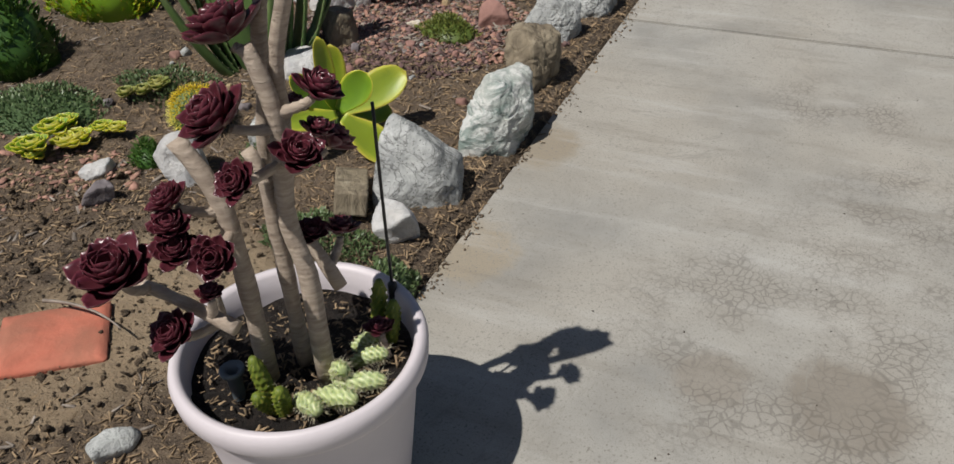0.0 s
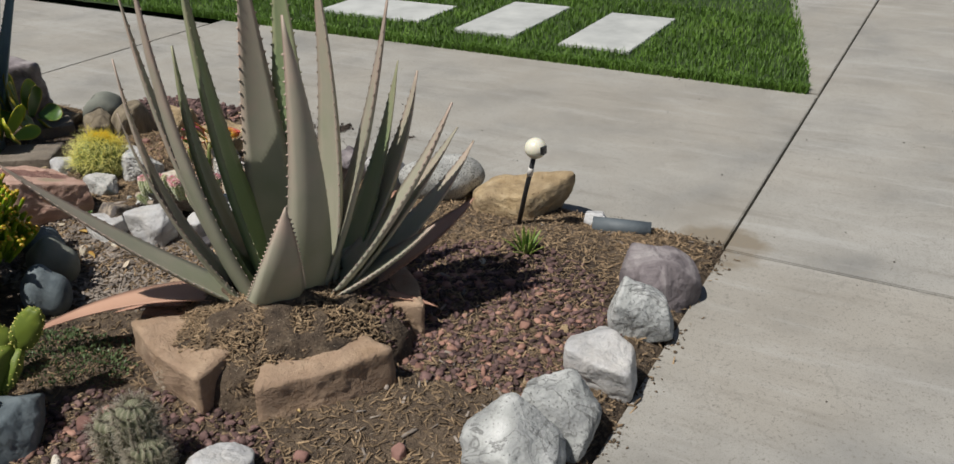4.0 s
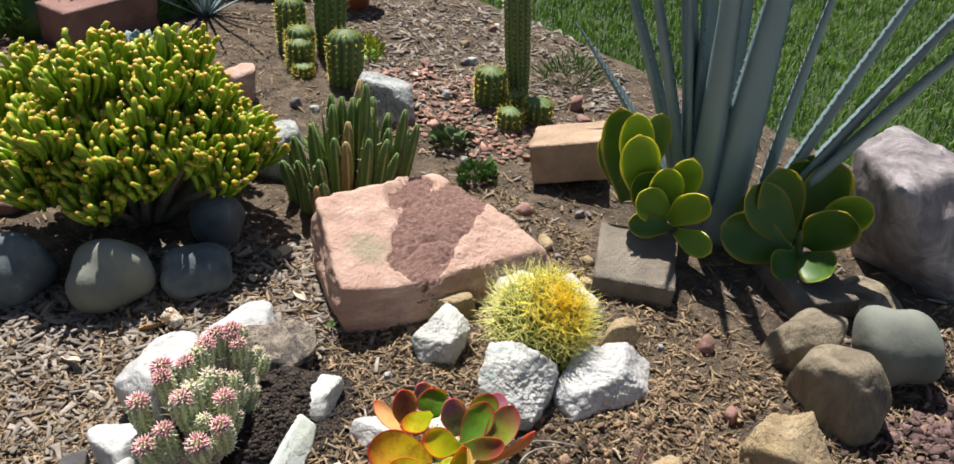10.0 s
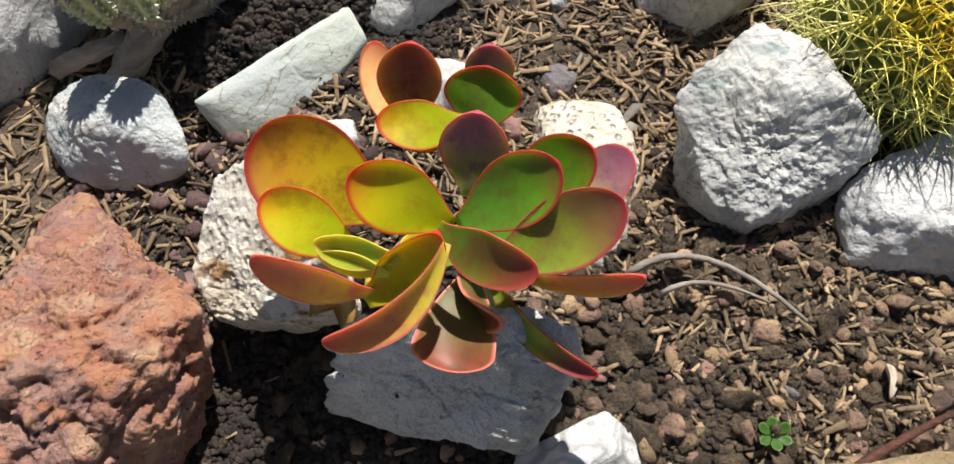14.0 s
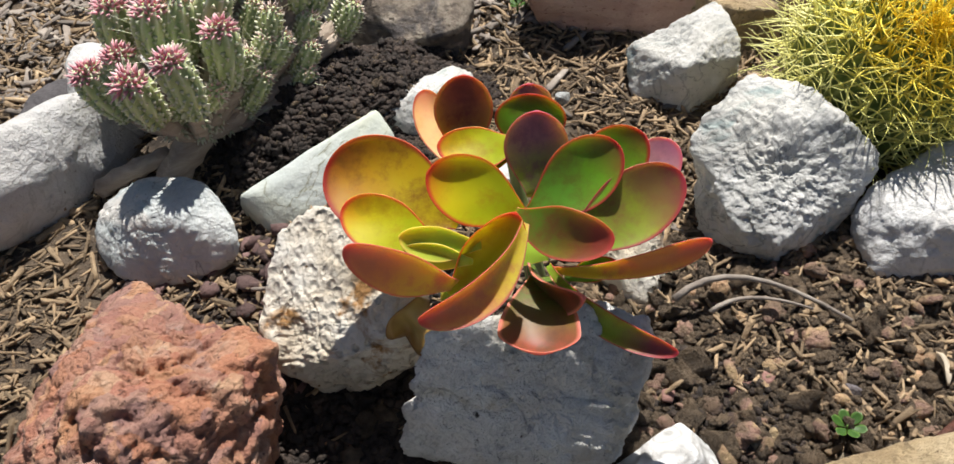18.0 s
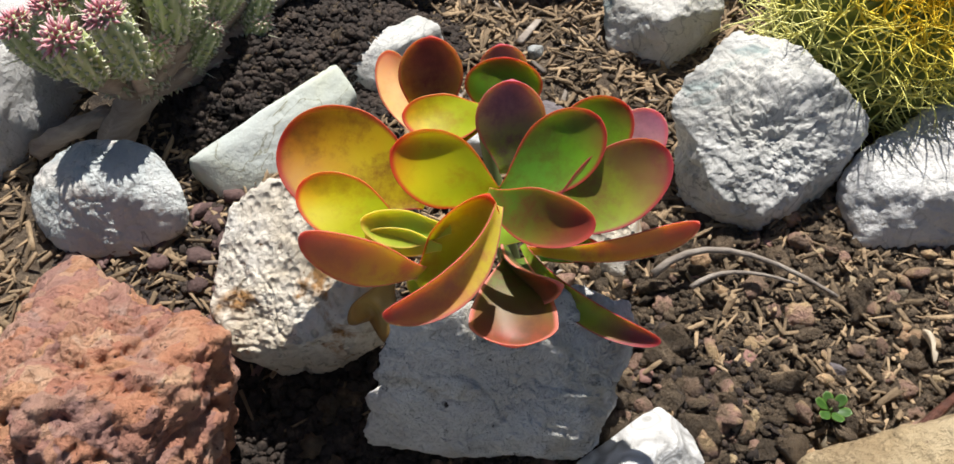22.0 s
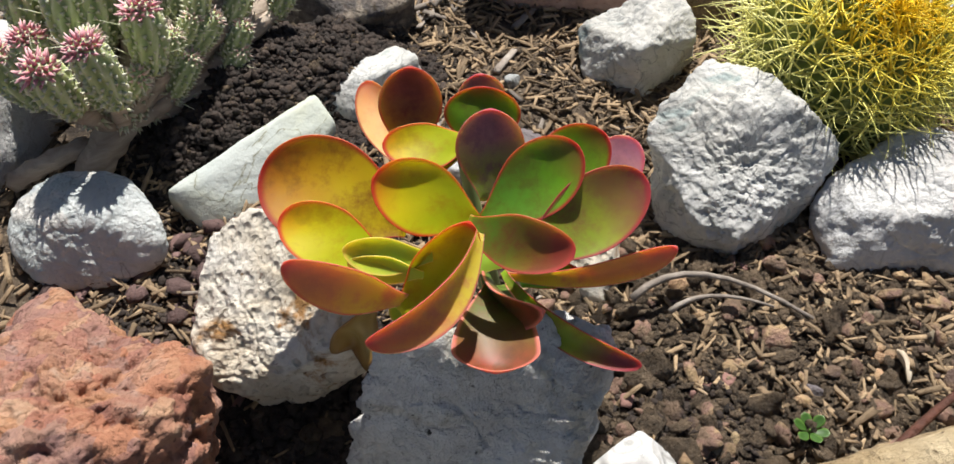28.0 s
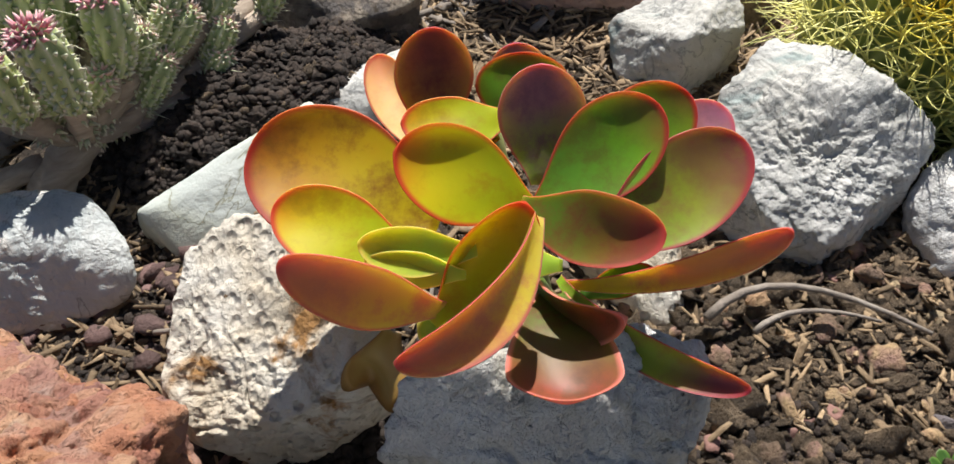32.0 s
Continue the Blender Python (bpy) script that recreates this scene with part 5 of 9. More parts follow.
class Build:
    """Collects vertices, faces and the rim value of each vertex."""

    def __init__(self):
        self.v, self.f, self.r, self.s = [], [], [], []

    def add(self, v, f, r, s=()):
        self.s.extend(s)
        o = len(self.v)
        self.v.extend(tuple(map(float, p)) for p in v)
        self.f.extend(tuple(i + o for i in q) for q in f)
        self.r.extend(float(x) for x in r)

    def mesh(self, name, material, smooth=True):
        me = soup(name, self.v, self.f, material, smooth)
        a = me.attributes.new("rim", 'FLOAT', 'POINT')
        a.data.foreach_set("value", np.array(self.r, np.float32))
        if self.s:
            a = me.attributes.new("along", 'FLOAT', 'POINT')
            a.data.foreach_set("value", np.array(self.s, np.float32))
        return me

    def part(self, name, material, parent, label="", smooth=True):
        ob = new(name, self.mesh(name, material, smooth))
        ob.parent = parent
        return tagged(ob, label) if label else ob

    def thing(self, name, material, label, category, group="", kind="", smooth=True):
        return tagged(new(name, self.mesh(name, material, smooth)), label, category, group, kind)


def grid_faces(nu, nv, wrap=False):
    f = []
    for i in range(nu - 1):
        for j in range(nv if wrap else nv - 1):
            a, b = i * nv + j, i * nv + (j + 1) % nv
            f.append((a, b, b + nv, a + nv))
    return f


def tube(path, radii, seg=8, rim=None, ribs=0, rib=0.0, twist=0.0):
    """A closed tube along points; ribs and rib shape its section."""
    path = [vec(p) for p in path]
    n = len(path)
    v, r = [], []
    side = None
    for k in range(n):
        d = unit(path[min(k + 1, n - 1)] - path[max(k - 1, 0)])
        if side is None:
            side = unit(np.cross(d, (0.3, 0.9, 0.2) if abs(d[1]) < 0.8 else (1, 0, 0)))
        side = unit(side - d * (side @ d))
        other = np.cross(d, side)
        for j in range(seg):
            a = 2 * math.pi * j / seg + twist * k
            q = radii[k] * (1 + rib * math.cos(ribs * a)) if ribs else radii[k]
            v.append(path[k] + q * (math.cos(a) * side + math.sin(a) * other))
            r.append((rim[k] if rim is not None else k / (n - 1)) if not ribs else (0.5 + 0.5 * math.cos(ribs * a)) * 0.9)
    f = grid_faces(n, seg, True)
    f.append(tuple(range(seg))[::-1])
    f.append(tuple((n - 1) * seg + j for j in range(seg)))
    return v, f, r


def bezier(a, b, c, n):
    a, b, c = vec(a), vec(b), vec(c)
    return [(1 - s) ** 2 * a + 2 * s * (1 - s) * b + s * s * c for s in np.linspace(0, 1, n)]


def paddle(base, tip, width, normal, cup=0.12, curl=0.1, thick=0.0045, petiole=0.3, peak=0.58, nu=17, nv=11, wave=0.0, bow=0.0, fine=False):
    """A fleshy rounded leaf from base to tip; normal: the way its face looks. curl bends it, cup hollows it."""
    base, tip = vec(base), vec(tip)
    ax = tip - base
    ln = np.linalg.norm(ax)
    n0 = vec(normal)
    n0 = unit(n0 - unit(ax) * (n0 @ unit(ax)))
    line = bezier(base, base + ax * 0.5 - n0 * curl * ln + np.cross(unit(ax), n0) * bow * ln, tip, nu)
    if fine:
        half = base + ax * 0.5 - n0 * curl * ln + np.cross(unit(ax), n0) * bow * ln
        line = [(1 - s) ** 2 * base + 2 * s * (1 - s) * half + s * s * tip for s in np.sin(np.linspace(0, math.pi / 2, nu))]
    v, r = [], []
    for face in (1, -1):
        for i in range(nu):
            s = math.sin(math.pi / 2 * i / (nu - 1)) if fine else i / (nu - 1)
            w = math.sqrt(max(0.0, 1 - ((s - peak) / (1 - peak)) ** 2)) if s > peak else petiole + (1 - petiole) * math.sin(math.pi / 2 * s / peak) ** 1.4
            w = max(w, 0.02) * width / 2
            d = unit(line[min(i + 1, nu - 1)] - line[max(min(i - 1, nu - 3), 0)])
            n = unit(n0 - d * (n0 @ d))
            side = np.cross(d, n)
            for j in range(nv):
                u = math.sin(math.pi / 2 * (-1 + 2 * j / (nv - 1))) if fine else -1 + 2 * j / (nv - 1)
                t = thick * (1 - 0.75 * u * u) * (1 if 0 < i < nu - 1 else 0.3)
                rise = cup * w * 2 * (u * u - 0.3) + wave * w * math.sin(5 * s + 2.2 * u)
                v.append(line[i] + side * w * u + n * (rise + face * t / 2))
                if fine:
                    q = max(0.0, (s - peak) / (1 - peak))
                    r.append(math.sqrt(q * q + (1 - q * q) * u * u))
                    continue
                r.append(max(abs(u) ** 3, (max(0.0, s - 0.55) / 0.45) ** 3) * 0.95 if face > 0 else max(abs(u) ** 2, s * s) * 0.95)
    f = grid_faces(nu, nv)
    o = nu * nv
    f += [tuple(o + i for i in reversed(q)) for q in f]
    ring = [j for j in range(nv)] + [i * nv + nv - 1 for i in range(1, nu)] + [(nu - 1) * nv + j for j in range(nv - 2, -1, -1)] + [i * nv for i in range(nu - 2, 0, -1)]
    for k in range(len(ring)):
        a, b = ring[k], ring[(k + 1) % len(ring)]
        f.append((b, a, a + o, b + o))
    return v, f, r


def sword(base, bend, tip, width, thick, up, teeth=0, nu=16, hollow=0.35, taper=0.75, tooth=0.006):
    """A tapering aloe or agave leaf: hollowed above, round below, toothed along its rims."""
    line = bezier(base, bend, tip, nu)
    v, r, edges = [], [], ([], [])
    for i in range(nu):
        s = i / (nu - 1)
        d = unit(line[min(i + 1, nu - 1)] - line[max(i - 1, 0)])
        n = vec(up)
        n = unit(n - d * (n @ d))
        side = np.cross(d, n)
        w = width / 2 * max(0.015, (1 - s ** 1.5) ** taper)
        t = thick * max(0.05, 1 - s) ** 0.6
        for u, h in ((-1, 0.12), (-0.6, -hollow * 0.5), (0, -hollow), (0.6, -hollow * 0.5), (1, 0.12), (0.75, -0.75), (0.3, -1.1), (-0.3, -1.1), (-0.75, -0.75)):
            v.append(line[i] + side * w * u + n * t * h)
            r.append(min(1.0, 0.25 + s * 0.6 + (0.2 if abs(u) == 1 else 0)))
        edges[0].append(line[i] - side * w + n * t * 0.12)
        edges[1].append(line[i] + side * w + n * t * 0.12)
    f = grid_faces(nu, 9, True)
    f.append(tuple(range(9))[::-1])
    f.append(tuple((nu - 1) * 9 + j for j in range(9)))
    if teeth:
        for sgn, e in zip((-1, 1), edges):
            for k in range(teeth):
                s = (0.06 + 0.88 * k / teeth) * (nu - 1)
                i = int(s)
                p = e[i] + (e[min(i + 1, nu - 1)] - e[i]) * (s - i)
                d = unit(e[min(i + 1, nu - 1)] - e[max(i - 1, 0)])
                out = unit(p - (line[i] + (line[min(i + 1, nu - 1)] - line[i]) * (s - i)))
                o = len(v)
                nn = np.cross(d, out) * 0.0015
                v += [p - d * 0.004 + nn, p + d * 0.004 + nn, p - nn * 2, p + out * tooth + d * 0.003]
                r += [0.9, 0.9, 0.9, 1.0]
                f += [(o, o + 1, o + 3), (o + 1, o + 2, o + 3), (o + 2, o, o + 3)]
    return v, f, r


def spine(p, d, length, rad, bend=0.0, rnd=random, seg=3, tipr=1.0):
    """A thin tapered spine at p along d."""
    d = unit(vec(d))
    sidev = unit(np.cross(d, (rnd.uniform(-1, 1), rnd.uniform(-1, 1), rnd.uniform(-1, 1))))
    pts = [vec(p) + d * length * s + sidev * bend * length * s * s for s in np.linspace(0, 1, seg)]
    return tube(pts, [rad * (1 - 0.9 * k / (seg - 1)) for k in range(seg)], 3, [tipr * k / (seg - 1) for k in range(seg)])


def blob(radius, squash, seg, rings, bump=0.0, bumps=6.0, ribs=0, rib=0.0):
    """A dome or ball round the origin with ribs or lumps."""
    v, r = [], []
    for i in range(rings + 1):
        ph = -math.pi / 2 + math.pi * i / rings
        for j in range(seg):
            th = 2 * math.pi * j / seg
            q = radius * (1 + (rib * math.cos(ribs * th) * math.cos(ph) if ribs else 0))
            p = vec((math.cos(th) * math.cos(ph), math.sin(th) * math.cos(ph), math.sin(ph)))
            if bump:
                q *= 1 + bump * noise.noise(Vector(p) * bumps)
            v.append(p * q * vec((1, 1, squash)))
            r.append(0.5 + 0.5 * math.cos(ribs * th) if ribs else 0.5)
    return v, grid_faces(rings + 1, seg, True), r


def turned(profile, seg=48):
    """A turned pot from (radius, height) pairs."""
    v = []
    for rr, z in profile:
        for j in range(seg):
            a = 2 * math.pi * j / seg
            v.append((rr * math.cos(a), rr * math.sin(a), z))
    return v, grid_faces(len(profile), seg, True), [0.5] * len(v)


# ---- the red-rimmed paddle succulent ----
FLAP = empty("paddle_succulent", (-1.925, 5.545, soil_z(-1.925, 5.545)), 0,
             "rosette succulent with round red-rimmed yellow, green and purple leaves", "succulent plant")


def flap(base, tip, width, normal, cup, curl, bow, peak, material):
    b = Build()
    nu, nv = 31, 15
    v, f, r = paddle(base, tip, width, normal, cup, curl, thick=0.0042, peak=peak, nu=nu, nv=nv, wave=0.06, bow=bow, fine=True, petiole=0.26)
    b.add(v, f, r, [math.sin(math.pi / 2 * i / (nu - 1)) for _ in range(2) for i in range(nu) for _ in range(nv)])
    b.part("leaf", M[material], FLAP)


flap((0.046, -0.006, 0.188), (0.132, -0.058, 0.214), 0.074, (0.03, 0.60, 0.80), 0.12, 0.04, 0, 0.58, "flap_orange")
flap((0.068, 0.019, 0.188), (0.126, -0.018, 0.209), 0.042, (0.02, 0.56, 0.83), 0.14, 0.05, -0.04, 0.56, "flap_yellow")
flap((0.005, 0.013, 0.194), (0.066, -0.011, 0.231), 0.048, (0.12, 0.64, 0.76), 0.14, 0.05, 0.04, 0.56, "flap_yellow")
flap((0.040, 0.033, 0.198), (0.093, 0.018, 0.206), 0.024, (0.09, 0.79, 0.61), 0.25, 0.1, -0.1, 0.55, "flap_lime")
flap((0.048, 0.040, 0.191), (0.092, 0.023, 0.198), 0.018, (0.09, 0.88, 0.47), 0.2, 0.1, -0.05, 0.5, "flap_lime")
flap((0.067, 0.048, 0.171), (0.014, 0.028, 0.216), 0.038, (0.16, 0.82, 0.55), 0.3, 0.12, 0.12, 0.5, "flap_yellow")
flap((0.010, 0.033, 0.211), (0.093, 0.081, 0.192), 0.027, (0.16, 0.95, 0.25), 0.35, -0.2, -0.22, 0.55, "flap_red")
flap((0.061, 0.044, 0.176), (0.130, 0.030, 0.218), 0.032, (0.04, 0.95, 0.32), 0.15, -0.12, -0.05, 0.5, "flap_red")
flap((0.013, 0.018, 0.206), (-0.045, 0.058, 0.204), 0.036, (0.25, 0.71, 0.66), 0.15, -0.1, 0.13, 0.5, "flap_mixed")
flap((0.001, 0.011, 0.191), (-0.066, -0.001, 0.234), 0.048, (0.20, 0.56, 0.80), 0.15, 0.05, 0.03, 0.6, "flap_green")
flap((-0.017, 0.039, 0.184), (-0.104, 0.022, 0.218), 0.050, (0.27, 0.58, 0.77), 0.15, 0.05, 0.06, 0.58, "flap_blush")
flap((-0.034, -0.011, 0.188), (-0.091, -0.013, 0.226), 0.046, (0.21, 0.50, 0.84), 0.12, 0.05, 0.04, 0.58, "flap_green")
flap((-0.010, -0.011, 0.188), (-0.020, -0.041, 0.242), 0.046, (0.19, 0.66, 0.73), 0.15, 0.05, 0, 0.6, "flap_purple")
flap((-0.023, -0.074, 0.171), (-0.033, -0.102, 0.210), 0.056, (0.14, 0.49, 0.86), 0.12, 0.05, 0, 0.6, "flap_green")
flap((0.028, -0.086, 0.171), (0.017, -0.114, 0.230), 0.046, (0.11, 0.65, 0.75), 0.15, 0.05, 0, 0.6, "flap_brown")
flap((0.034, -0.082, 0.166), (0.045, -0.147, 0.198), 0.029, (0.08, 0.58, 0.81), 0.2, 0.05, -0.1, 0.58, "flap_salmon")
flap((-0.014, -0.074, 0.188), (0.048, -0.079, 0.196), 0.036, (0.09, 0.48, 0.87), 0.12, 0.05, -0.14, 0.52, "flap_yellow")
flap((-0.007, -0.071, 0.178), (0.039, -0.076, 0.182), 0.025, (0.11, 0.54, 0.84), 0.25, 0.05, -0.1, 0.5, "flap_orange")
flap((-0.037, -0.111, 0.161), (-0.038, -0.131, 0.198), 0.037, (0.16, 0.57, 0.80), 0.15, 0.05, 0, 0.6, "flap_purple")
flap((-0.059, 0.017, 0.178), (-0.118, -0.022, 0.206), 0.039, (0.27, 0.54, 0.80), 0.12, 0.05, 0, 0.62, "flap_purple")
flap((-0.016, 0.005, 0.126), (-0.113, 0.064, 0.190), 0.019, (0.40, 0.83, 0.39), 0.3, -0.1, 0.1, 0.76, "flap_red")
flap((-0.001, 0.001, 0.146), (-0.020, 0.075, 0.171), 0.027, (0.31, 0.92, 0.26), 0.3, -0.25, 0.2, 0.6, "flap_low")
flap((-0.005, 0.021, 0.138), (0.018, 0.096, 0.150), 0.056, (0.18, 0.62, 0.76), 0.14, -0.12, 0, 0.86, "flap_low")
flap((-0.016, 0.006, 0.131), (-0.082, 0.102, 0.122), 0.020, (0.36, 0.77, 0.53), 0.3, -0.2, 0.14, 0.6, "flap_blush")
flap((-0.020, 0.012, 0.166), (-0.065, -0.005, 0.188), 0.033, (0.20, 0.53, 0.82), 0.15, 0.05, 0, 0.6, "flap_green")
flap((-0.013, 0.015, 0.151), (0.041, 0.008, 0.171), 0.025, (0.13, 0.51, 0.85), 0.1, 0.05, 0, 0.58, "flap_lime")
flap((-0.036, 0.011, 0.161), (-0.052, 0.007, 0.181), 0.025, (0.20, 0.52, 0.83), 0.1, 0.05, 0, 0.58, "flap_lime")
flap((-0.028, 0.010, 0.116), (-0.061, 0.030, 0.146), 0.019, (0.29, 0.71, 0.64), 0.1, 0.05, 0, 0.58, "flap_green")
flap((0.044, 0.020, 0.116), (0.068, 0.021, 0.146), 0.025, (0.10, 0.74, 0.66), 0.1, 0.05, 0, 0.58, "flap_lime")


b = Build()
b.add(*tube(bezier((-0.02, 0.0, -0.02), (-0.018, -0.012, 0.06), (0.0, 0.0, 0.16), 9), [0.011, 0.0105, 0.010, 0.0095, 0.009, 0.0085, 0.008, 0.007, 0.005], 10))
b.add(*tube(bezier((-0.018, -0.005, 0.05), (-0.025, -0.08, 0.07), (-0.012, -0.10, 0.17), 8), [0.008, 0.0075, 0.007, 0.007, 0.006, 0.006, 0.005, 0.004], 8))
b.part("stem", M["stapelia"], FLAP, "pale green stem")
b = Build()
b.add(*paddle((0.082, 0.012, 0.131), (0.100, 0.018, 0.098), 0.034, (0.2, 0.8, 0.5), 0.5, -0.4, 0.002, wave=0.3))
b.part("withered_leaf", M["flap_dead"], FLAP, "withered tan leaf")

# ---- large grey aloe on a ring of wedge blocks ----
ALOE = empty("aloe_plant", (0, 0, 0), 0, "large grey-green aloe with toothed sword leaves", "aloe plant")
rnd = random.Random(11)


def aloe(base, tip, width, material):
    base, tip = vec(base), vec(tip)
    core = vec((-0.92, 4.82, 0.22))
    root = core + (base - core) * vec((0.75, 0.75, 0.0)) + vec((0, 0, -0.04 + 0.25 * max(0, base[2] - 0.25)))
    out = unit(vec((tip[0] - core[0], tip[1] - core[1], 0)))
    bend = root + (tip - root) * 0.42 + out * rnd.uniform(0.05, 0.12) - vec((0, 0, 0.02)) + vec((0, 0, 0.04)) * (tip[2] < 0.8)
    up = -out * 0.9 + vec((0, 0, 0.5))
    b = Build()
    b.add(*sword(root, bend, tip, min(0.165, width * 1.75 + 0.02), width * 0.28, up, teeth=26, nu=20, taper=0.9))
    b.part("leaf", M[material], ALOE)


aloe((-1.00, 4.73, 0.29), (-1.34, 4.35, 0.69), 0.069, "aloe_grey")
aloe((-1.01, 4.71, 0.31), (-1.11, 4.53, 0.79), 0.049, "aloe_grey")
aloe((-1.02, 4.72, 0.33), (-1.15, 4.58, 0.90), 0.069, "aloe_grey")
aloe((-1.00, 4.75, 0.33), (-1.14, 4.62, 1.06), 0.082, "aloe_grey")
aloe((-0.99, 4.74, 0.33), (-1.07, 4.61, 1.12), 0.134, "aloe_grey")
aloe((-0.97, 4.79, 0.36), (-1.08, 4.70, 0.91), 0.115, "aloe_green")
aloe((-0.95, 4.82, 0.39), (-1.06, 4.74, 1.12), 0.148, "aloe_green")
aloe((-0.96, 4.85, 0.41), (-1.02, 4.90, 1.12), 0.083, "aloe_grey")
aloe((-0.95, 4.86, 0.39), (-0.96, 4.96, 1.14), 0.092, "aloe_green")
aloe((-0.87, 4.83, 0.29), (-0.81, 4.79, 0.99), 0.163, "aloe_grey")
aloe((-0.94, 4.88, 0.36), (-1.02, 4.92, 0.89), 0.057, "aloe_green")
aloe((-0.86, 4.91, 0.33), (-0.85, 4.97, 1.10), 0.118, "aloe_grey")
aloe((-0.87, 4.88, 0.30), (-0.69, 5.05, 1.00), 0.101, "aloe_grey")
aloe((-0.85, 4.93, 0.28), (-0.68, 5.15, 0.78), 0.094, "aloe_grey")
aloe((-0.85, 4.86, 0.25), (-0.54, 5.09, 0.73), 0.111, "aloe_grey")
aloe((-0.82, 4.92, 0.26), (-0.56, 5.15, 0.64), 0.085, "aloe_grey")
aloe((-0.81, 4.94, 0.25), (-0.55, 5.22, 0.58), 0.076, "aloe_grey")
aloe((-0.79, 4.99, 0.20), (-0.58, 5.27, 0.38), 0.070, "aloe_dry")
aloe((-0.88, 4.82, 0.20), (-0.57, 5.03, 0.40), 0.101, "aloe_grey")
aloe((-0.93, 4.73, 0.26), (-0.78, 4.69, 0.55), 0.114, "aloe_grey")
aloe((-0.84, 4.95, 0.25), (-0.74, 5.15, 0.80), 0.069, "aloe_green")
for base, bend, tip, width in (((-1.02, 4.74, 0.22), (-1.22, 4.55, 0.30), (-1.452, 4.350, 0.17), 0.125),
                               ((-0.94, 4.70, 0.20), (-0.80, 4.70, 0.25), (-0.662, 4.757, 0.18), 0.08),
                               ((-1.06, 4.70, 0.20), (-1.2, 4.62, 0.22), (-1.33, 4.55, 0.17), 0.05),
                               ((-0.85, 4.88, 0.18), (-0.7, 4.95, 0.22), (-0.55, 5.0, 0.16), 0.05),
                               ((-0.97, 4.90, 0.24), (-1.08, 5.12, 0.46), (-1.32, 5.37, 0.40), 0.07), ((-0.92, 4.95, 0.22), (-0.88, 5.15, 0.35), (-0.90, 5.405, 0.30), 0.055)):
    b = Build()
    b.add(*sword(base, bend, tip, width, 0.014, (0, 0, 1), teeth=10, hollow=0.8))
    b.part("dry_leaf", M["aloe_dry"], ALOE, "withered pinkish-brown leaf")

# mound of chips under it
b = Build()
v, f, r = blob(0.36, 0.5, 48, 20, 0.16, 5)
b.add([(p[0] - 0.93, p[1] + 4.80, p[2] * 1.1 + 0.07) for p in v], f, r)
v, f, r = blob(0.17, 0.5, 32, 14, 0.22, 5)
b.add([(p[0] * 0.8 - 0.985, p[1] + 4.60, p[2] * 1.25 + 0.115) for p in v], f, r)
b.thing("soil_mound", M["soil"], "heap of brown soil and chips held by wedge blocks", "soil mound", kind="structure")


def wedge(x, y, z, turn, wide, narrow, deep, high, lift=0.0):
    """A tumbled wedge-shaped concrete block."""
    top = [(sx * (wide if sy < 0 else narrow) / 2, sy * deep / 2, high) for sx in (-1, 1) for sy in (-1, 1)] + [(0, -deep * 0.6, high)]
    v, f, mid = cut_mesh(top, [(p[0] * 1.02, p[1] * 1.02, 0) for p in top], 34, int(abs(x * 90 + y * 31)), rough=0.55, split=0.3, fine=0.9, n=30)
    ob = new("wedge_block", soup("wedge_block", (v + mid).tolist(), f, M["block_tan"], True))
    ob.matrix_world = pose(x, y, z + lift, 0, 0, turn)
    return tagged(ob, "rough tan wedge-shaped garden block round the aloe", "garden block", "blocks ringing the aloe")


for a, wide in ((-108, 0.37), (-34, 0.36), (48, 0.30), (118, 0.30), (200, 0.28)):
    ang = radians(a)
    wedge(-0.93 + 0.255 * math.cos(ang), 4.80 + 0.255 * math.sin(ang), soil_z(-0.93 + 0.255 * math.cos(ang), 4.8 + 0.255 * math.sin(ang)) - 0.02,
          a + 90, wide, wide * 0.5, 0.21, 0.118)

# ---- blue agave beside the lawn ----
BLUE = empty("blue_agave", (0, 0, 0), 0, "tall blue-grey agave with long upright leaves", "agave plant")


def blue(x, y, z, width):
    core = vec((-3.1, 5.33, 0.07))
    tip = core + (vec((x, y, z)) - core) * 1.35
    out = unit(vec((tip[0] - core[0], tip[1] - core[1], 0)))
    root = core + out * 0.07
    bend = root + (tip - root) * 0.5 - out * 0.03
    b = Build()
    b.add(*sword(root, bend, tip, min(0.105, width * 0.95), 0.028, -out + vec((0, 0, 0.4)), teeth=30, nu=20, hollow=0.6, tooth=0.004))
    b.part("leaf", M["agave_blue"], BLUE)


blue(-2.96, 5.02, 0.68, 0.072)
blue(-2.93, 5.07, 0.81, 0.081)
blue(-3.00, 5.11, 0.92, 0.120)
blue(-3.07, 5.13, 0.94, 0.094)
blue(-2.96, 5.27, 0.89, 0.139)
blue(-3.05, 5.35, 0.79, 0.118)
blue(-3.14, 5.42, 0.75, 0.080)
blue(-3.19, 5.57, 0.77, 0.077)
blue(-3.21, 5.68, 0.79, 0.068)
blue(-3.19, 5.73, 0.74, 0.074)
blue(-3.08, 5.05, 0.87, 0.085)
blue(-3.15, 5.19, 0.95, 0.108)
blue(-3.08, 4.93, 0.37, 0.036)
blue(-3.15, 5.08, 0.37, 0.036)


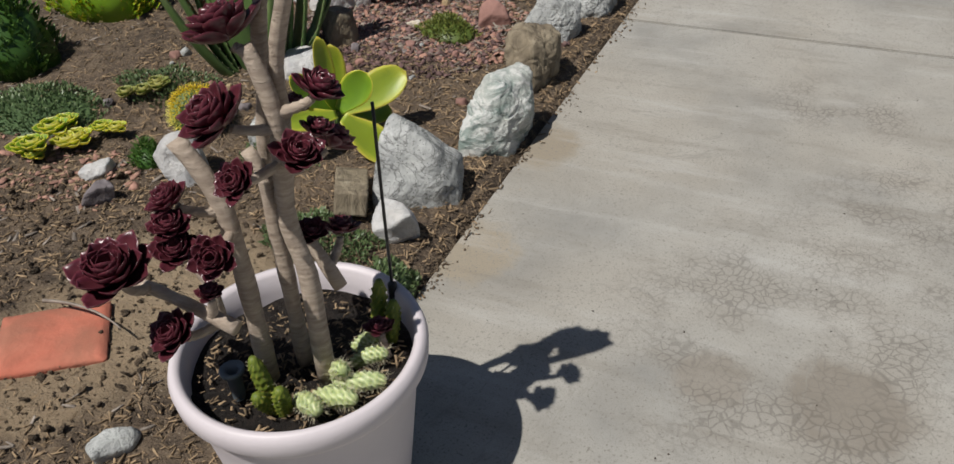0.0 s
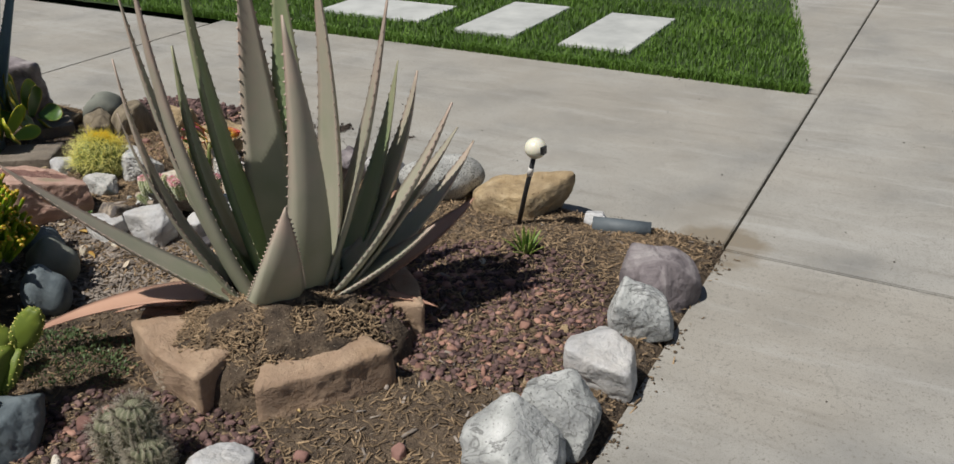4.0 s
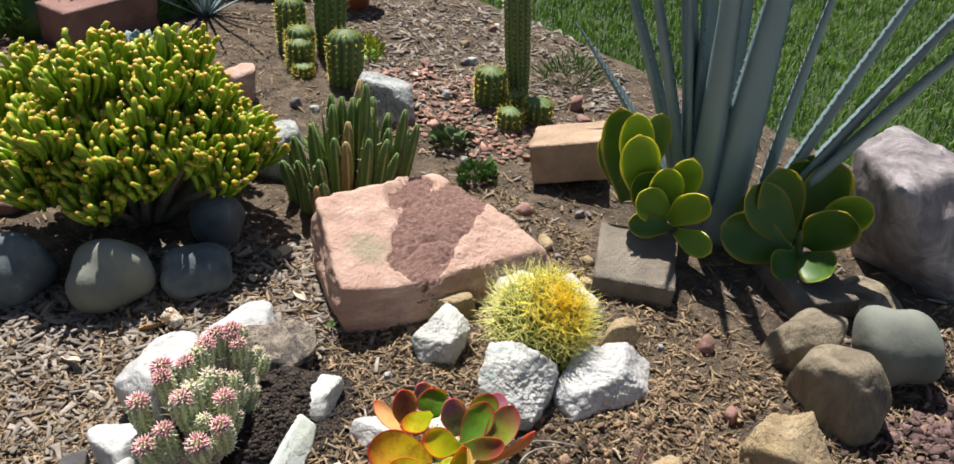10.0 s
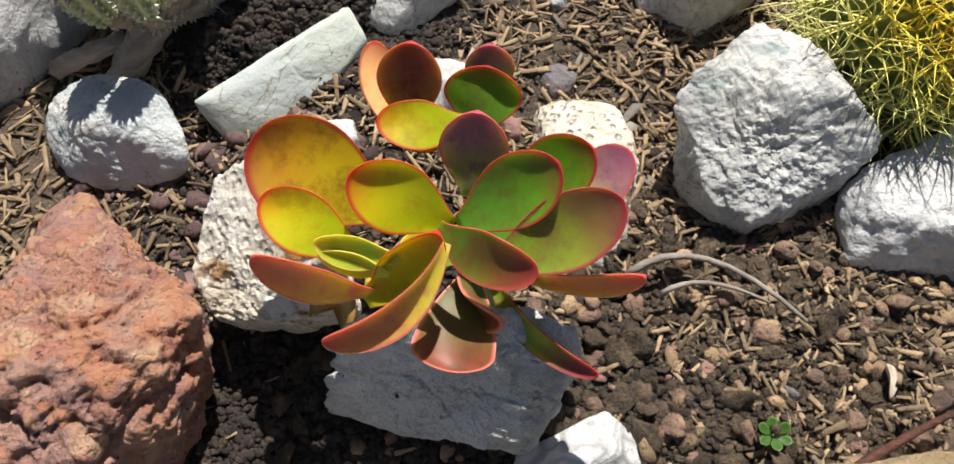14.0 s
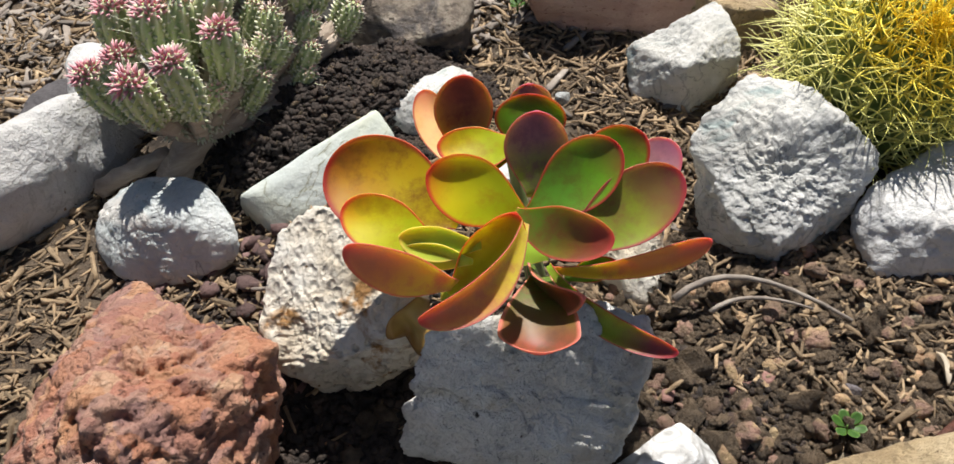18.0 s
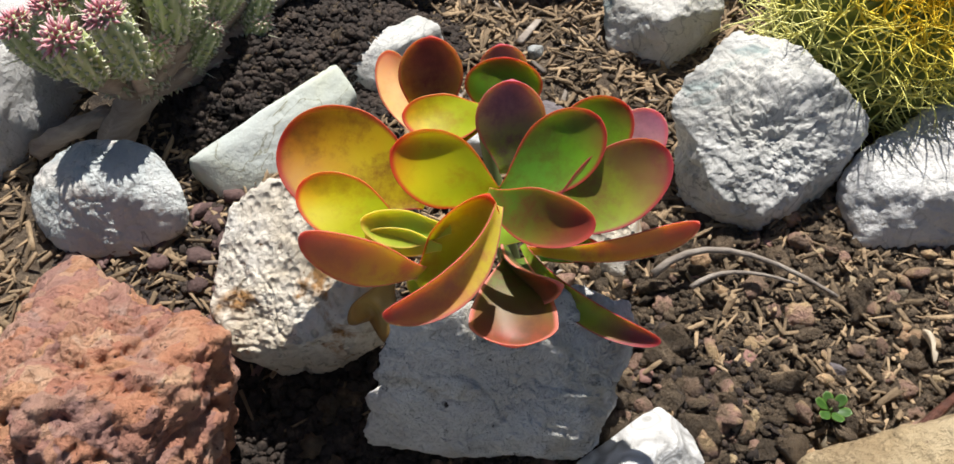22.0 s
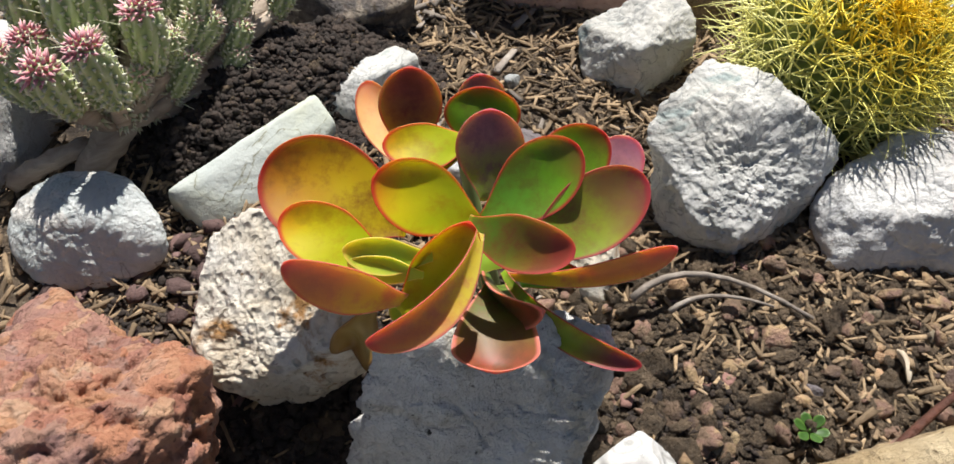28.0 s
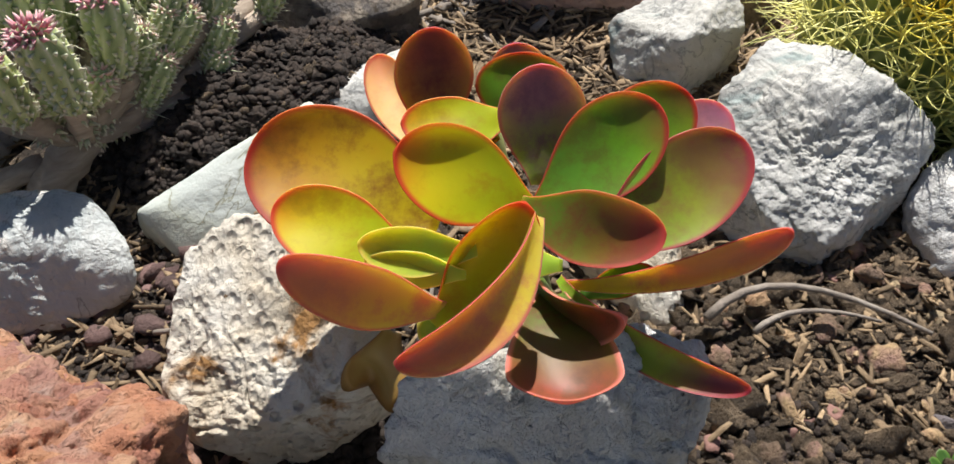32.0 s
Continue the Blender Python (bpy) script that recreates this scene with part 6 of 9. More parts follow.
def paddles(name, label, rows, toward):
    """A clump of round fleshy leaves; toward: the side that their faces look to."""
    own = empty(name, (0, 0, 0), 0, label, "succulent plant")
    low = None
    for base, tip, width, material in rows:
        b = Build()
        lean = unit(vec(tip) - vec(base))
        b.add(*paddle(base, tip, width, vec(toward) + vec((0, 0, 0.5)) - lean * 0.1, 0.13, 0.06, thick=0.007, petiole=0.35, peak=0.6, wave=0.06))
        b.part("leaf", M[material], own)
        low = vec(base) if low is None or base[2] < low[2] else low
    b = Build()
    mid = np.mean([vec(r[0]) for r in rows], axis=0)
    b.add(*tube([(mid[0], mid[1], soil_z(mid[0], mid[1]) - 0.03), tuple(mid), tuple(mid + vec((0, 0, 0.03)))], [0.018, 0.015, 0.008], 9))
    b.part("stem", M["stapelia"], own)
    return own


paddles("paddle_plant", "green paddle plant with yellow-edged round leaves at the agave's foot", [
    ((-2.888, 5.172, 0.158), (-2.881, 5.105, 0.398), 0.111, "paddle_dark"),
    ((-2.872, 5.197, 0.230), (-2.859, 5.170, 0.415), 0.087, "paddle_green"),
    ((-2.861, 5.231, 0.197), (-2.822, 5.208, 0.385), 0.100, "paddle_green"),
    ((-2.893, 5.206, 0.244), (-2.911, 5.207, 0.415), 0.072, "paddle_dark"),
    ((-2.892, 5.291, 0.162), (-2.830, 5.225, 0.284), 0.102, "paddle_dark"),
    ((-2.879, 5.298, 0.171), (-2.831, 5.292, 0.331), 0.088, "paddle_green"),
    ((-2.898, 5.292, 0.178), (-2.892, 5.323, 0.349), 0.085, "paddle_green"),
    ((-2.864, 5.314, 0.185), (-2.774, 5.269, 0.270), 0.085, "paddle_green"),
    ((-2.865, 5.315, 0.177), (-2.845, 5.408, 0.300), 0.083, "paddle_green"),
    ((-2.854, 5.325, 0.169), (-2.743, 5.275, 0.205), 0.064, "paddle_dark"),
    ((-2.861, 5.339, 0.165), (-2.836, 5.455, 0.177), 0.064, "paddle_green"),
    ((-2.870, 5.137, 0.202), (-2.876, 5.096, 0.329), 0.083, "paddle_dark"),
], (0.7, 0.6, 0))
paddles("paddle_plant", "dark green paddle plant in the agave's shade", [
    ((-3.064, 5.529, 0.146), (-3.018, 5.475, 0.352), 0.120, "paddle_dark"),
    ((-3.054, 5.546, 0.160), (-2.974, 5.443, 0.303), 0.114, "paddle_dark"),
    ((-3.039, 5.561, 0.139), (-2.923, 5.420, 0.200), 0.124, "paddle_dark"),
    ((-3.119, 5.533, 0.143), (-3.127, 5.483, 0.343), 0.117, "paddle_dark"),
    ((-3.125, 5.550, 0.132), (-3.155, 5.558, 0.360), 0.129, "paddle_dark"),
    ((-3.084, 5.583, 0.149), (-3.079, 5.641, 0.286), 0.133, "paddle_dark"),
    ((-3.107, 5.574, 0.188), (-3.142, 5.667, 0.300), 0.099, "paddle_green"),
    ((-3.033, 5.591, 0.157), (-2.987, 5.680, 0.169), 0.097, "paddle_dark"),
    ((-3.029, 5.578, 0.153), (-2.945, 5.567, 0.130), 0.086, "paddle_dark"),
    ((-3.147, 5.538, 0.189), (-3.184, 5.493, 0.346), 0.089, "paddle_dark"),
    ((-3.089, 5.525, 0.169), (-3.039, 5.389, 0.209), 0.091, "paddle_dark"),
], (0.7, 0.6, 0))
paddles("paddle_plant", "yellow-green paddle plant with sunburnt leaves", [
    ((-0.504, 1.695, 0.174), (-0.516, 1.681, 0.431), 0.059, "paddle_yellow"),
    ((-0.521, 1.714, 0.170), (-0.525, 1.748, 0.377), 0.087, "paddle_yellow"),
    ((-0.473, 1.670, 0.204), (-0.383, 1.715, 0.320), 0.097, "paddle_green"),
    ((-0.502, 1.720, 0.170), (-0.368, 1.905, 0.241), 0.114, "paddle_yellow"),
    ((-0.497, 1.680, 0.180), (-0.561, 1.580, 0.346), 0.076, "paddle_green"),
    ((-0.479, 1.663, 0.195), (-0.555, 1.509, 0.231), 0.072, "paddle_yellow"),
    ((-0.447, 1.646, 0.199), (-0.313, 1.690, 0.057), 0.109, "paddle_yellow"),
    ((-0.511, 1.726, 0.155), (-0.418, 1.876, 0.111), 0.083, "paddle_green"),
    ((-0.485, 1.679, 0.193), (-0.483, 1.643, 0.318), 0.054, "paddle_green"),
], (0.6, -0.55, 0.3))

# ---- green aloe behind the first stones ----
GREEN = empty("green_aloe", (0, 0, 0), 0, "tall green aloe with many upright leaves", "aloe plant")


def green(base, tip, width):
    core = vec((-1.06, 2.08, 0.1))
    tip = core + (vec(tip) - core) * 1.12
    root = vec(base) * vec((1, 1, 0)) + vec((0, 0, 0.07))
    out = unit(vec((tip[0] - core[0], tip[1] - core[1], 0)))
    b = Build()
    b.add(*sword(root, root + (tip - root) * 0.42 + out * 0.07, tip, width * 1.3, width * 0.32, -out + vec((0, 0, 0.4)), teeth=18, nu=16, taper=0.9))
    b.part("leaf", M["aloe_deep"], GREEN)


green((-1.12, 2.02, 0.12), (-1.25, 1.89, 0.69), 0.095)
green((-1.14, 2.02, 0.14), (-1.20, 2.02, 0.71), 0.105)
green((-1.12, 2.04, 0.16), (-1.16, 2.03, 0.70), 0.095)
green((-1.10, 2.05, 0.13), (-1.06, 2.09, 0.72), 0.115)
green((-1.10, 2.08, 0.14), (-1.11, 2.15, 0.65), 0.087)
green((-1.05, 2.06, 0.11), (-1.08, 1.95, 0.67), 0.153)
green((-1.05, 2.09, 0.11), (-0.99, 2.16, 0.69), 0.087)
green((-1.03, 2.13, 0.15), (-0.98, 2.21, 0.69), 0.077)
green((-0.99, 2.16, 0.14), (-0.94, 2.23, 0.69), 0.078)
green((-0.97, 2.18, 0.16), (-0.87, 2.28, 0.51), 0.068)
green((-1.03, 2.06, 0.10), (-0.93, 2.04, 0.48), 0.096)
green((-1.12, 1.99, 0.15), (-1.20, 1.82, 0.52), 0.094)
green((-1.00, 2.15, 0.10), (-0.86, 2.29, 0.37), 0.059)

# ---- tree aeonium in the pale pot ----
POT = empty("plant_pot", (0.12, 0.618, 0.0), 0, "large pale lilac-white plastic pot on the concrete", "pot")
b = Build()
b.add(*turned([(0.0, 0.004), (0.148, 0.004), (0.155, 0.012), (0.172, 0.13), (0.19, 0.26), (0.199, 0.335), (0.203, 0.345), (0.214, 0.348), (0.222, 0.362), (0.224, 0.385),
               (0.218, 0.402), (0.208, 0.404), (0.200, 0.396), (0.196, 0.36), (0.19, 0.30)], 72))
b.part("pot_body", M["potplastic"], POT)
bm = bmesh.new()
bmesh.ops.create_circle(bm, cap_ends=True, segments=48, radius=0.197)
bmesh.ops.subdivide_edges(bm, edges=bm.edges, cuts=3, use_grid_fill=True)
for v in bm.verts:
    v.co.z = 0.345 + 0.014 * noise.noise(v.co * 18) + 0.008 * noise.noise(v.co * 50)
part("soil", bm, M["darksoil"], POT, "dark potting soil with dry litter")

AEON = empty("tree_aeonium", (0, 0, 0), 0, "leggy aeonium with dark maroon rosettes on pale stems", "succulent plant")


def rosette(centre, radius, axis, seed):
    """A tight rosette of cupped dark leaves."""
    rr = random.Random(seed)
    ax = unit(vec(axis))
    sx = unit(np.cross(ax, (0.2, 0.9, 0.3)))
    sy = np.cross(ax, sx)
    b = Build()
    for k in range(30):
        a = k * 2.39996
        s = (k + 1) / 30
        open_ = 0.25 + 0.95 * s
        d = unit(ax * math.cos(open_) + (sx * math.cos(a) + sy * math.sin(a)) * math.sin(open_))
        base = vec(centre) + ax * (0.25 - 0.45 * s) * radius * 0.8
        tip = base + d * radius * (0.55 + 0.6 * s) * rr.uniform(0.9, 1.08)
        b.add(*paddle(base, tip, radius * (0.42 + 0.25 * s), ax - d * 0.3, 0.25, 0.12, 0.002, 0.4, 0.62, 7, 5))
    b.part("rosette", M["aeonium"], AEON)


def stem(a, bend, c, r0, r1):
    b = Build()
    pts = bezier(a, bend, c, 14)
    rr = random.Random(int(a[0] * 1e4) + int(c[2] * 1e4))
    b.add(*tube(pts, [(r0 + (r1 - r0) * k / 13) * (1 + 0.10 * math.sin(k * 2.6) + rr.uniform(-0.05, 0.05)) for k in range(14)], 9))
    b.part("stem", M["bark"], AEON)


HEADS = [
    (0.136, 0.599, 0.972, 0.038),
    (0.245, 0.627, 0.891, 0.026),
    (0.144, 0.540, 0.873, 0.039),
    (0.233, 0.577, 0.815, 0.026),
    (0.182, 0.507, 0.805, 0.023),
    (0.037, 0.515, 0.735, 0.025),
    (0.052, 0.487, 0.709, 0.024),
    (0.066, 0.473, 0.681, 0.026),
    (-0.027, 0.433, 0.640, 0.046),
    (0.037, 0.449, 0.530, 0.030),
    (0.124, 0.484, 0.678, 0.026),
    (0.191, 0.713, 0.753, 0.028),
    (0.184, 0.706, 0.590, 0.022),
    (0.180, 0.637, 0.632, 0.019),
    (0.155, 0.681, 0.825, 0.018),
    (0.242, 0.690, 0.402, 0.019),
    (0.086, 0.491, 0.593, 0.016),
    (0.207, 0.660, 0.805, 0.019),
    (0.184, 0.641, 1.055, 0.039),
    (0.223, 0.647, 1.079, 0.034),
]
TRUNKS = [
    ([(0.181, 0.6, 0.435), (0.191, 0.6, 0.593), (0.165, 0.6, 0.668), (0.186, 0.6, 0.79), (0.189, 0.6, 0.863), (0.177, 0.6, 0.925), (0.161, 0.6, 0.958)], 0.0165, 0.0115),
    ([(0.119, 0.625, 0.42), (0.123, 0.625, 0.555), (0.119, 0.625, 0.639), (0.126, 0.625, 0.732), (0.1, 0.625, 0.774)], 0.015, 0.01),
    ([(0.083, 0.57, 0.449), (0.086, 0.57, 0.574), (0.083, 0.57, 0.702), (0.055, 0.57, 0.76), (0.022, 0.57, 0.807)], 0.0165, 0.0145),
    ([(0.198, 0.66, 0.511), (0.147, 0.66, 0.61), (0.096, 0.66, 0.622), (0.101, 0.66, 0.765), (0.129, 0.66, 0.857), (0.137, 0.66, 0.942), (0.159, 0.66, 1.014)], 0.012, 0.011),
    ([(0.14, 0.63, 0.687), (0.178, 0.63, 0.822), (0.176, 0.63, 0.916), (0.216, 0.63, 1.015), (0.227, 0.63, 1.048)], 0.012, 0.011),
    ([(0.111, 0.5, 0.526), (0.046, 0.5, 0.543), (-0.031, 0.5, 0.56), (-0.087, 0.5, 0.566)], 0.0125, 0.009),
    ([(0.05, 0.53, 0.493), (0.052, 0.53, 0.582), (0.018, 0.53, 0.627)], 0.0115, 0.009),
]
BRANCH_POINTS = []
for pts, r0, r1 in TRUNKS:
    line = [vec((pts[0][0], pts[0][1], 0.33))] if pts[0][2] < 0.45 else []
    for a, b2 in zip(pts, pts[1:]):
        line += [vec(a) + (vec(b2) - vec(a)) * s for s in (0, 0.33, 0.67)]
    line.append(vec(pts[-1]))
    for _ in range(2):
        line = [line[0]] + [(line[k - 1] + line[k] * 2 + line[k + 1]) / 4 for k in range(1, len(line) - 1)] + [line[-1]]
    n = len(line)
    jr = random.Random(n * 31 + int(r0 * 1e5))
    b = Build()
    b.add(*tube(line, [(r0 + (r1 - r0) * k / (n - 1)) * (1 + 0.06 * math.sin(k * 2.1) + jr.uniform(-0.06, 0.06)) for k in range(n)], 11))
    b.part("stem", M["bark"], AEON)
    BRANCH_POINTS += line
for k, (x, y, z, r) in enumerate(HEADS):
    head = vec((x, y, z))
    start = min((p for p in BRANCH_POINTS if p[2] < z - 0.02), key=lambda p: np.linalg.norm(p - head), default=vec((x + 0.01, y, 0.33)))
    if z < 0.45:
        start = vec((x + 0.01, y, 0.33))
    bend = start + (head - start) * vec((0.7, 0.7, 0.3))
    stem(tuple(start), tuple(bend), tuple(head - unit(head - bend) * r * 0.5), 0.0085, 0.0065)
    rosette(head, r * 1.5, unit(head - bend) + vec((0, 0, 0.35)), k)


# small white-spined stems and a black peg in the pot
def knobby(name, own, a, bend, c, r, material, spines, tip_mat=None, seed=0, n=11, spine_len=0.010, pale="palespine"):
    """A short knobbly succulent stem with rows of spines, pinker at its tip."""
    rr = random.Random(seed)
    pts = bezier(a, bend, c, n)
    rad = [r * (0.8 + 0.25 * math.sin(math.pi * min(1, k / (n - 1) * 1.05))) * (1 if k < n - 1 else 0.45) for k in range(n)]
    b = Build()
    fine = bezier(a, bend, c, n * 3)
    rf = [np.interp(k / (3 * n - 1) * (n - 1), range(n), rad) * (1 + 0.13 * math.sin(k * 2.1)) for k in range(3 * n)]
    b.add(*tube(fine, rf, 16, ribs=8, rib=0.17, twist=0.10))
    b.part("stem", material, own)
    if spines:
        s, t = Build(), Build()
        for k in range(spines):
            u = rr.random() ** 0.8
            i = min(n - 2, int(u * (n - 1)))
            p = pts[i] + (pts[i + 1] - pts[i]) * (u * (n - 1) - i)
            d = unit(pts[i + 1] - pts[i])
            side = unit(np.cross(d, (rr.uniform(-1, 1), rr.uniform(-1, 1), rr.uniform(-1, 1))))
            out = unit(side + d * (0.4 + (2.0 if u > 0.93 else 0) * rr.random()))
            at_tip = u > 0.72 and tip_mat
            (t if at_tip else s).add(*spine(p + side * rad[i] * 0.9, out, spine_len * rr.uniform(0.5, 1.3) * (1.2 if at_tip else 1), 0.0005 + 0.0016 * bool(at_tip), 0.2, rr))
        if s.v:
            s.part("spine_coat", M[pale], own)
        if t.v:
            t.part("spine_crown", tip_mat, own, "pink spines at the tip")


INPOT = empty("small_cactus", (0, 0, 0), 0, "clump of short cream-spined cactus stems in the pot", "cactus")
for k, (a, c, r) in enumerate((((0.188, 0.545, 0.35), (0.278, 0.545, 0.385), 0.016), ((0.208, 0.575, 0.35), (0.298, 0.605, 0.38), 0.015),
                               ((0.168, 0.535, 0.35), (0.238, 0.495, 0.39), 0.015), ((0.208, 0.645, 0.35), (0.268, 0.665, 0.375), 0.013),
                               ((0.198, 0.605, 0.35), (0.238, 0.575, 0.41), 0.014), ((0.190, 0.680, 0.35), (0.240, 0.700, 0.37), 0.013))):
    knobby("cactus", INPOT, a, tuple((vec(a) + vec(c)) / 2 + vec((0, 0, 0.02))), c, r, M["ghost"], 150, None, k, 9, 0.012)
GREENPOT = empty("small_succulent", (0, 0, 0), 0, "knobbly green succulent stems in the pot", "succulent plant")
for k, (a, c) in enumerate((((0.128, 0.515, 0.35), (0.108, 0.515, 0.45)), ((0.158, 0.505, 0.35), (0.168, 0.495, 0.42)), ((0.138, 0.505, 0.35), (0.133, 0.475, 0.41)),
                            ((0.210, 0.730, 0.35), (0.220, 0.740, 0.47)), ((0.240, 0.720, 0.35), (0.250, 0.730, 0.44)))):
    knobby("stem", GREENPOT, a, tuple((vec(a) + vec(c)) / 2), c, 0.013, M["opuntia"], 24, None, k + 20, 8, 0.006)
PEG = empty("garden_stake", (0.062, 0.51, 0.345), 0, "hollow grey plastic stake stuck in the pot", "stake")
b = Build()
b.add(*turned([(0.006, -0.06), (0.011, 0.0), (0.0125, 0.055), (0.020, 0.058), (0.0215, 0.066), (0.0195, 0.068), (0.010, 0.062), (0.009, 0.02)], 28))
b.part("socket", M["greyplastic"], PEG)
WIRE = empty("drip_stake", (0, 0, 0), 0, "thin black drip-line stake beside the pot", "stake")
b = Build()
b.add(*tube(bezier((0.205, 0.80, 0.36), (0.205, 0.805, 0.55), (0.217, 0.8, 0.784), 8), [0.003] * 8, 6))
b.part("wire", M["black"], WIRE)
b = Build()
b.add(*tube([(0.205, 0.80, 0.35), (0.206, 0.80, 0.41), (0.206, 0.80, 0.415)], [0.009, 0.009, 0.004], 10))
b.part("clip", M["black"], WIRE)

# ---- golden barrel cactus ----
BARREL = empty("barrel_cactus", (-2.350, 5.355, soil_z(-2.350, 5.355) - 0.015), 0, "round golden barrel cactus covered in yellow spines", "cactus")
TILT = vec((-0.024, 0.490, 0.871))
EAST = unit(np.cross((0.0, 1.0, 0.0), TILT))
NORTH = np.cross(TILT, EAST)


def tilted(p):
    """A place on the upright cactus, turned with its leaning crown."""
    return EAST * p[0] + NORTH * p[1] + TILT * p[2] + vec((0, 0, 0.085))


b = Build()
v, f, r = blob(0.088, 1.0, 84, 24, ribs=21, rib=0.10)
b.add([tilted(p) for p in v], f, r)
b.part("body", M["barrelgreen"], BARREL)
rr = random.Random(5)
b = Build()
for rib in range(21):
    th = 2 * math.pi * rib / 21
    for k in range(13):
        ph = math.pi * (0.02 + 0.62 * k / 12)
        up = vec((math.cos(th) * math.sin(ph), math.sin(th) * math.sin(ph), math.cos(ph)))
        p, n = tilted(up * 0.094), tilted(up) - vec((0, 0, 0.085))
        if p[2] < 0.02:
            continue
        for _ in range(5 if k < 3 else 8):
            d = unit(n * rr.uniform(0.25, 0.9) + vec((rr.gauss(0, 1), rr.gauss(0, 1), rr.gauss(0, 0.8))) * 0.85)
            if d @ n < 0.15:
                d = unit(d + n * 0.6)
            v, f, r = spine(p, d, rr.uniform(0.028, 0.056) * (0.6 if k < 3 else 1.0), rr.uniform(0.0010, 0.0015), rr.uniform(0.25, 0.8), rr, 5)
            b.add(v, f, [x * 0.15 + min(0.85, max(0.0, ph - 0.25) * 1.1) for x in r])
b.part("spine_coat", M["yellowspine"], BARREL, "long curved yellow spines")

# ---- white variegated spurge with pink spines ----
GHOST = empty("variegated_spurge", (0, 0, 0), 0, "clump of knobbly cream-green stems with pink-spined tips", "succulent plant")
rr = random.Random(8)
hub = vec((-1.665, 5.225, 0.135))
FAT_HEADS = [(-1.669, 5.279, 0.267), (-1.629, 5.278, 0.251), (-1.713, 5.215, 0.254), (-1.653, 5.188, 0.270), (-1.719, 5.171, 0.270), (-1.606, 5.132, 0.250), (-1.658, 5.114, 0.285),
             (-1.646, 5.136, 0.280), (-1.690, 5.133, 0.285), (-1.721, 5.125, 0.290), (-1.740, 5.120, 0.290), (-1.770, 5.103, 0.285), (-1.796, 5.103, 0.280), (-1.792, 5.125, 0.265),
             (-1.675, 5.177, 0.270), (-1.575, 5.199, 0.220), (-1.612, 5.200, 0.235)]
SMALL_HEADS = [(-1.732, 5.201, 0.209), (-1.754, 5.181, 0.212), (-1.745, 5.202, 0.182), (-1.815, 5.105, 0.270), (-1.802, 5.123, 0.240), (-1.820, 5.123, 0.225), (-1.847, 5.107, 0.205),
               (-1.850, 5.121, 0.195), (-1.763, 5.161, 0.230), (-1.750, 5.152, 0.235), (-1.802, 5.144, 0.205), (-1.773, 5.176, 0.205), (-1.797, 5.167, 0.185), (-1.789, 5.182, 0.165),
               (-1.670, 5.236, 0.240), (-1.590, 5.203, 0.215), (-1.700, 5.243, 0.200), (-1.640, 5.252, 0.190), (-1.715, 5.150, 0.235)]


def spurge_head(foot, tip, r, seed, bloom):
    """A fat short head with rows of pale knobs, crowned by a tuft of pink ones and a few long spines."""
    rr = random.Random(seed)
    foot, tip = vec(foot), vec(tip)
    ln = np.linalg.norm(tip - foot)
    mid = foot + (tip - foot) * 0.5 + vec((rr.uniform(-0.006, 0.006), rr.uniform(-0.006, 0.006), -0.06 * ln))
    n = 14
    pts = bezier(foot, mid, tip, n)
    rad = [r * (0.55 + 0.45 * math.sin(math.pi / 2 * min(1.0, s / 0.6))) * math.sqrt(max(0.06, 1 - max(0.0, (s - 0.72) / 0.29) ** 2)) for s in np.linspace(0, 1, n)]
    b, knobs, pink = Build(), Build(), Build()
    b.add(*tube(pts, rad, 24, ribs=8, rib=0.10, twist=0.05))
    rows = max(5, int(ln / 0.0050))
    for j in range(rows):
        u = (j + 0.5) / rows * (n - 1)
        i = min(n - 2, int(u))
        p, d = pts[i] + (pts[i + 1] - pts[i]) * (u - i), unit(pts[i + 1] - pts[i])
        side = unit(np.cross(d, (0.3, 0.9, 0.2)))
        other = np.cross(d, side)
        q = np.interp(u, range(n), rad)
        for k in range(10):
            a = 2 * math.pi * (k + 0.5 * (j % 2)) / 10 + rr.uniform(-0.12, 0.12)
            o = math.cos(a) * side + math.sin(a) * other
            knobs.add(*spine(p + o * q * 0.9, unit(o + d * 0.35), rr.uniform(0.0038, 0.0058), 0.22 * r, 0.0, rr, 2))
            if rr.random() < 0.035:
                knobs.add(*spine(p + o * q, unit(o + d * 0.5), rr.uniform(0.014, 0.026), 0.0007, 0.1, rr, 3))
    end = unit(pts[-1] - pts[-3])
    side = unit(np.cross(end, (0.3, 0.9, 0.2)))
    other = np.cross(end, side)
    count = 46 if bloom else 22
    for k in range(count):
        tilt, a = math.radians(80) * math.sqrt((k + 0.5) / count), k * 2.39996
        o = end * math.cos(tilt) + (side * math.cos(a) + other * math.sin(a)) * math.sin(tilt)
        pink.add(*spine(tip - end * r * 0.75 + o * r * 0.72, o, rr.uniform(0.40, 0.62) * r, 0.17 * r, 0.2, rr, 3))
    own = b.part("stem", M["ghost"], GHOST)
    knobs.part("knob_coat", M["creamknob"], own, "rows of cream knobs")
    pink.part("spine_crown", M["pinkspine" if bloom else "palepink"], own, "tuft of pink spines")


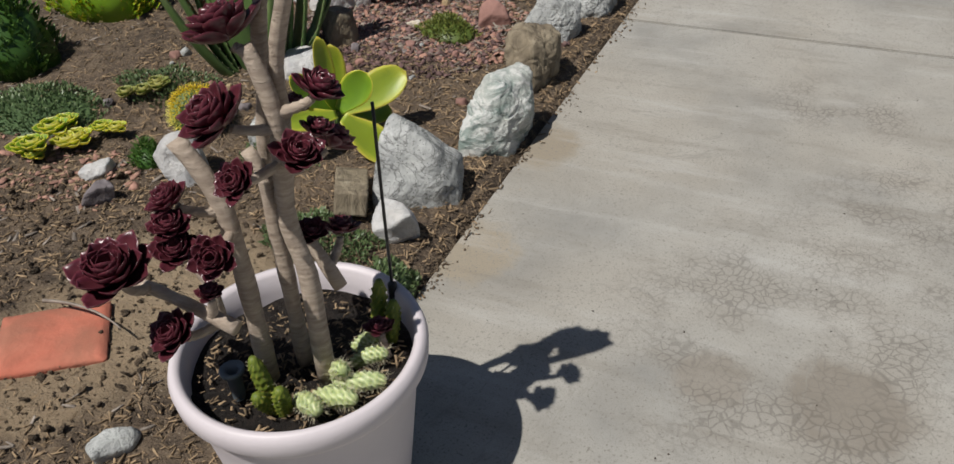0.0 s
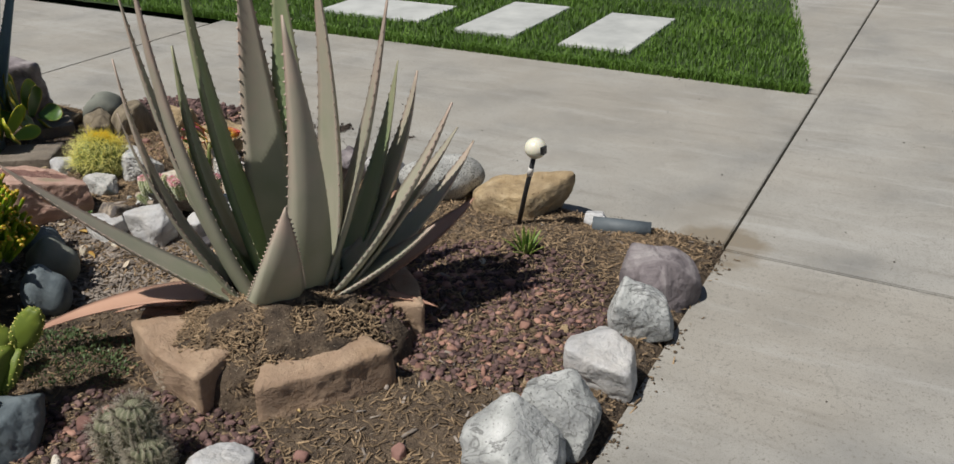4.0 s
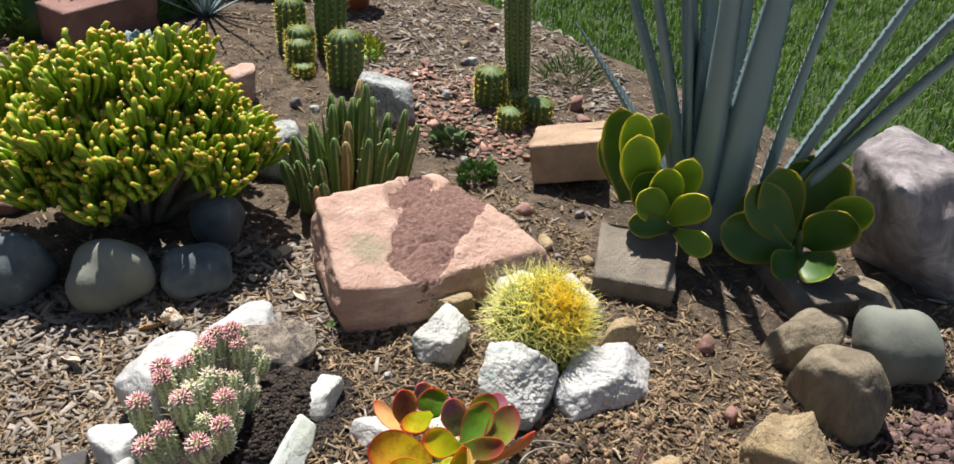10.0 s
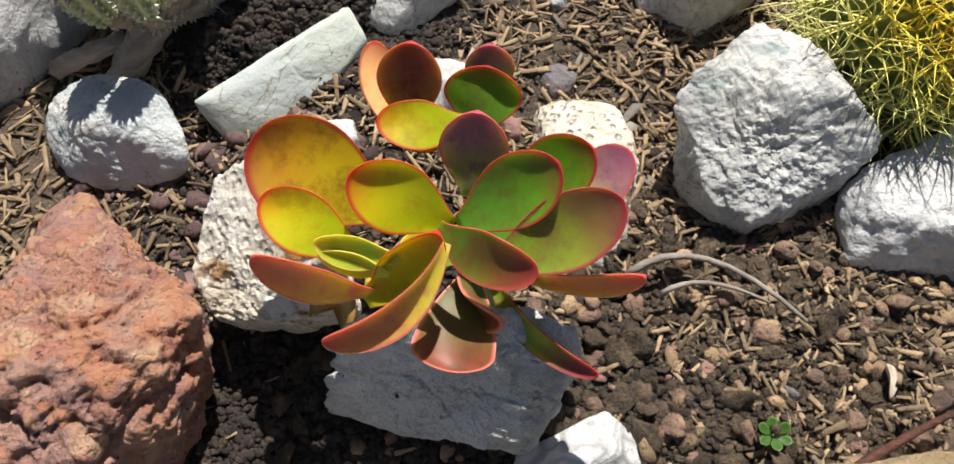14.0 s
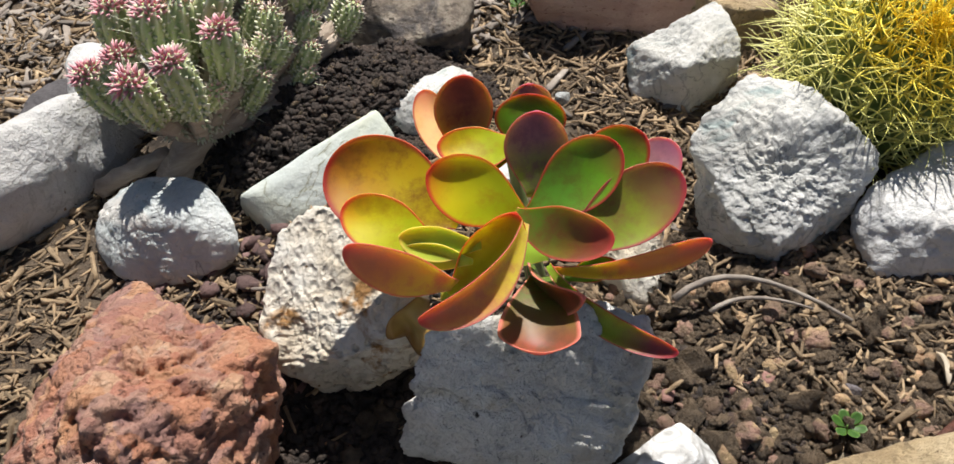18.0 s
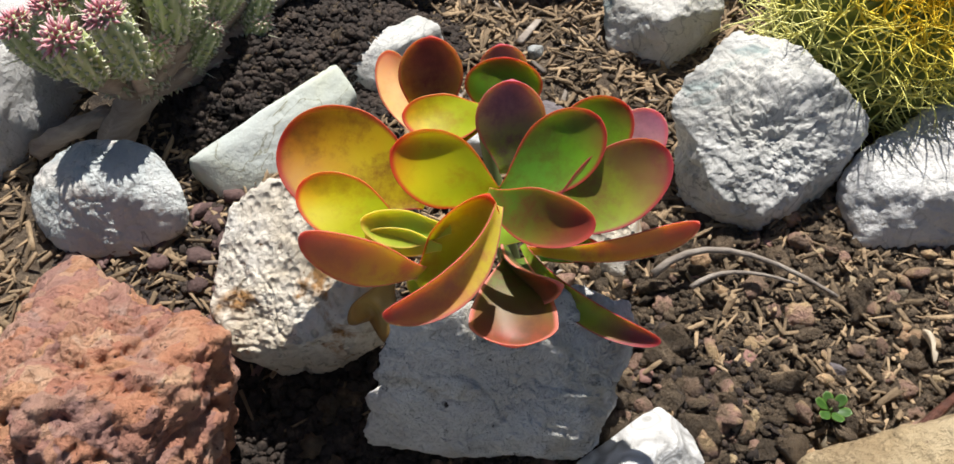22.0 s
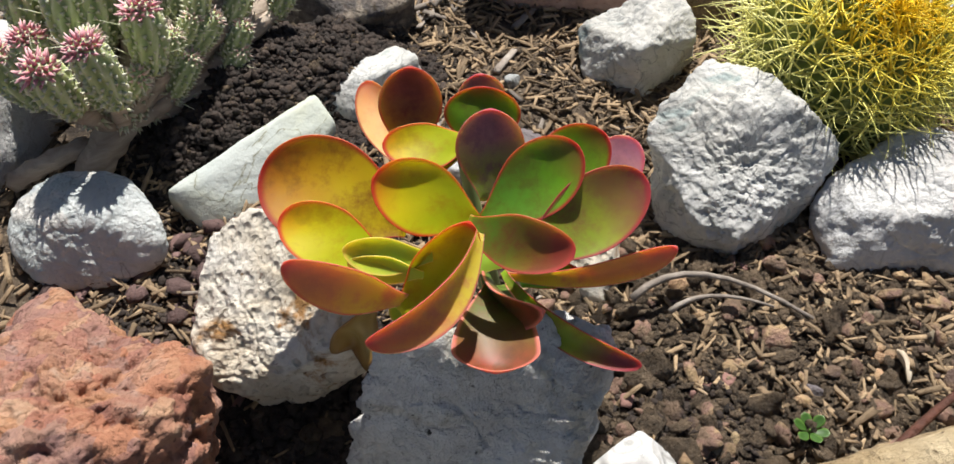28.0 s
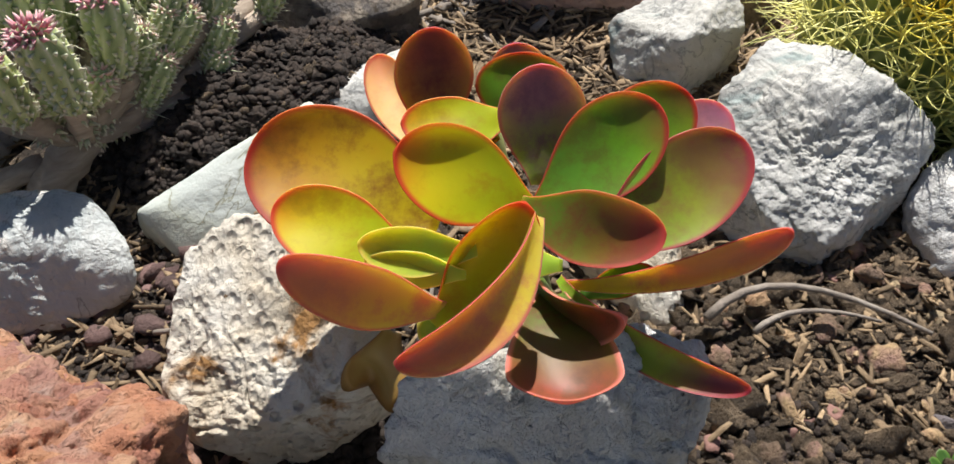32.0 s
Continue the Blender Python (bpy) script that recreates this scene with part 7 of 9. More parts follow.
for fat, heads in ((True, FAT_HEADS), (False, SMALL_HEADS)):
    for k, tip in enumerate(heads):
        tip = vec(tip)
        away = unit((tip - hub) * vec((1, 1, 0)))
        lean = away * (rr.uniform(0.15, 0.4) if fat else rr.uniform(0.6, 1.1)) + vec((rr.uniform(-0.15, 0.15), rr.uniform(-0.15, 0.15), 1.0))
        foot = tip - unit(lean) * (rr.uniform(0.062, 0.080) if fat else rr.uniform(0.040, 0.054))
        spurge_head(foot, tip, rr.uniform(0.0160, 0.0185) if fat else rr.uniform(0.0105, 0.0130), (100 if fat else 200) + k, fat and k % 5 != 4)
        path = bezier(hub, (hub + foot) * 0.5 - vec((0, 0, 0.012)), foot + (tip - foot) * 0.15, 9)
        limb, studs = Build(), Build()
        limb.add(*tube(path, [0.0085 + 0.0012 * math.sin(j * 2.1 + k) for j in range(9)], 10, ribs=5, rib=0.1))
        for j in range(54):
            u = unit(vec((rr.gauss(0, 1), rr.gauss(0, 1), rr.gauss(0, 1))))
            studs.add(*spine(path[j % 9] + (path[min(8, j % 9 + 1)] - path[j % 9]) * rr.random() + u * 0.0075, u, rr.uniform(0.004, 0.009), 0.0026, 0.0, rr, 2))
        own = limb.part("branch", M["bark"], GHOST, "grey woody branch")
        studs.part("knob_coat", M["creamknob"], own, "cream knobs")
b = Build()
b.add(*tube(bezier((-1.602, 5.268, 0.05), (-1.610, 5.262, 0.10), hub, 14), [0.0155 + 0.0015 * math.sin(k * 2.4) for k in range(14)], 14, ribs=7, rib=0.08))
b.part("trunk", M["bark"], GHOST, "grey corky trunk")
b = Build()
b.add(*tube(bezier((-1.63, 5.23, 0.12), (-1.585, 5.25, 0.125), (-1.555, 5.240, 0.10), 12), [0.0095 + 0.0012 * math.sin(k * 2.0) for k in range(12)], 12, ribs=6, rib=0.12))
b.part("old_stem", M["bark"], GHOST, "grey corky old stem")


# ---- columns, hedgehogs and upright stems ----
def column(x, y, h, r, ribs, name, label, material="cactus", spine_mat="palespine", spine_len=0.012, per=5, seed=1, lean=(0, 0), gold=False):
    own = empty(name, (x, y, soil_z(x, y) - 0.02), 0, label, "cactus", "cacti in the bed")
    rr = random.Random(seed)
    n = 14
    pts = [(lean[0] * s * h, lean[1] * s * h, s * h) for s in np.linspace(0, 1, n)]
    rad = [r * (0.82 + 0.18 * math.sin(math.pi * min(1.0, s * 1.4) / 2)) * (math.sqrt(max(0.0, 1 - ((s - 0.82) / 0.18) ** 2)) * 0.97 + 0.03 if s > 0.82 else 1)
           for s in np.linspace(0, 1, n)]
    b = Build()
    b.add(*tube(pts, rad, ribs * 4, ribs=ribs, rib=0.13))
    b.part("body", M[material], own)
    s = Build()
    rows = max(5, int(h / (r * 0.42)))
    for j in range(rows):
        t = (j + 0.5) / rows
        q = np.interp(t, np.linspace(0, 1, n), rad)
        for k in range(ribs):
            a = 2 * math.pi * k / ribs
            o = vec((math.cos(a), math.sin(a), 0.25 + (1.2 if t > 0.85 else 0)))
            p = vec((lean[0] * t * h, lean[1] * t * h, t * h)) + o * vec((1, 1, 0)) * q * 1.12
            for _ in range(per):
                d = unit(unit(o) + vec((rr.gauss(0, 0.6), rr.gauss(0, 0.6), rr.gauss(0, 0.6))))
                s.add(*spine(p, d, spine_len * rr.uniform(0.6, 1.3), 0.0008, 0.15, rr))
    s.part("spine_coat", M["yellowspine" if gold else spine_mat], own)
    return own


column(-3.208, 4.50, 0.42, 0.036, 12, "column_cactus", "tall green column cactus with fine pale spines", seed=1, lean=(0.16, 0.0))
for x, y, h, r in ((-3.09, 4.48, 0.14, 0.045), (-3.03, 4.63, 0.085, 0.036), (-3.13, 4.65, 0.09, 0.042), (-3.13, 4.55, 0.08, 0.03)):
    column(x, y, h, r, 13, "small_cactus", "low round green cactus with golden spines", seed=int(h * 1000), gold=True, per=6)
column(-2.92, 3.88, 0.36, 0.05, 12, "column_cactus", "green column cactus with fine pale spines", seed=3)
for x, y, h, r in ((-2.80, 4.12, 0.20, 0.052), (-2.79, 3.89, 0.15, 0.044), (-2.76, 3.93, 0.12, 0.04), (-2.73, 3.99, 0.06, 0.03), (-2.83, 3.78, 0.2, 0.045)):
    column(x, y, h, r, 13, "small_cactus", "short green barrel-shaped cactus with golden crown", seed=int(h * 1000) + 7, gold=True, per=6)
for x, y, h, r in ((-0.844, 4.206, 0.21, 0.038), (-0.905, 4.19, 0.16, 0.036), (-0.80, 4.19, 0.13, 0.036), (-0.607, 3.92, 0.15, 0.042), (-0.565, 4.03, 0.19, 0.038),
                   (-0.56, 3.98, 0.05, 0.02), (-1.02, 4.47, 0.09, 0.03)):
    column(x, y, h, r, 13, "hedgehog_cactus", "small hedgehog cactus densely covered in pale bristles", "greycactus", "greyspine", 0.022, 12, int(h * 1000) + int(x * -100))

BALL = empty("ball_cactus", (-0.945, 3.76, soil_z(-0.945, 3.76)), 0, "round pincushion cactus with white woolly dots", "cactus")
b = Build()
v, f, r = blob(0.074, 0.98, 40, 20)
b.add([(p[0], p[1], p[2] + 0.06) for p in v], f, r)
b.part("body", M["greycactus"], BALL)
b = Build()
for k in range(330):
    z = 1 - 1.75 * (k + 0.5) / 330
    a = k * 2.39996
    n = vec((math.sqrt(max(0, 1 - z * z)) * math.cos(a), math.sqrt(max(0, 1 - z * z)) * math.sin(a), z))
    p = n * 0.073 + vec((0, 0, 0.06))
    for _ in range(5):
        b.add(*spine(p, unit(n * 0.5 + vec((rr.gauss(0, 1), rr.gauss(0, 1), rr.gauss(0, 1))) * 0.6), 0.0085, 0.0019, 0, rr, 2))
b.part("spine_coat", M["whitespine"], BALL)

STAP = empty("upright_succulent", (-2.42, 4.63, soil_z(-2.42, 4.63) - 0.01), 0, "dense clump of upright ribbed green stems, some tan", "succulent plant")
rr = random.Random(4)
st_teeth = Build()
for k in range(40):
    x, y = rr.uniform(-0.16, 0.15), rr.uniform(-0.09, 0.09)
    h = rr.uniform(0.13, 0.26) * (1 - 0.25 * abs(x) / 0.16) + (0.1 if k % 11 == 0 else 0)
    b = Build()
    b.add(*tube(bezier((x, y, 0), (x * 1.05, y * 1.2, h * 0.5), (x * 1.2 + rr.uniform(-0.01, 0.01), y * 1.35, h), 7), [0.011, 0.0125, 0.013, 0.013, 0.0125, 0.011, 0.005],
                16, ribs=4, rib=0.28))
    b.part("stem", M["stapelia_tan" if k % 6 == 0 else "stapelia"], STAP)
    for _ in range(16):
        t = rr.random()
        a = rr.randrange(4) * math.pi / 2 + 0.3
        p = vec((x * (1 + 0.2 * t), y * (1 + 0.35 * t), h * t)) + 0.0135 * vec((math.cos(a), math.sin(a), 0))
        st_teeth.add(*spine(p, (math.cos(a), math.sin(a), 0.3), 0.004, 0.0012, 0, rr, 2))
tagged(st_teeth.part("tooth_coat", M["palespine"], STAP), "tiny pale teeth", kind="stuff")

# ---- finger-leaved jade shrub ----
JADE = empty("finger_jade", (-1.96, 4.42, soil_z(-1.96, 4.42)), 0, "yellow-green finger-leaved jade shrub with orange tips", "shrub")
rr = random.Random(21)
b, tops = Build(), []
for k in range(46):
    a, z = k * 2.39996, 0.02 + 0.98 * (k + 0.5) / 46
    q = math.sqrt(max(0.0, 1 - z * z))
    dome = rr.uniform(0.68, 1.14)
    tops.append(vec((0.29 * q * math.cos(a) * dome, 0.25 * q * math.sin(a) * dome, 0.13 + 0.21 * z * dome)))
for k, top in enumerate(tops):
    wood = Build()
    a = math.atan2(top[1], top[0])
    foot = vec((math.cos(a) * 0.05, math.sin(a) * 0.05, -0.02))
    wood.add(*tube(bezier(foot, vec((top[0] * 0.5, top[1] * 0.5, top[2] * 0.45)), top, 7), [0.016, 0.0145, 0.013, 0.011, 0.009, 0.007, 0.006], 7))
    wood.part("branch", M["greybark"], JADE)
    out = unit(top * vec((1, 1, 0.8)))
    clump = rr.uniform(0.045, 0.062)
    for _ in range(54):
        u = unit(vec((rr.gauss(0, 1), rr.gauss(0, 1), rr.gauss(0, 1))))
        p = top + u * clump * vec((1, 1, 0.55)) * rr.random() ** 0.4
        d = unit(out * 0.4 + u * 0.5 + vec((0, 0, 0.9)))
        ln, w = rr.uniform(0.050, 0.085), rr.uniform(0.0052, 0.0074)
        side = unit(np.cross(d, u + vec((0.01, 0.02, 0.03)))) * ln * 0.12
        b.add(*tube([p, p + d * ln * 0.4 + side, p + d * ln * 0.85 + side, p + d * ln * 0.97, p + d * ln], [w * 0.6, w * 0.9, w * 1.05, w * 0.9, w * 0.5], 7, [0.0, 0.2, 0.45, 0.75, 0.95]))
b.part("foliage", M["finger"], JADE)


# ---- bushy and small plants ----
def leaf_quad(b, p, d, n, ln, w, rim=1.0):
    """A small folded leaf of four faces."""
    d, n = unit(d), vec(n)
    n = unit(n - d * (n @ d))
    s = np.cross(d, n)
    m = p + d * ln * 0.5
    b.add([p, m + s * w / 2 + n * w * 0.12, p + d * ln, m - s * w / 2 + n * w * 0.12, m - n * w * 0.04], [(0, 1, 4), (1, 2, 4), (2, 3, 4), (3, 0, 4)], [0, 0.7, rim, 0.7, 0.2])


CROWN = empty("flowering_spurge", (-1.05, 3.0, soil_z(-1.05, 3.0)), 0, "dense round bush covered in small bright red flowers", "flowering shrub")
rr = random.Random(31)
wood, leaves, flowers = Build(), Build(), Build()
for k in range(26):
    a, q = rr.uniform(0, 6.283), rr.uniform(0.1, 0.36)
    wood = Build()
    wood.add(*tube(bezier((0.1 * math.cos(a), 0.1 * math.sin(a), -0.02), (q * 0.6 * math.cos(a), q * 0.6 * math.sin(a), 0.12), (q * math.cos(a), q * math.sin(a), rr.uniform(0.12, 0.26)), 6),
                   [0.007, 0.007, 0.006, 0.006, 0.005, 0.004], 6))
    wood.part("branch", M["darkbark"], CROWN)


def crown_at(z, a):
    q = math.sqrt(max(0.0, 1 - z * z))
    dome = 0.9 + 0.22 * noise.noise((math.cos(a) * 2.5, math.sin(a) * 2.5, z * 2.5 + 3))
    return vec((0.47 * q * math.cos(a), 0.43 * q * math.sin(a), 0.05 + 0.40 * max(z, 0))) * vec((dome, dome, dome))


for k in range(3600):
    a, z = rr.uniform(0, 6.283), rr.uniform(-0.05, 1)
    p = crown_at(z, a) * rr.uniform(0.72, 1.0)
    d = unit(p * vec((1, 1, 0.8)) + vec((rr.gauss(0, 0.25), rr.gauss(0, 0.25), rr.gauss(0, 0.2) + 0.08)))
    leaf_quad(leaves, p, d, (rr.gauss(0, 0.4), rr.gauss(0, 0.4), 1), rr.uniform(0.02, 0.04), rr.uniform(0.010, 0.016))
leaves.part("foliage", M["leafgreen"], CROWN)
for k in range(700):
    a, z = rr.uniform(0, 6.283), rr.uniform(0.02, 1)
    c = crown_at(z, a) * rr.uniform(0.97, 1.07) + vec((0, 0, 0.012))
    n = unit(c * vec((1, 1, 1)) + vec((0, 0, 0.2)))
    sx = unit(np.cross(n, (rr.uniform(-1, 1), rr.uniform(-1, 1), 0.3)))
    sy = np.cross(n, sx)
    for _ in range(rr.randrange(2, 5)):
        o = c + sx * rr.gauss(0, 0.012) + sy * rr.gauss(0, 0.012) + n * rr.uniform(0, 0.008)
        w = rr.uniform(0.0080, 0.0115)
        tl = rr.uniform(0, 6.283)
        tx, ty = sx * math.cos(tl) + sy * math.sin(tl), sy * math.cos(tl) - sx * math.sin(tl)
        for sgn in (1, -1):
            pts, q = [o], [0.2]
            for j in range(7):
                g = math.pi * (j / 6 - 0.5)
                pts.append(o + sgn * tx * w * (0.25 + math.cos(g)) + ty * w * 1.05 * math.sin(g) + n * w * 0.25 * math.cos(g))
                q.append(0.9)
            flowers.add(pts, [(0, j, j + 1) if sgn > 0 else (0, j + 1, j) for j in range(1, 7)], q)
flowers.part("blossom_cover", M["redflower"], CROWN, "small bright red two-petalled flowers")


def tuft(name, label, x, y, rx, ry, h, count, ln, w, material, category="ground cover", group="", spread=0.7, seed=1, kind=""):
    """A low mat or bush of many small leaves."""
    rr = random.Random(seed)
    b = Build()
    for _ in range(count):
        a, q = rr.uniform(0, 6.283), math.sqrt(rr.random())
        edge = 0.8 + 0.35 * noise.noise((math.cos(a) * 2 + seed, math.sin(a) * 2, seed))
        px, py = x + rx * q * math.cos(a) * edge, y + ry * q * math.sin(a) * edge
        z = soil_z(px, py) + h * (1 - q * q) * rr.uniform(0.55, 1.0) + rr.uniform(0, 0.012)
        d = unit(vec((math.cos(a) * q * spread + rr.gauss(0, 0.4), math.sin(a) * q * spread + rr.gauss(0, 0.4), 0.75)))
        leaf_quad(b, vec((px, py, z)), d, (rr.gauss(0, 1), rr.gauss(0, 1), 0.6), ln * rr.uniform(0.6, 1.3), w * rr.uniform(0.7, 1.3))
    if h > 0.03:
        v, f, r = blob(1.0, 1.0, 16, 8, 0.2, 3)
        b.add([(x + p[0] * rx * 0.8, y + p[1] * ry * 0.8, soil_z(x, y) - 0.01 + max(0, p[2]) * h * 0.8) for p in v], f, [0.0] * len(v))
    return b.thing(name, M[material], label, category, group, kind)


tuft("cushion_plant", "tight green cushion-shaped succulent mat", -0.54, 2.55, 0.14, 0.12, 0.07, 1500, 0.016, 0.006, "cushion", "succulent plant", seed=2)
tuft("creeping_plant", "grey-green creeping thyme between brick and stones", -0.30, 1.24, 0.2, 0.15, 0.03, 1900, 0.014, 0.007, "coverleaf", seed=3)
tuft("creeping_plant", "grey-green creeping thyme near the pot", -0.06, 1.15, 0.09, 0.14, 0.07, 1100, 0.016, 0.008, "coverleaf", seed=13)
tuft("creeping_plant", "grey-green creeping thyme under the paddle plant", -0.62, 1.55, 0.16, 0.12, 0.02, 900, 0.013, 0.006, "coverleaf", seed=4)
tuft("creeping_plant", "green creeping mat by the aloe", -1.25, 1.78, 0.25, 0.16, 0.025, 1700, 0.014, 0.007, "coverleaf", seed=5)
tuft("creeping_plant", "green creeping mat behind the rosettes", -1.55, 1.5, 0.3, 0.2, 0.035, 1800, 0.016, 0.008, "coverleaf", seed=6)
tuft("leafy_bush", "bright green leafy bush at the bed's far side", -1.95, 1.75, 0.22, 0.2, 0.32, 2200, 0.04, 0.012, "leafgreen", "bush", seed=7)
tuft("leafy_bush", "yellow-green leafy bush beside the aloe", -2.0, 2.3, 0.26, 0.22, 0.36, 2500, 0.035, 0.014, "finger", "bush", seed=8)
tuft("feathery_plant", "small bright green feathery plant", -0.98, 1.38, 0.06, 0.06, 0.07, 500, 0.02, 0.004, "leafgreen", "plant", seed=9)
tuft("creeping_plant", "dull green creeping mat beside the wedge blocks", -1.33, 4.40, 0.24, 0.15, 0.014, 1500, 0.011, 0.006, "coverleaf", seed=10)
tuft("trailing_plant", "small trailing plant at the purple boulder's foot", -3.40, 5.80, 0.13, 0.11, 0.05, 900, 0.014, 0.008, "cushion", "plant", seed=11)
tuft("weed", "small round-leaved weed on the gravel", -2.79, 4.62, 0.06, 0.05, 0.02, 60, 0.035, 0.03, "coverleaf", "weed", seed=12, kind="stuff")
tuft("weed", "small green weed beside the sandstone", -2.73, 4.79, 0.07, 0.05, 0.025, 90, 0.03, 0.02, "leafgreen", "weed", seed=14, kind="stuff")
tuft("weed", "straggly green grass tuft near the lawn", -3.45, 4.52, 0.15, 0.12, 0.03, 260, 0.06, 0.004, "leafgreen", "weed", seed=15, kind="stuff")
tuft("weed", "low yellow-green weed behind the cacti", -3.0, 3.95, 0.1, 0.1, 0.04, 260, 0.03, 0.01, "finger", "weed", seed=16, kind="stuff")
for k, (x, y, rx, ry, h) in enumerate(((-2.5, 3.15, 0.5, 0.25, 0.35), (-1.7, 3.0, 0.5, 0.25, 0.4), (-3.3, 3.2, 0.4, 0.25, 0.35), (-2.5, 2.6, 0.5, 0.3, 0.45), (-2.7, 1.6, 0.5, 0.5, 0.4))):
    tuft("dark_shrub", "dark leafy shrub at the back of the bed", x, y, rx, ry, h, 2600, 0.05, 0.016, "leafgreen", "shrub", "shrubs at the back", seed=30 + k)


for x, y, n, ln, label in ((-2.148, 5.678, 6, 0.014, "tiny seedling with six green leaves"), (-2.05, 5.05, 5, 0.011, "tiny green seedling in the chips")):
    own = empty("seedling", (x, y, soil_z(x, y) + 0.006), 0, label, "seedling")
    b = Build()
    b.add(*tube([(0, 0, -0.01), (0, 0, 0.004), (0.001, 0, 0.012)], [0.0012, 0.0012, 0.0008], 6))
    b.part("stem", M["leafgreen"], own)
    for k in range(n):
        a = 6.283 * k / n + 0.4
        d = vec((math.cos(a), math.sin(a), 0.25 + 0.2 * (k % 2)))
        b = Build()
        b.add(*paddle(d * 0.002 + vec((0, 0, 0.008)), d * ln + vec((0, 0, 0.010)), ln * 0.62, (0, 0, 1), 0.15, 0.05, 0.0008, 0.2, 0.6, 9, 5))
        b.part("leaf", M["leafgreen"], own)


def green_rosette(x, y, r, count, material, label, name="rosette_succulent", group="rosettes in the bed", tip=0.75, lift=0.02):
    own = empty(name, (x, y, soil_z(x, y) + lift), 0, label, "succulent plant", group)
    for k in range(count):
        a, s = k * 2.39996, (k + 1) / count
        op = 0.2 + 1.05 * s
        d = vec((math.sin(op) * math.cos(a), math.sin(op) * math.sin(a), math.cos(op)))
        b = Build()
        b.add(*paddle(d * 0.004, d * r * (0.6 + 0.45 * s), r * tip, vec((0, 0, 1)) - d * 0.2, 0.3, 0.1, 0.004, 0.45, 0.65, 8, 5))
        b.part("leaf", M[material], own)


rr = random.Random(44)
for k in range(9):
    green_rosette(-1.22 + rr.uniform(-0.17, 0.17), 1.36 + rr.uniform(-0.11, 0.11), rr.uniform(0.04, 0.065), 14, "paddle_green" if k % 3 else "paddle_yellow",
                  "pale green echeveria-like rosette in a clump", lift=rr.uniform(0.01, 0.05))
for k in range(4):
    green_rosette(-1.30 + rr.uniform(-0.09, 0.09), 1.72 + rr.uniform(-0.07, 0.07), 0.045, 12, "cushion", "small olive rosette in the creeping mat")
green_rosette(-2.33, 3.66, 0.10, 22, "aloe_small", "grey-green aloe-like rosette at the back", "rosette_succulent", tip=0.25)
green_rosette(-2.36, 3.62, 0.11, 20, "agave_blue", "grey agave-like rosette at the back", "rosette_succulent", tip=0.28)
green_rosette(-2.40, 3.87, 0.10, 26, "aloe_grey", "dark spiky rosette beside the stones", "rosette_succulent", tip=0.2)


def spiky(name, label, x, y, r, count, material, w=0.02, seed=1, teeth=6, lift=0.0, rise=0.6, wide=1.0):
    own = empty(name, (x, y, soil_z(x, y) - 0.005 + lift), 0, label, "aloe plant", "small aloes")
    rr = random.Random(seed)
    for k in range(count):
        a, s = k * 2.39996, (k + 0.5) / count
        op = 0.15 + wide * s
        d = vec((math.sin(op) * math.cos(a), math.sin(op) * math.sin(a), math.cos(op)))
        out = unit(d * vec((1, 1, 0)) + 1e-6)
        tip = d * r * rr.uniform(0.85, 1.1)
        b = Build()
        b.add(*sword(out * 0.008, out * 0.01 + d * r * 0.5 + vec((0, 0, 0.01)), tip, w, w * 0.35, vec((0, 0, 1)) - out * rise, teeth=teeth, nu=9, tooth=0.002))
        b.part("leaf", M[material], own)
    return own


spiky("small_aloe", "small bright green toothed aloe in the mulch", -1.30, 5.42, 0.115, 18, "aloe_small", 0.042, 2, 9)
spiky("small_aloe", "small yellow-green aloe with reddish outer leaves", -0.545, 5.55, 0.10, 16, "aloe_small", 0.016, 3, 5)
spiky("tray_aloe", "yellow-green aloe growing in a terracotta tray", -1.86, 3.975, 0.19, 13, "paddle_yellow", 0.036, 4, 5, lift=0.05)
spiky("rosette_aloe", "small grey-green aloe rosette beside white stones", -2.315, 3.90, 0.13, 22, "aloe_grey", 0.028, 5, 4)
spiky("spiky_succulent", "clump of narrow spotted green leaves", -2.45, 4.52, 0.17, 26, "stapelia", 0.016, 6, 4)
spiky("dry_succulent", "small dry brownish upright succulent tuft", -0.565, 3.16, 0.105, 26, "stapelia_tan", 0.016, 7, 0, wide=0.5)
spiky("strappy_plant", "grey-green strappy leaves at the back of the bed", -2.75, 3.35, 0.42, 24, "agave_blue", 0.014, 8, 0)
spiky("strappy_plant", "thin arching green leaves beside the red bush", -1.75, 2.75, 0.45, 22, "aloe_green", 0.012, 9, 0)

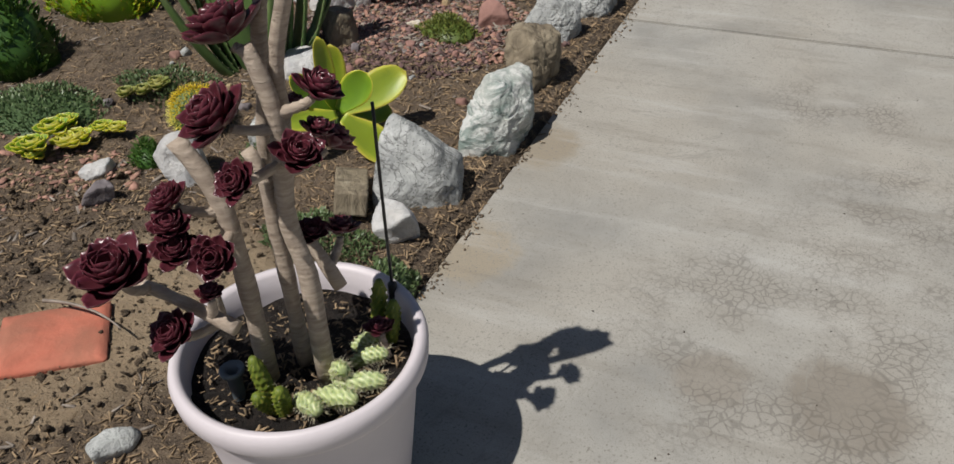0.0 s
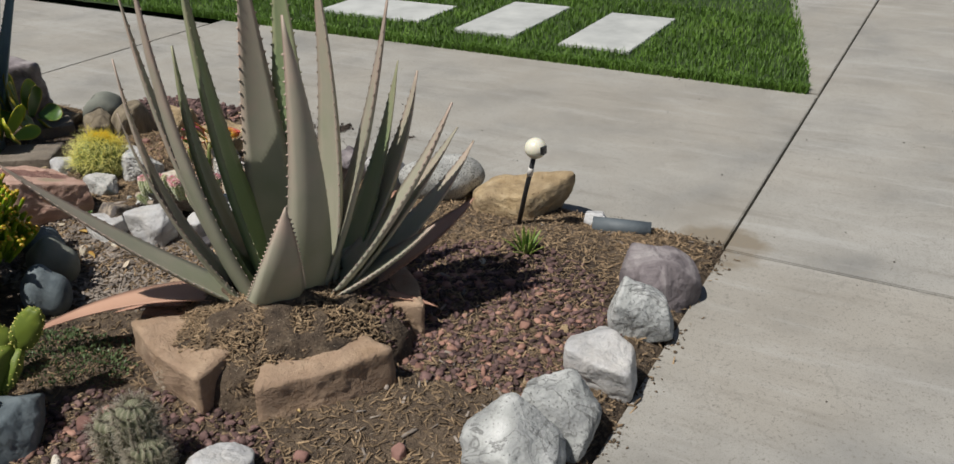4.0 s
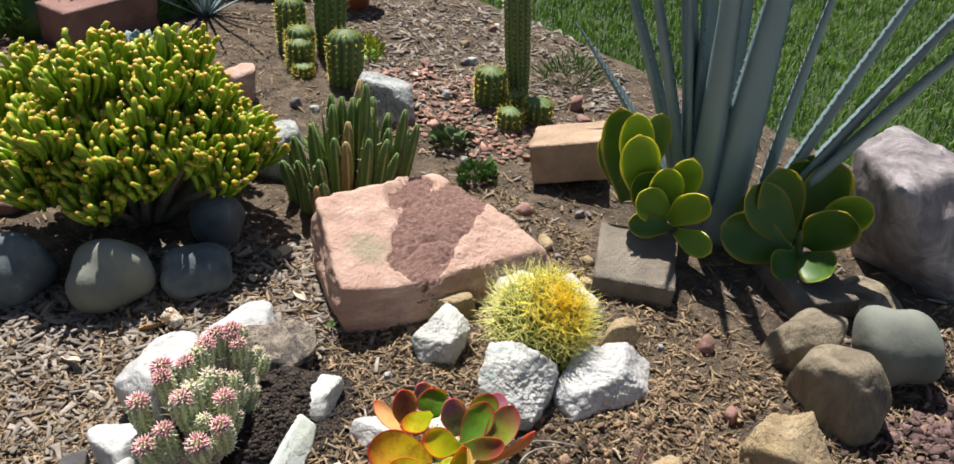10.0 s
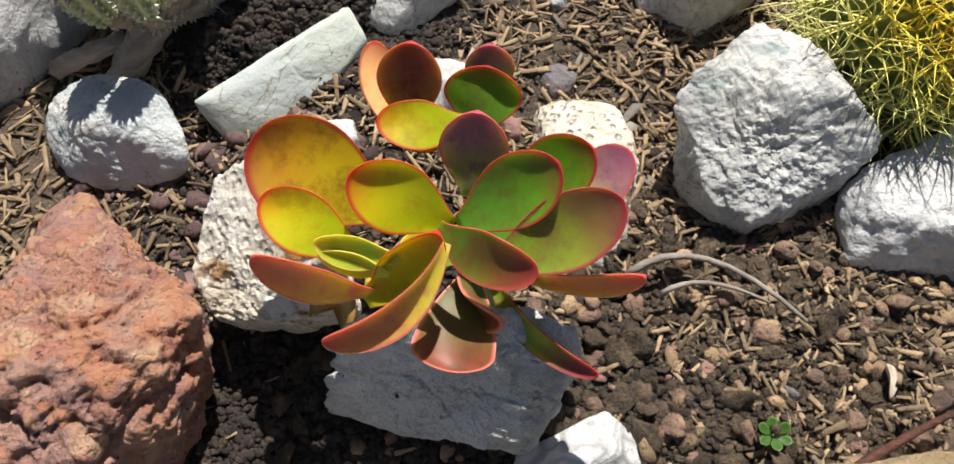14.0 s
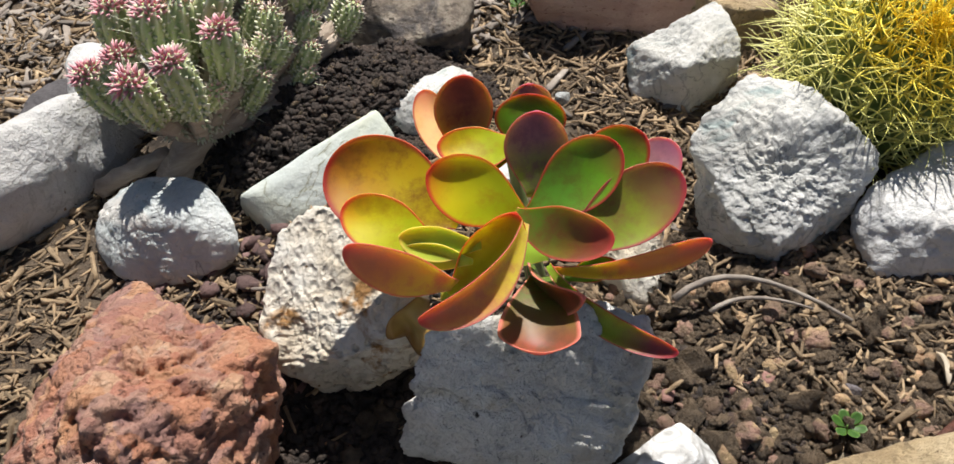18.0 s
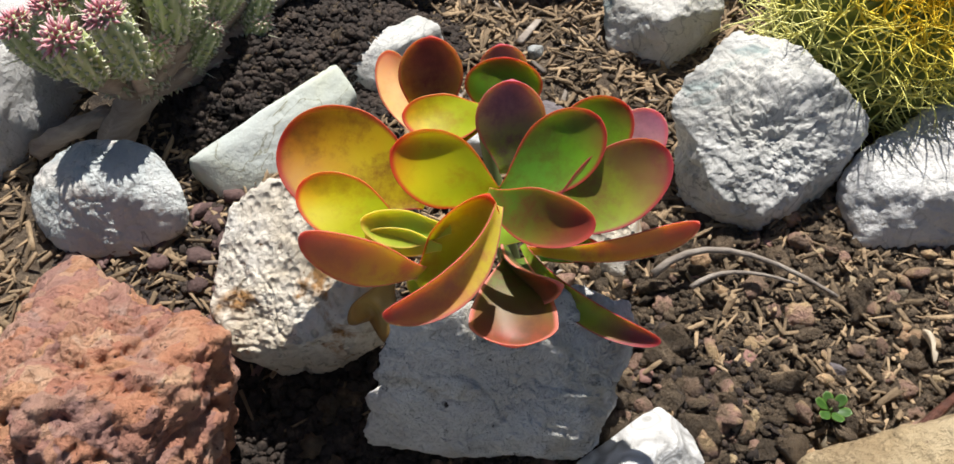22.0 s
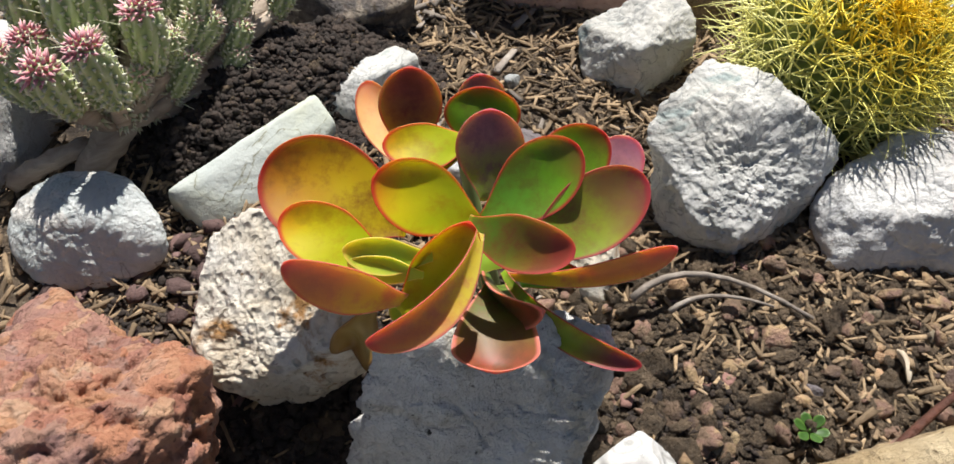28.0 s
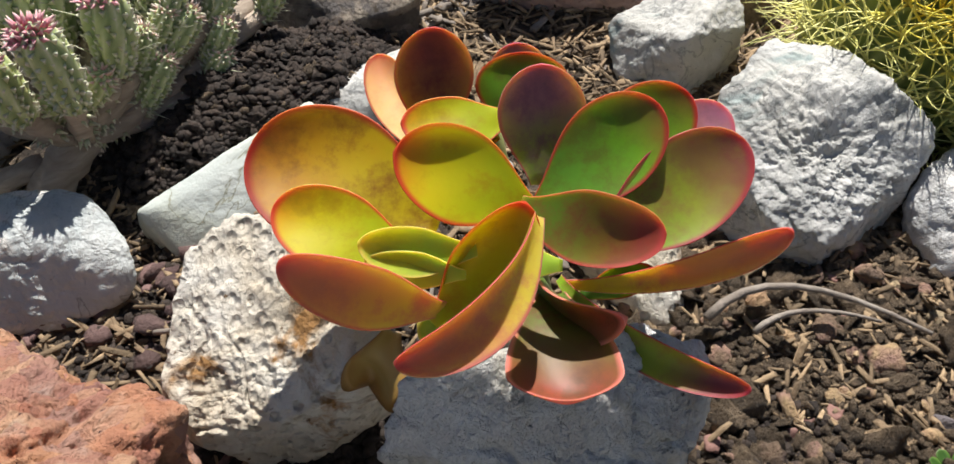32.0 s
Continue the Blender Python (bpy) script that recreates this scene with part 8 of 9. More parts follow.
GOLD = empty("gold_cactus", (-0.95, 1.59, soil_z(-0.95, 1.59) - 0.01), 0, "round cactus with golden-orange crown spines", "cactus")
b = Build()
v, f, r = blob(0.075, 1.0, 60, 18, ribs=15, rib=0.12)
b.add([(p[0], p[1], p[2] + 0.065) for p in v], f, r)
b.part("body", M["cactus"], GOLD)
b = Build()
rr = random.Random(6)
for k in range(240):
    z = 1 - 1.2 * (k + 0.5) / 240
    a = k * 2.39996
    n = vec((math.sqrt(1 - z * z) * math.cos(a), math.sqrt(1 - z * z) * math.sin(a), z))
    for _ in range(5):
        v, f, r = spine(n * 0.08 + vec((0, 0, 0.065)), unit(n + vec((rr.gauss(0, 0.6), rr.gauss(0, 0.6), rr.gauss(0, 0.6)))), 0.024, 0.001, 0.2, rr)
        b.add(v, f, [x * 0.3 + (0 if z > 0.4 else 0.5) for x in r])
b.part("spine_coat", M["yellowspine"], GOLD)

# ---- warty prickly pear clump ----
PEAR = empty("prickly_pear", (-1.39, 3.95, soil_z(-1.39, 3.95)), 0, "clump of lumpy yellow-green prickly pear pads", "cactus")
rr = random.Random(17)
pads = []
for k in range(64):
    if k < 30 or not pads:
        a, q = rr.uniform(0, 6.283), rr.uniform(0.03, 0.24)
        root, d = vec((q * math.cos(a), q * math.sin(a), -0.01)), unit(vec((math.cos(a) * 0.5 * q / 0.2, math.sin(a) * 0.5 * q / 0.2, 1)))
    else:
        src = rr.choice(pads)
        root = src[0] + src[1] * src[2] * 0.92
        if root[2] > 0.2:
            root = src[0] + src[1] * src[2] * 0.5
        d = unit(src[1] * 0.7 + vec((rr.gauss(0, 0.45), rr.gauss(0, 0.45), rr.uniform(0, 0.6))))
    ln, w = rr.uniform(0.085, 0.13), rr.uniform(0.07, 0.11)
    pads.append((root, d, ln))
    sx = unit(np.cross(d, (rr.uniform(-1, 1), rr.uniform(-1, 1), 0.2)))
    sy = np.cross(d, sx)
    b = Build()
    v, f, r = blob(0.5, 1.0, 26, 16, 0.12, 3.0)
    b.add([root + d * (p[2] + 0.5) * ln + sx * p[0] * w + sy * p[1] * w * 0.5 for p in v], f, [0.3 + 0.4 * rr.random() * (p[2] > 0.2) for p in v])
    pad = b.part("pad", M["opuntia"], PEAR)
    dots = Build()
    for j in range(90):
        z = 1 - 2 * (j + 0.5) / 90
        a = j * 2.39996
        n = vec((math.sqrt(1 - z * z) * math.cos(a), math.sqrt(1 - z * z) * math.sin(a), z))
        c = root + d * (n[2] * 0.5 + 0.5) * ln + sx * n[0] * 0.5 * w + sy * n[1] * 0.17 * w
        o = unit(sx * n[0] + sy * n[1] * 2 + d * n[2] * 0.6)
        dots.add(*spine(c - o * 0.002, o, 0.0065, 0.0044, 0, rr, 2))
    dots.part("wart_coat", M["wart"], pad, "pale yellow warts")

# ---- white bowl pot ----
BOWL = empty("bowl_pot", (-0.57, 3.50, soil_z(-0.57, 3.50) - 0.004), 0, "white glazed footed bowl pot on a saucer", "pot")
b = Build()
b.add(*turned([(0.0, 0.0), (0.09, 0.0), (0.098, 0.004), (0.10, 0.016), (0.094, 0.017), (0.07, 0.014), (0.0, 0.014)], 48))
b.part("saucer", M["potwhite"], BOWL)
b = Build()
b.add(*turned([(0.0, 0.016), (0.068, 0.016), (0.075, 0.022), (0.092, 0.05), (0.118, 0.095), (0.138, 0.15), (0.147, 0.188), (0.152, 0.196), (0.152, 0.202), (0.144, 0.203),
               (0.138, 0.19), (0.13, 0.15)], 64))
b.part("bowl", M["potwhite"], BOWL)
bm = bmesh.new()
bmesh.ops.create_circle(bm, cap_ends=True, segments=40, radius=0.137)
bmesh.ops.subdivide_edges(bm, edges=bm.edges, cuts=2, use_grid_fill=True)
for v in bm.verts:
    v.co.z = 0.168 + 0.01 * noise.noise(v.co * 22)
part("soil", bm, M["soil"], BOWL, "dry brown potting soil")
for k, (dx, dy, r) in enumerate(((-0.06, 0.02, 0.075), (-0.02, -0.035, 0.07), (0.04, 0.04, 0.075), (0.075, -0.01, 0.06), (-0.075, -0.04, 0.06), (0.0, 0.07, 0.06))):
    ob = spiky("bowl_succulent", "small green haworthia-like rosette growing in the white bowl", -0.57 + dx, 3.50 + dy, r * 1.3, 15, "aloe_small", 0.021, 60 + k, 0, wide=0.8)
    ob.matrix_world = pose(-0.57 + dx, 3.50 + dy, soil_z(-0.57, 3.50) + 0.163)

# ---- terracotta trays ----
for x, y, turn, lx, ly in ((-1.90, 3.97, -20, 0.36, 0.25),):
    TRAY = empty("terracotta_tray", (x, y, soil_z(x, y) - 0.01), turn, "rectangular terracotta tray of soil", "planter")
    bm = bmesh.new()
    bmesh.ops.create_cube(bm, size=1)
    for v in bm.verts:
        k = 1.0 if v.co.z > 0 else 0.9
        v.co = Vector((v.co.x * lx * k, v.co.y * ly * k, (v.co.z + 0.5) * 0.085))
    top = [f for f in bm.faces if f.normal.z > 0.9]
    r = bmesh.ops.inset_region(bm, faces=top, thickness=0.012)
    bmesh.ops.translate(bm, verts=list({v for f in top for v in f.verts}), vec=(0, 0, -0.022))
    bmesh.ops.bevel(bm, geom=[e for e in bm.edges if e.calc_face_angle(0) > 0.5], offset=0.003, segments=2, affect='EDGES')
    part("tray_body", bm, M["terracotta"], TRAY)
    bm = bmesh.new()
    bmesh.ops.create_grid(bm, x_segments=16, y_segments=10, size=0.5)
    for v in bm.verts:
        v.co = Vector((v.co.x * (lx - 0.03), v.co.y * (ly - 0.03), 0.07 + 0.006 * noise.noise(v.co * 14)))
    part("soil", bm, M["soil"], TRAY)
FAR = empty("terracotta_pot", (-3.26, 3.55, soil_z(-3.26, 3.55) - 0.01), 0, "round terracotta pot at the back of the bed", "pot")
b = Build()
b.add(*turned([(0.0, 0.0), (0.07, 0.0), (0.095, 0.15), (0.105, 0.15), (0.108, 0.18), (0.098, 0.18), (0.09, 0.14), (0.0, 0.14)], 40))
b.part("pot_body", M["terracotta"], FAR)


# ---- bricks, paver, pipe, lamp ----
def brick(x, y, lx, ly, lz, turn, label, material="block_tan", tilt=(0, 0), lift=0.0, name="garden_brick", category="brick"):
    top = [(sx * lx / 2, sy * ly / 2, lz) for sx in (-1, 1) for sy in (-1, 1)]
    v, f, mid = cut_mesh(top, [(p[0], p[1], 0) for p in top], 60, int(abs(x * 70 + y * 37)), rough=0.22, split=0.2, fine=1.2, n=30)
    ob = tagged(new(name, soup(name, (v + mid).tolist(), f, M[material], True)), label, category)
    ob.matrix_world = pose(x, y, soil_z(x, y) - 0.012 + lift, tilt[0], tilt[1], turn)


brick(-2.97, 4.93, 0.20, 0.20, 0.11, 35, "tan concrete garden brick tilted on the soil", tilt=(14, -10), lift=0.02)
brick(-2.745, 5.315, 0.235, 0.185, 0.055, 34, "flat grey-tan concrete paving brick by the agave", "block_grey")
brick(-3.02, 5.62, 0.2, 0.16, 0.06, 60, "flat grey-tan concrete brick under the paddle plant", "block_grey")
brick(-0.315, 1.43, 0.09, 0.19, 0.07, 30, "worn grey-brown clay brick leaning on a stone", "brown", tilt=(-10, 12), lift=0.02)
brick(-0.66, 0.68, 0.24, 0.20, 0.03, 40, "red clay paver half buried in the mulch", "redpaver", tilt=(3, 4), name="clay_paver", category="paver")
brick(-2.38, 3.32, 0.35, 0.16, 0.14, 10, "reddish brick at the back of the bed", "redstone")
PIPE = empty("drain_pipe", (0, 0, 0), 0, "short grey plastic drain pipe lying at the corner", "pipe")
b = Build()
b.add(*tube([(-0.44, 5.875, 0.055), (-0.34, 5.91, 0.05), (-0.245, 5.94, 0.045)], [0.03, 0.03, 0.03], 24, [0, 0.5, 1]))
b.part("pipe_body", M["pipe"], PIPE)
LAMP = empty("solar_lamp", (-0.685, 5.76, soil_z(-0.685, 5.76)), 0, "small white globe garden lamp on a black stake", "garden lamp")
b = Build()
v, f, r = blob(0.037, 0.97, 40, 24)
b.add([(p[0] + 0.088, p[1] - 0.035, p[2] + 0.312) for p in v], f, r)
b.part("globe", M["lampwhite"], LAMP, "cream white globe")
b = Build()
b.add(*tube([(0, 0, -0.05), (0.04, -0.016, 0.12), (0.083, -0.033, 0.285)], [0.0085, 0.0085, 0.0085], 12))
b.part("stake", M["black"], LAMP)
b = Build()
b.add(*tube([(0.062, -0.0245, 0.205), (0.07, -0.0275, 0.235), (0.0705, -0.028, 0.237)], [0.0105, 0.0105, 0.009], 12))
b.part("sleeve", M["potwhite"], LAMP, "pale sleeve on the stake")
bm = bmesh.new()
bmesh.ops.create_cube(bm, size=1)
for v in bm.verts:
    v.co = Vector((0.088 + 0.034 + v.co.x * 0.012, -0.035 - 0.010 + v.co.y * 0.026, 0.314 + v.co.z * 0.026))
part("solar_cell", bm, M["black"], LAMP, "square dark solar cell")


# ---- loose cover: chips, gravel, clods, grass ----
def fast(name, v, f, material, smooth=False):
    """A mesh from arrays: v (n, 3), f (m, k)."""
    me = bpy.data.meshes.new(name)
    me.vertices.add(len(v))
    me.vertices.foreach_set("co", np.ascontiguousarray(v, np.float32).ravel())
    k = f.shape[1]
    me.loops.add(f.size)
    me.loops.foreach_set("vertex_index", f.astype(np.int32).ravel())
    me.polygons.add(len(f))
    me.polygons.foreach_set("loop_start", np.arange(0, f.size, k, dtype=np.int32))
    me.materials.append(material)
    me.update(calc_edges=True)
    if smooth:
        me.polygons.foreach_set("use_smooth", [True] * len(f))
    return me


CHIP_V = np.array([(-.5, -.5, 0), (.5, -.35, 0), (.5, .3, 0), (-.5, .5, 0), (-.45, -.4, 1), (.42, -.25, 1), (.4, .25, 1), (-.42, .35, 1)])
CHIP_F = np.array([(0, 3, 2, 1), (4, 5, 6, 7), (0, 1, 5, 4), (1, 2, 6, 5), (2, 3, 7, 6), (3, 0, 4, 7)])
g = (1 + 5 ** 0.5) / 2
ICO_V = np.array([(-1, g, 0), (1, g, 0), (-1, -g, 0), (1, -g, 0), (0, -1, g), (0, 1, g), (0, -1, -g), (0, 1, -g), (g, 0, -1), (g, 0, 1), (-g, 0, -1), (-g, 0, 1)]) / 1.9
ICO_F = np.array([(0, 11, 5), (0, 5, 1), (0, 1, 7), (0, 7, 10), (0, 10, 11), (1, 5, 9), (5, 11, 4), (11, 10, 2), (10, 7, 6), (7, 1, 8), (3, 9, 4), (3, 4, 2), (3, 2, 6),
                  (3, 6, 8), (3, 8, 9), (4, 9, 5), (2, 4, 11), (6, 2, 10), (8, 6, 7), (9, 8, 1)])


def halved(v, f):
    """Each triangle of a ball split into four."""
    v, made, out = [tuple(p) for p in v], {}, []
    size = float(np.linalg.norm(v[0]))

    def between(a, b):
        key = (min(a, b), max(a, b))
        if key not in made:
            m = vec(v[a]) + vec(v[b])
            v.append(tuple(m / np.linalg.norm(m) * size))
            made[key] = len(v) - 1
        return made[key]

    for a, b, c in f.tolist():
        ab, bc, ca = between(a, b), between(b, c), between(c, a)
        out += [(a, ab, ca), (b, bc, ab), (c, ca, bc), (ab, bc, ca)]
    return np.array(v), np.array(out)


LUMP_V, LUMP_F = halved(ICO_V, ICO_F)
rng = np.random.default_rng(7)


def mound_z(x, y):
    """The height of the heap round the large aloe."""
    q = ((x + 0.93) ** 2 + (y - 4.80) ** 2) / 0.36 ** 2
    lip = ((x + 0.985) / 0.136) ** 2 + ((y - 4.60) / 0.17) ** 2
    return max(0.07 + 0.19 * math.sqrt(1 - q) if q < 0.95 else 0.0, 0.115 + 0.105 * math.sqrt(1 - lip) if lip < 0.9 else 0.0)


def heap_z(x, y):
    """Potting soil heaped between the spurge and the slate, above the bed."""
    a, q = ((x + 1.815) * -0.887 + (y - 5.178) * -0.462) / 0.155, ((x + 1.815) * 0.462 - (y - 5.178) * 0.887) / 0.078
    k = max(0.0, 1 - a * a - q * q + 0.25 * noise.noise((x * 22, y * 22, 3.0)))
    return 0.050 * k ** 0.7 + (0.007 * noise.noise((x * 45, y * 45, 5)) + 0.004 * noise.noise((x * 130, y * 130, 7))) * min(1, k * 3)


def spill_z(x, y):
    """The maroon gravel that has slid onto the walkway."""
    q = ((x + 2.76) / 0.46) ** 2 + ((y - 6.13) / 0.34) ** 2
    return 0.05 * (1 - q) if q < 1 else 0.0


def floor_z(x, y):
    if x > -0.01 or y > 6.03:
        return 0.001 + spill_z(x, y)
    return max(soil_z(x, y) + (heap_z(x, y) if -2.0 < x < -1.6 and 5.0 < y < 5.35 else 0.0) if min(-x, 6.03 - y) > 0.05 else 0.004, mound_z(x, y), spill_z(x, y))


def scatter(name, label, spots, size, flat, material, stone, lay=0.35, smooth=False, sink=0.3, category="ground litter", jag=0.30, lumpy=False):
    """Many loose pieces in one mesh. spots: (n, 2) places; size: (low, high) metres; flat: width and height to length."""
    n = len(spots)
    base_v, base_f = (LUMP_V, LUMP_F) if lumpy else (ICO_V, ICO_F) if stone else (CHIP_V, CHIP_F)
    k = len(base_v)
    ln = rng.uniform(*size, n) * rng.uniform(0.6, 1.0, n)
    sc = np.stack([ln, ln * flat[0] * rng.uniform(0.6, 1.4, n), ln * flat[1] * rng.uniform(0.6, 1.4, n)], 1)
    v = base_v[None] * (1 + rng.uniform(-jag, jag, (n, k, 3)) * (1 if stone else 0.6)) * sc[:, None]
    if stone:
        v = v * 0.5
    az, tx, ty = rng.uniform(0, 6.283, n), rng.normal(0, lay, n), rng.normal(0, lay, n)
    ca, sa = np.cos(az)[:, None], np.sin(az)[:, None]
    v[..., 2] += np.tan(np.clip(tx, -1, 1))[:, None] * v[..., 0] * 0.6 + np.tan(np.clip(ty, -1, 1))[:, None] * v[..., 1] * 0.6
    x = v[..., 0] * ca - v[..., 1] * sa
    y = v[..., 0] * sa + v[..., 1] * ca
    z0 = np.array([floor_z(px, py) for px, py in spots])
    low = v[..., 2].min(1)
    z = v[..., 2] - (low * (1 - sink))[:, None] + z0[:, None] if stone else v[..., 2] + z0[:, None] + rng.uniform(-0.001, 0.005, n)[:, None]
    pts = np.stack([x + spots[:, :1], y + spots[:, 1:], z], -1).reshape(-1, 3)
    faces = (base_f[None] + (np.arange(n) * k)[:, None, None]).reshape(-1, base_f.shape[1])
    return tagged(new(name, fast(name, pts, faces, material, smooth)), label, category, kind="stuff")


def field(n, x0, x1, y0, y1):
    return np.stack([rng.uniform(x0, x1, n), rng.uniform(y0, y1, n)], 1)


def disc(n, x, y, rx, ry, power=0.5):
    a, q = rng.uniform(0, 6.283, n), rng.random(n) ** power
    return np.stack([x + rx * q * np.cos(a), y + ry * q * np.sin(a)], 1)


def ragged(n, x, y, rx, ry):
    """A heap with an uneven outline."""
    p = disc(n, x, y, rx * 1.25, ry * 1.25, 0.55)
    q = np.hypot((p[:, 0] - x) / rx, (p[:, 1] - y) / ry)
    a = np.arctan2(p[:, 1] - y, p[:, 0] - x)
    lim = np.array([0.95 + 0.42 * noise.noise((math.cos(t) * 1.6, math.sin(t) * 1.6, 7.0)) + 0.2 * noise.noise((math.cos(t) * 5, math.sin(t) * 5, 2.0)) for t in a])
    return p[q < lim * (0.8 + 0.2 * rng.random(n))]


def patchy(p, scale, low, seed=0.0):
    """Keeps the places where a slow noise is over low."""
    keep = np.array([noise.noise((a * scale, b * scale, seed)) > low for a, b in p])
    return p[keep]


def thin(p, x, y, rx, ry, keep):
    """Leaves only a share of the places inside an uneven ellipse."""
    q = np.hypot((p[:, 0] - x) / rx, (p[:, 1] - y) / ry) + np.array([0.35 * noise.noise((a * 14, b * 14, 4.0)) for a, b in p])
    return p[(q > 1) | (rng.random(len(p)) < keep)]


def bare(p):
    p = thin(p, -0.50, 0.93, 0.36, 0.28, 0.12)
    p = thin(p, -0.62, 0.62, 0.26, 0.2, 0.25)
    p = thin(p, -1.80, 5.17, 0.17, 0.13, 0.02)
    p = thin(p, -1.85, 5.66, 0.27, 0.16, 0.06)
    return thin(p, -2.13, 5.61, 0.17, 0.15, 0.62)


scatter("bark_mulch", "brown shredded bark mulch over the bed", bare(np.concatenate([
    field(15000, -2.75, -1.35, 4.75, 5.95), field(15000, -3.7, -0.03, 3.4, 6.0), field(14000, -2.2, -0.03, 0.2, 3.6), field(6000, -1.2, -0.03, 3.0, 6.0), field(7000, -1.75, -0.2, 4.9, 6.0), field(26000, -1.5, -0.03, 0.3, 6.0), field(5000, -3.5, -0.1, 5.86, 6.04), np.stack([rng.normal(-0.06, 0.04, 3000), rng.uniform(0.3, 6, 3000)], 1), disc(5600, -0.93, 4.8, 0.34, 0.34), disc(1300, -0.985, 4.60, 0.13, 0.16),
    disc(2600, -2.15, 5.35, 0.35, 0.35), disc(2600, -2.22, 5.58, 0.28, 0.2), ragged(260, -2.7, 6.14, 0.4, 0.28), disc(1500, -0.55, 3.25, 0.35, 0.25)])), (0.007, 0.036), (0.17, 0.08), M["chips"], False, lay=0.5)
scatter("grey_mulch", "weathered grey wood chips and dry leaves", bare(np.concatenate([
    disc(2600, -1.75, 4.85, 0.5, 0.28), disc(1600, -3.3, 4.2, 0.45, 0.6), patchy(field(5200, -3.7, -0.1, 0.3, 5.95), 1.7, 0.05), disc(1500, -0.75, 2.65, 0.5, 0.35)])),
    (0.016, 0.052), (0.26, 0.08), M["greychips"], False)
M["dirt"] = mat("spilt_dirt", [(0.3, rgb(92, 78, 62)), (0.6, rgb(122, 105, 85)), (0.8, rgb(146, 128, 106))], scale=40, bump=0.8, fine=160, dist=0.006)


def film(name, label, x, y, rx, ry, high, seed):
    """A thin uneven skin of dirt with a ragged outline, lying on the concrete."""
    v, f = [], []
    n, m = 72, 12
    for i in range(n):
        t = 2 * math.pi * i / n
        edge = 1 + 0.25 * noise.noise((math.cos(t) * 1.3, math.sin(t) * 1.3, seed)) + 0.07 * noise.noise((math.cos(t) * 6, math.sin(t) * 6, seed + 4)) + 0.05 * rng.random()
        for j in range(m):
            q = j / (m - 1)
            px, py = x + rx * edge * q * math.cos(t), y + ry * edge * q * math.sin(t)
            v.append((px, py, -0.001 + (high * (1 - q * q) + 0.25 * high * noise.noise((px * 30, py * 30, seed))) * (1 - q ** 4) + 0.003 * (1 - q ** 6)))
    for i in range(n):
        for j in range(m - 1):
            a, b2 = i * m + j, ((i + 1) % n) * m + j
            f.append((a, a + 1, b2 + 1, b2))
    return tagged(new(name, soup(name, v, f, M["dirt"], True)), label, "dirt", kind="structure")


film("dirt_heap", "brown dirt under the spilt gravel on the walkway", -2.66, 6.14, 0.46, 0.25, 0.035, 1.0)
scatter("maroon_gravel", "maroon crushed stone spilling onto the walkway", np.concatenate([
    ragged(3900, -2.84, 6.21, 0.35, 0.27), ragged(500, -2.60, 6.14, 0.36, 0.22), disc(260, 0.05, 4.37, 0.09, 0.10), disc(2200, -0.5, 5.2, 0.4, 0.4), disc(2400, -0.85, 4.05, 0.45, 0.4), disc(1500, -0.75, 3.2, 0.4, 0.4),
    disc(1900, -0.72, 2.45, 0.42, 0.34), disc(900, -1.1, 3.7, 0.4, 0.35), disc(110, -0.175, 2.68, 0.07, 0.05), disc(130, -1.72, 5.42, 0.16, 0.12)]),
    (0.010, 0.036), (0.7, 0.42), M["maroon"], True, jag=0.4)
scatter("pink_gravel", "pinkish broken stone chips", np.concatenate([
    disc(1000, -0.62, 2.62, 0.45, 0.32), disc(500, -0.85, 3.95, 0.45, 0.35), disc(600, -2.95, 4.45, 0.25, 0.35), disc(360, -0.45, 5.1, 0.35, 0.3), disc(250, -1.3, 1.2, 0.4, 0.2), disc(250, -1.9, 3.5, 0.4, 0.3), ragged(130, -2.7, 6.14, 0.4, 0.28),
    disc(240, -1.0, 3.5, 0.3, 0.2)]), (0.014, 0.044), (0.72, 0.28), M["pinkgravel"], True, jag=0.4)
scatter("soil_clods", "crumbly brown soil clods and pebbles", np.concatenate([
    disc(12000, -2.13, 5.61, 0.24, 0.20), field(9000, -3.6, -0.1, 0.3, 5.95), disc(1500, -2.0, 5.2, 0.3, 0.2), field(3500, -3.4, -0.1, 5.9, 6.04), disc(1500, -0.7, 0.9, 0.6, 0.5)]),
    (0.003, 0.014), (0.8, 0.6), M["clods"], True, jag=0.42)
scatter("large_clods", "lumps of dry brown soil", np.concatenate([disc(280, -2.15, 5.60, 0.24, 0.18), disc(120, -1.9, 5.66, 0.2, 0.12), disc(420, -0.7, 0.9, 0.6, 0.5)]),
        (0.009, 0.030), (0.75, 0.60), M["clods"], True, sink=0.5, jag=0.42, lumpy=True, lay=0.6)
M["mixedpebble"] = mat("mixed_pebbles", [(0.30, rgb(96, 78, 70)), (0.40, rgb(128, 106, 86)), (0.48, rgb(150, 118, 104)), (0.56, rgb(172, 146, 110)), (0.66, rgb(196, 160, 126))], scale=22, detail=3, bump=0.8,
                       fine=300, vary=0.3, island=True)
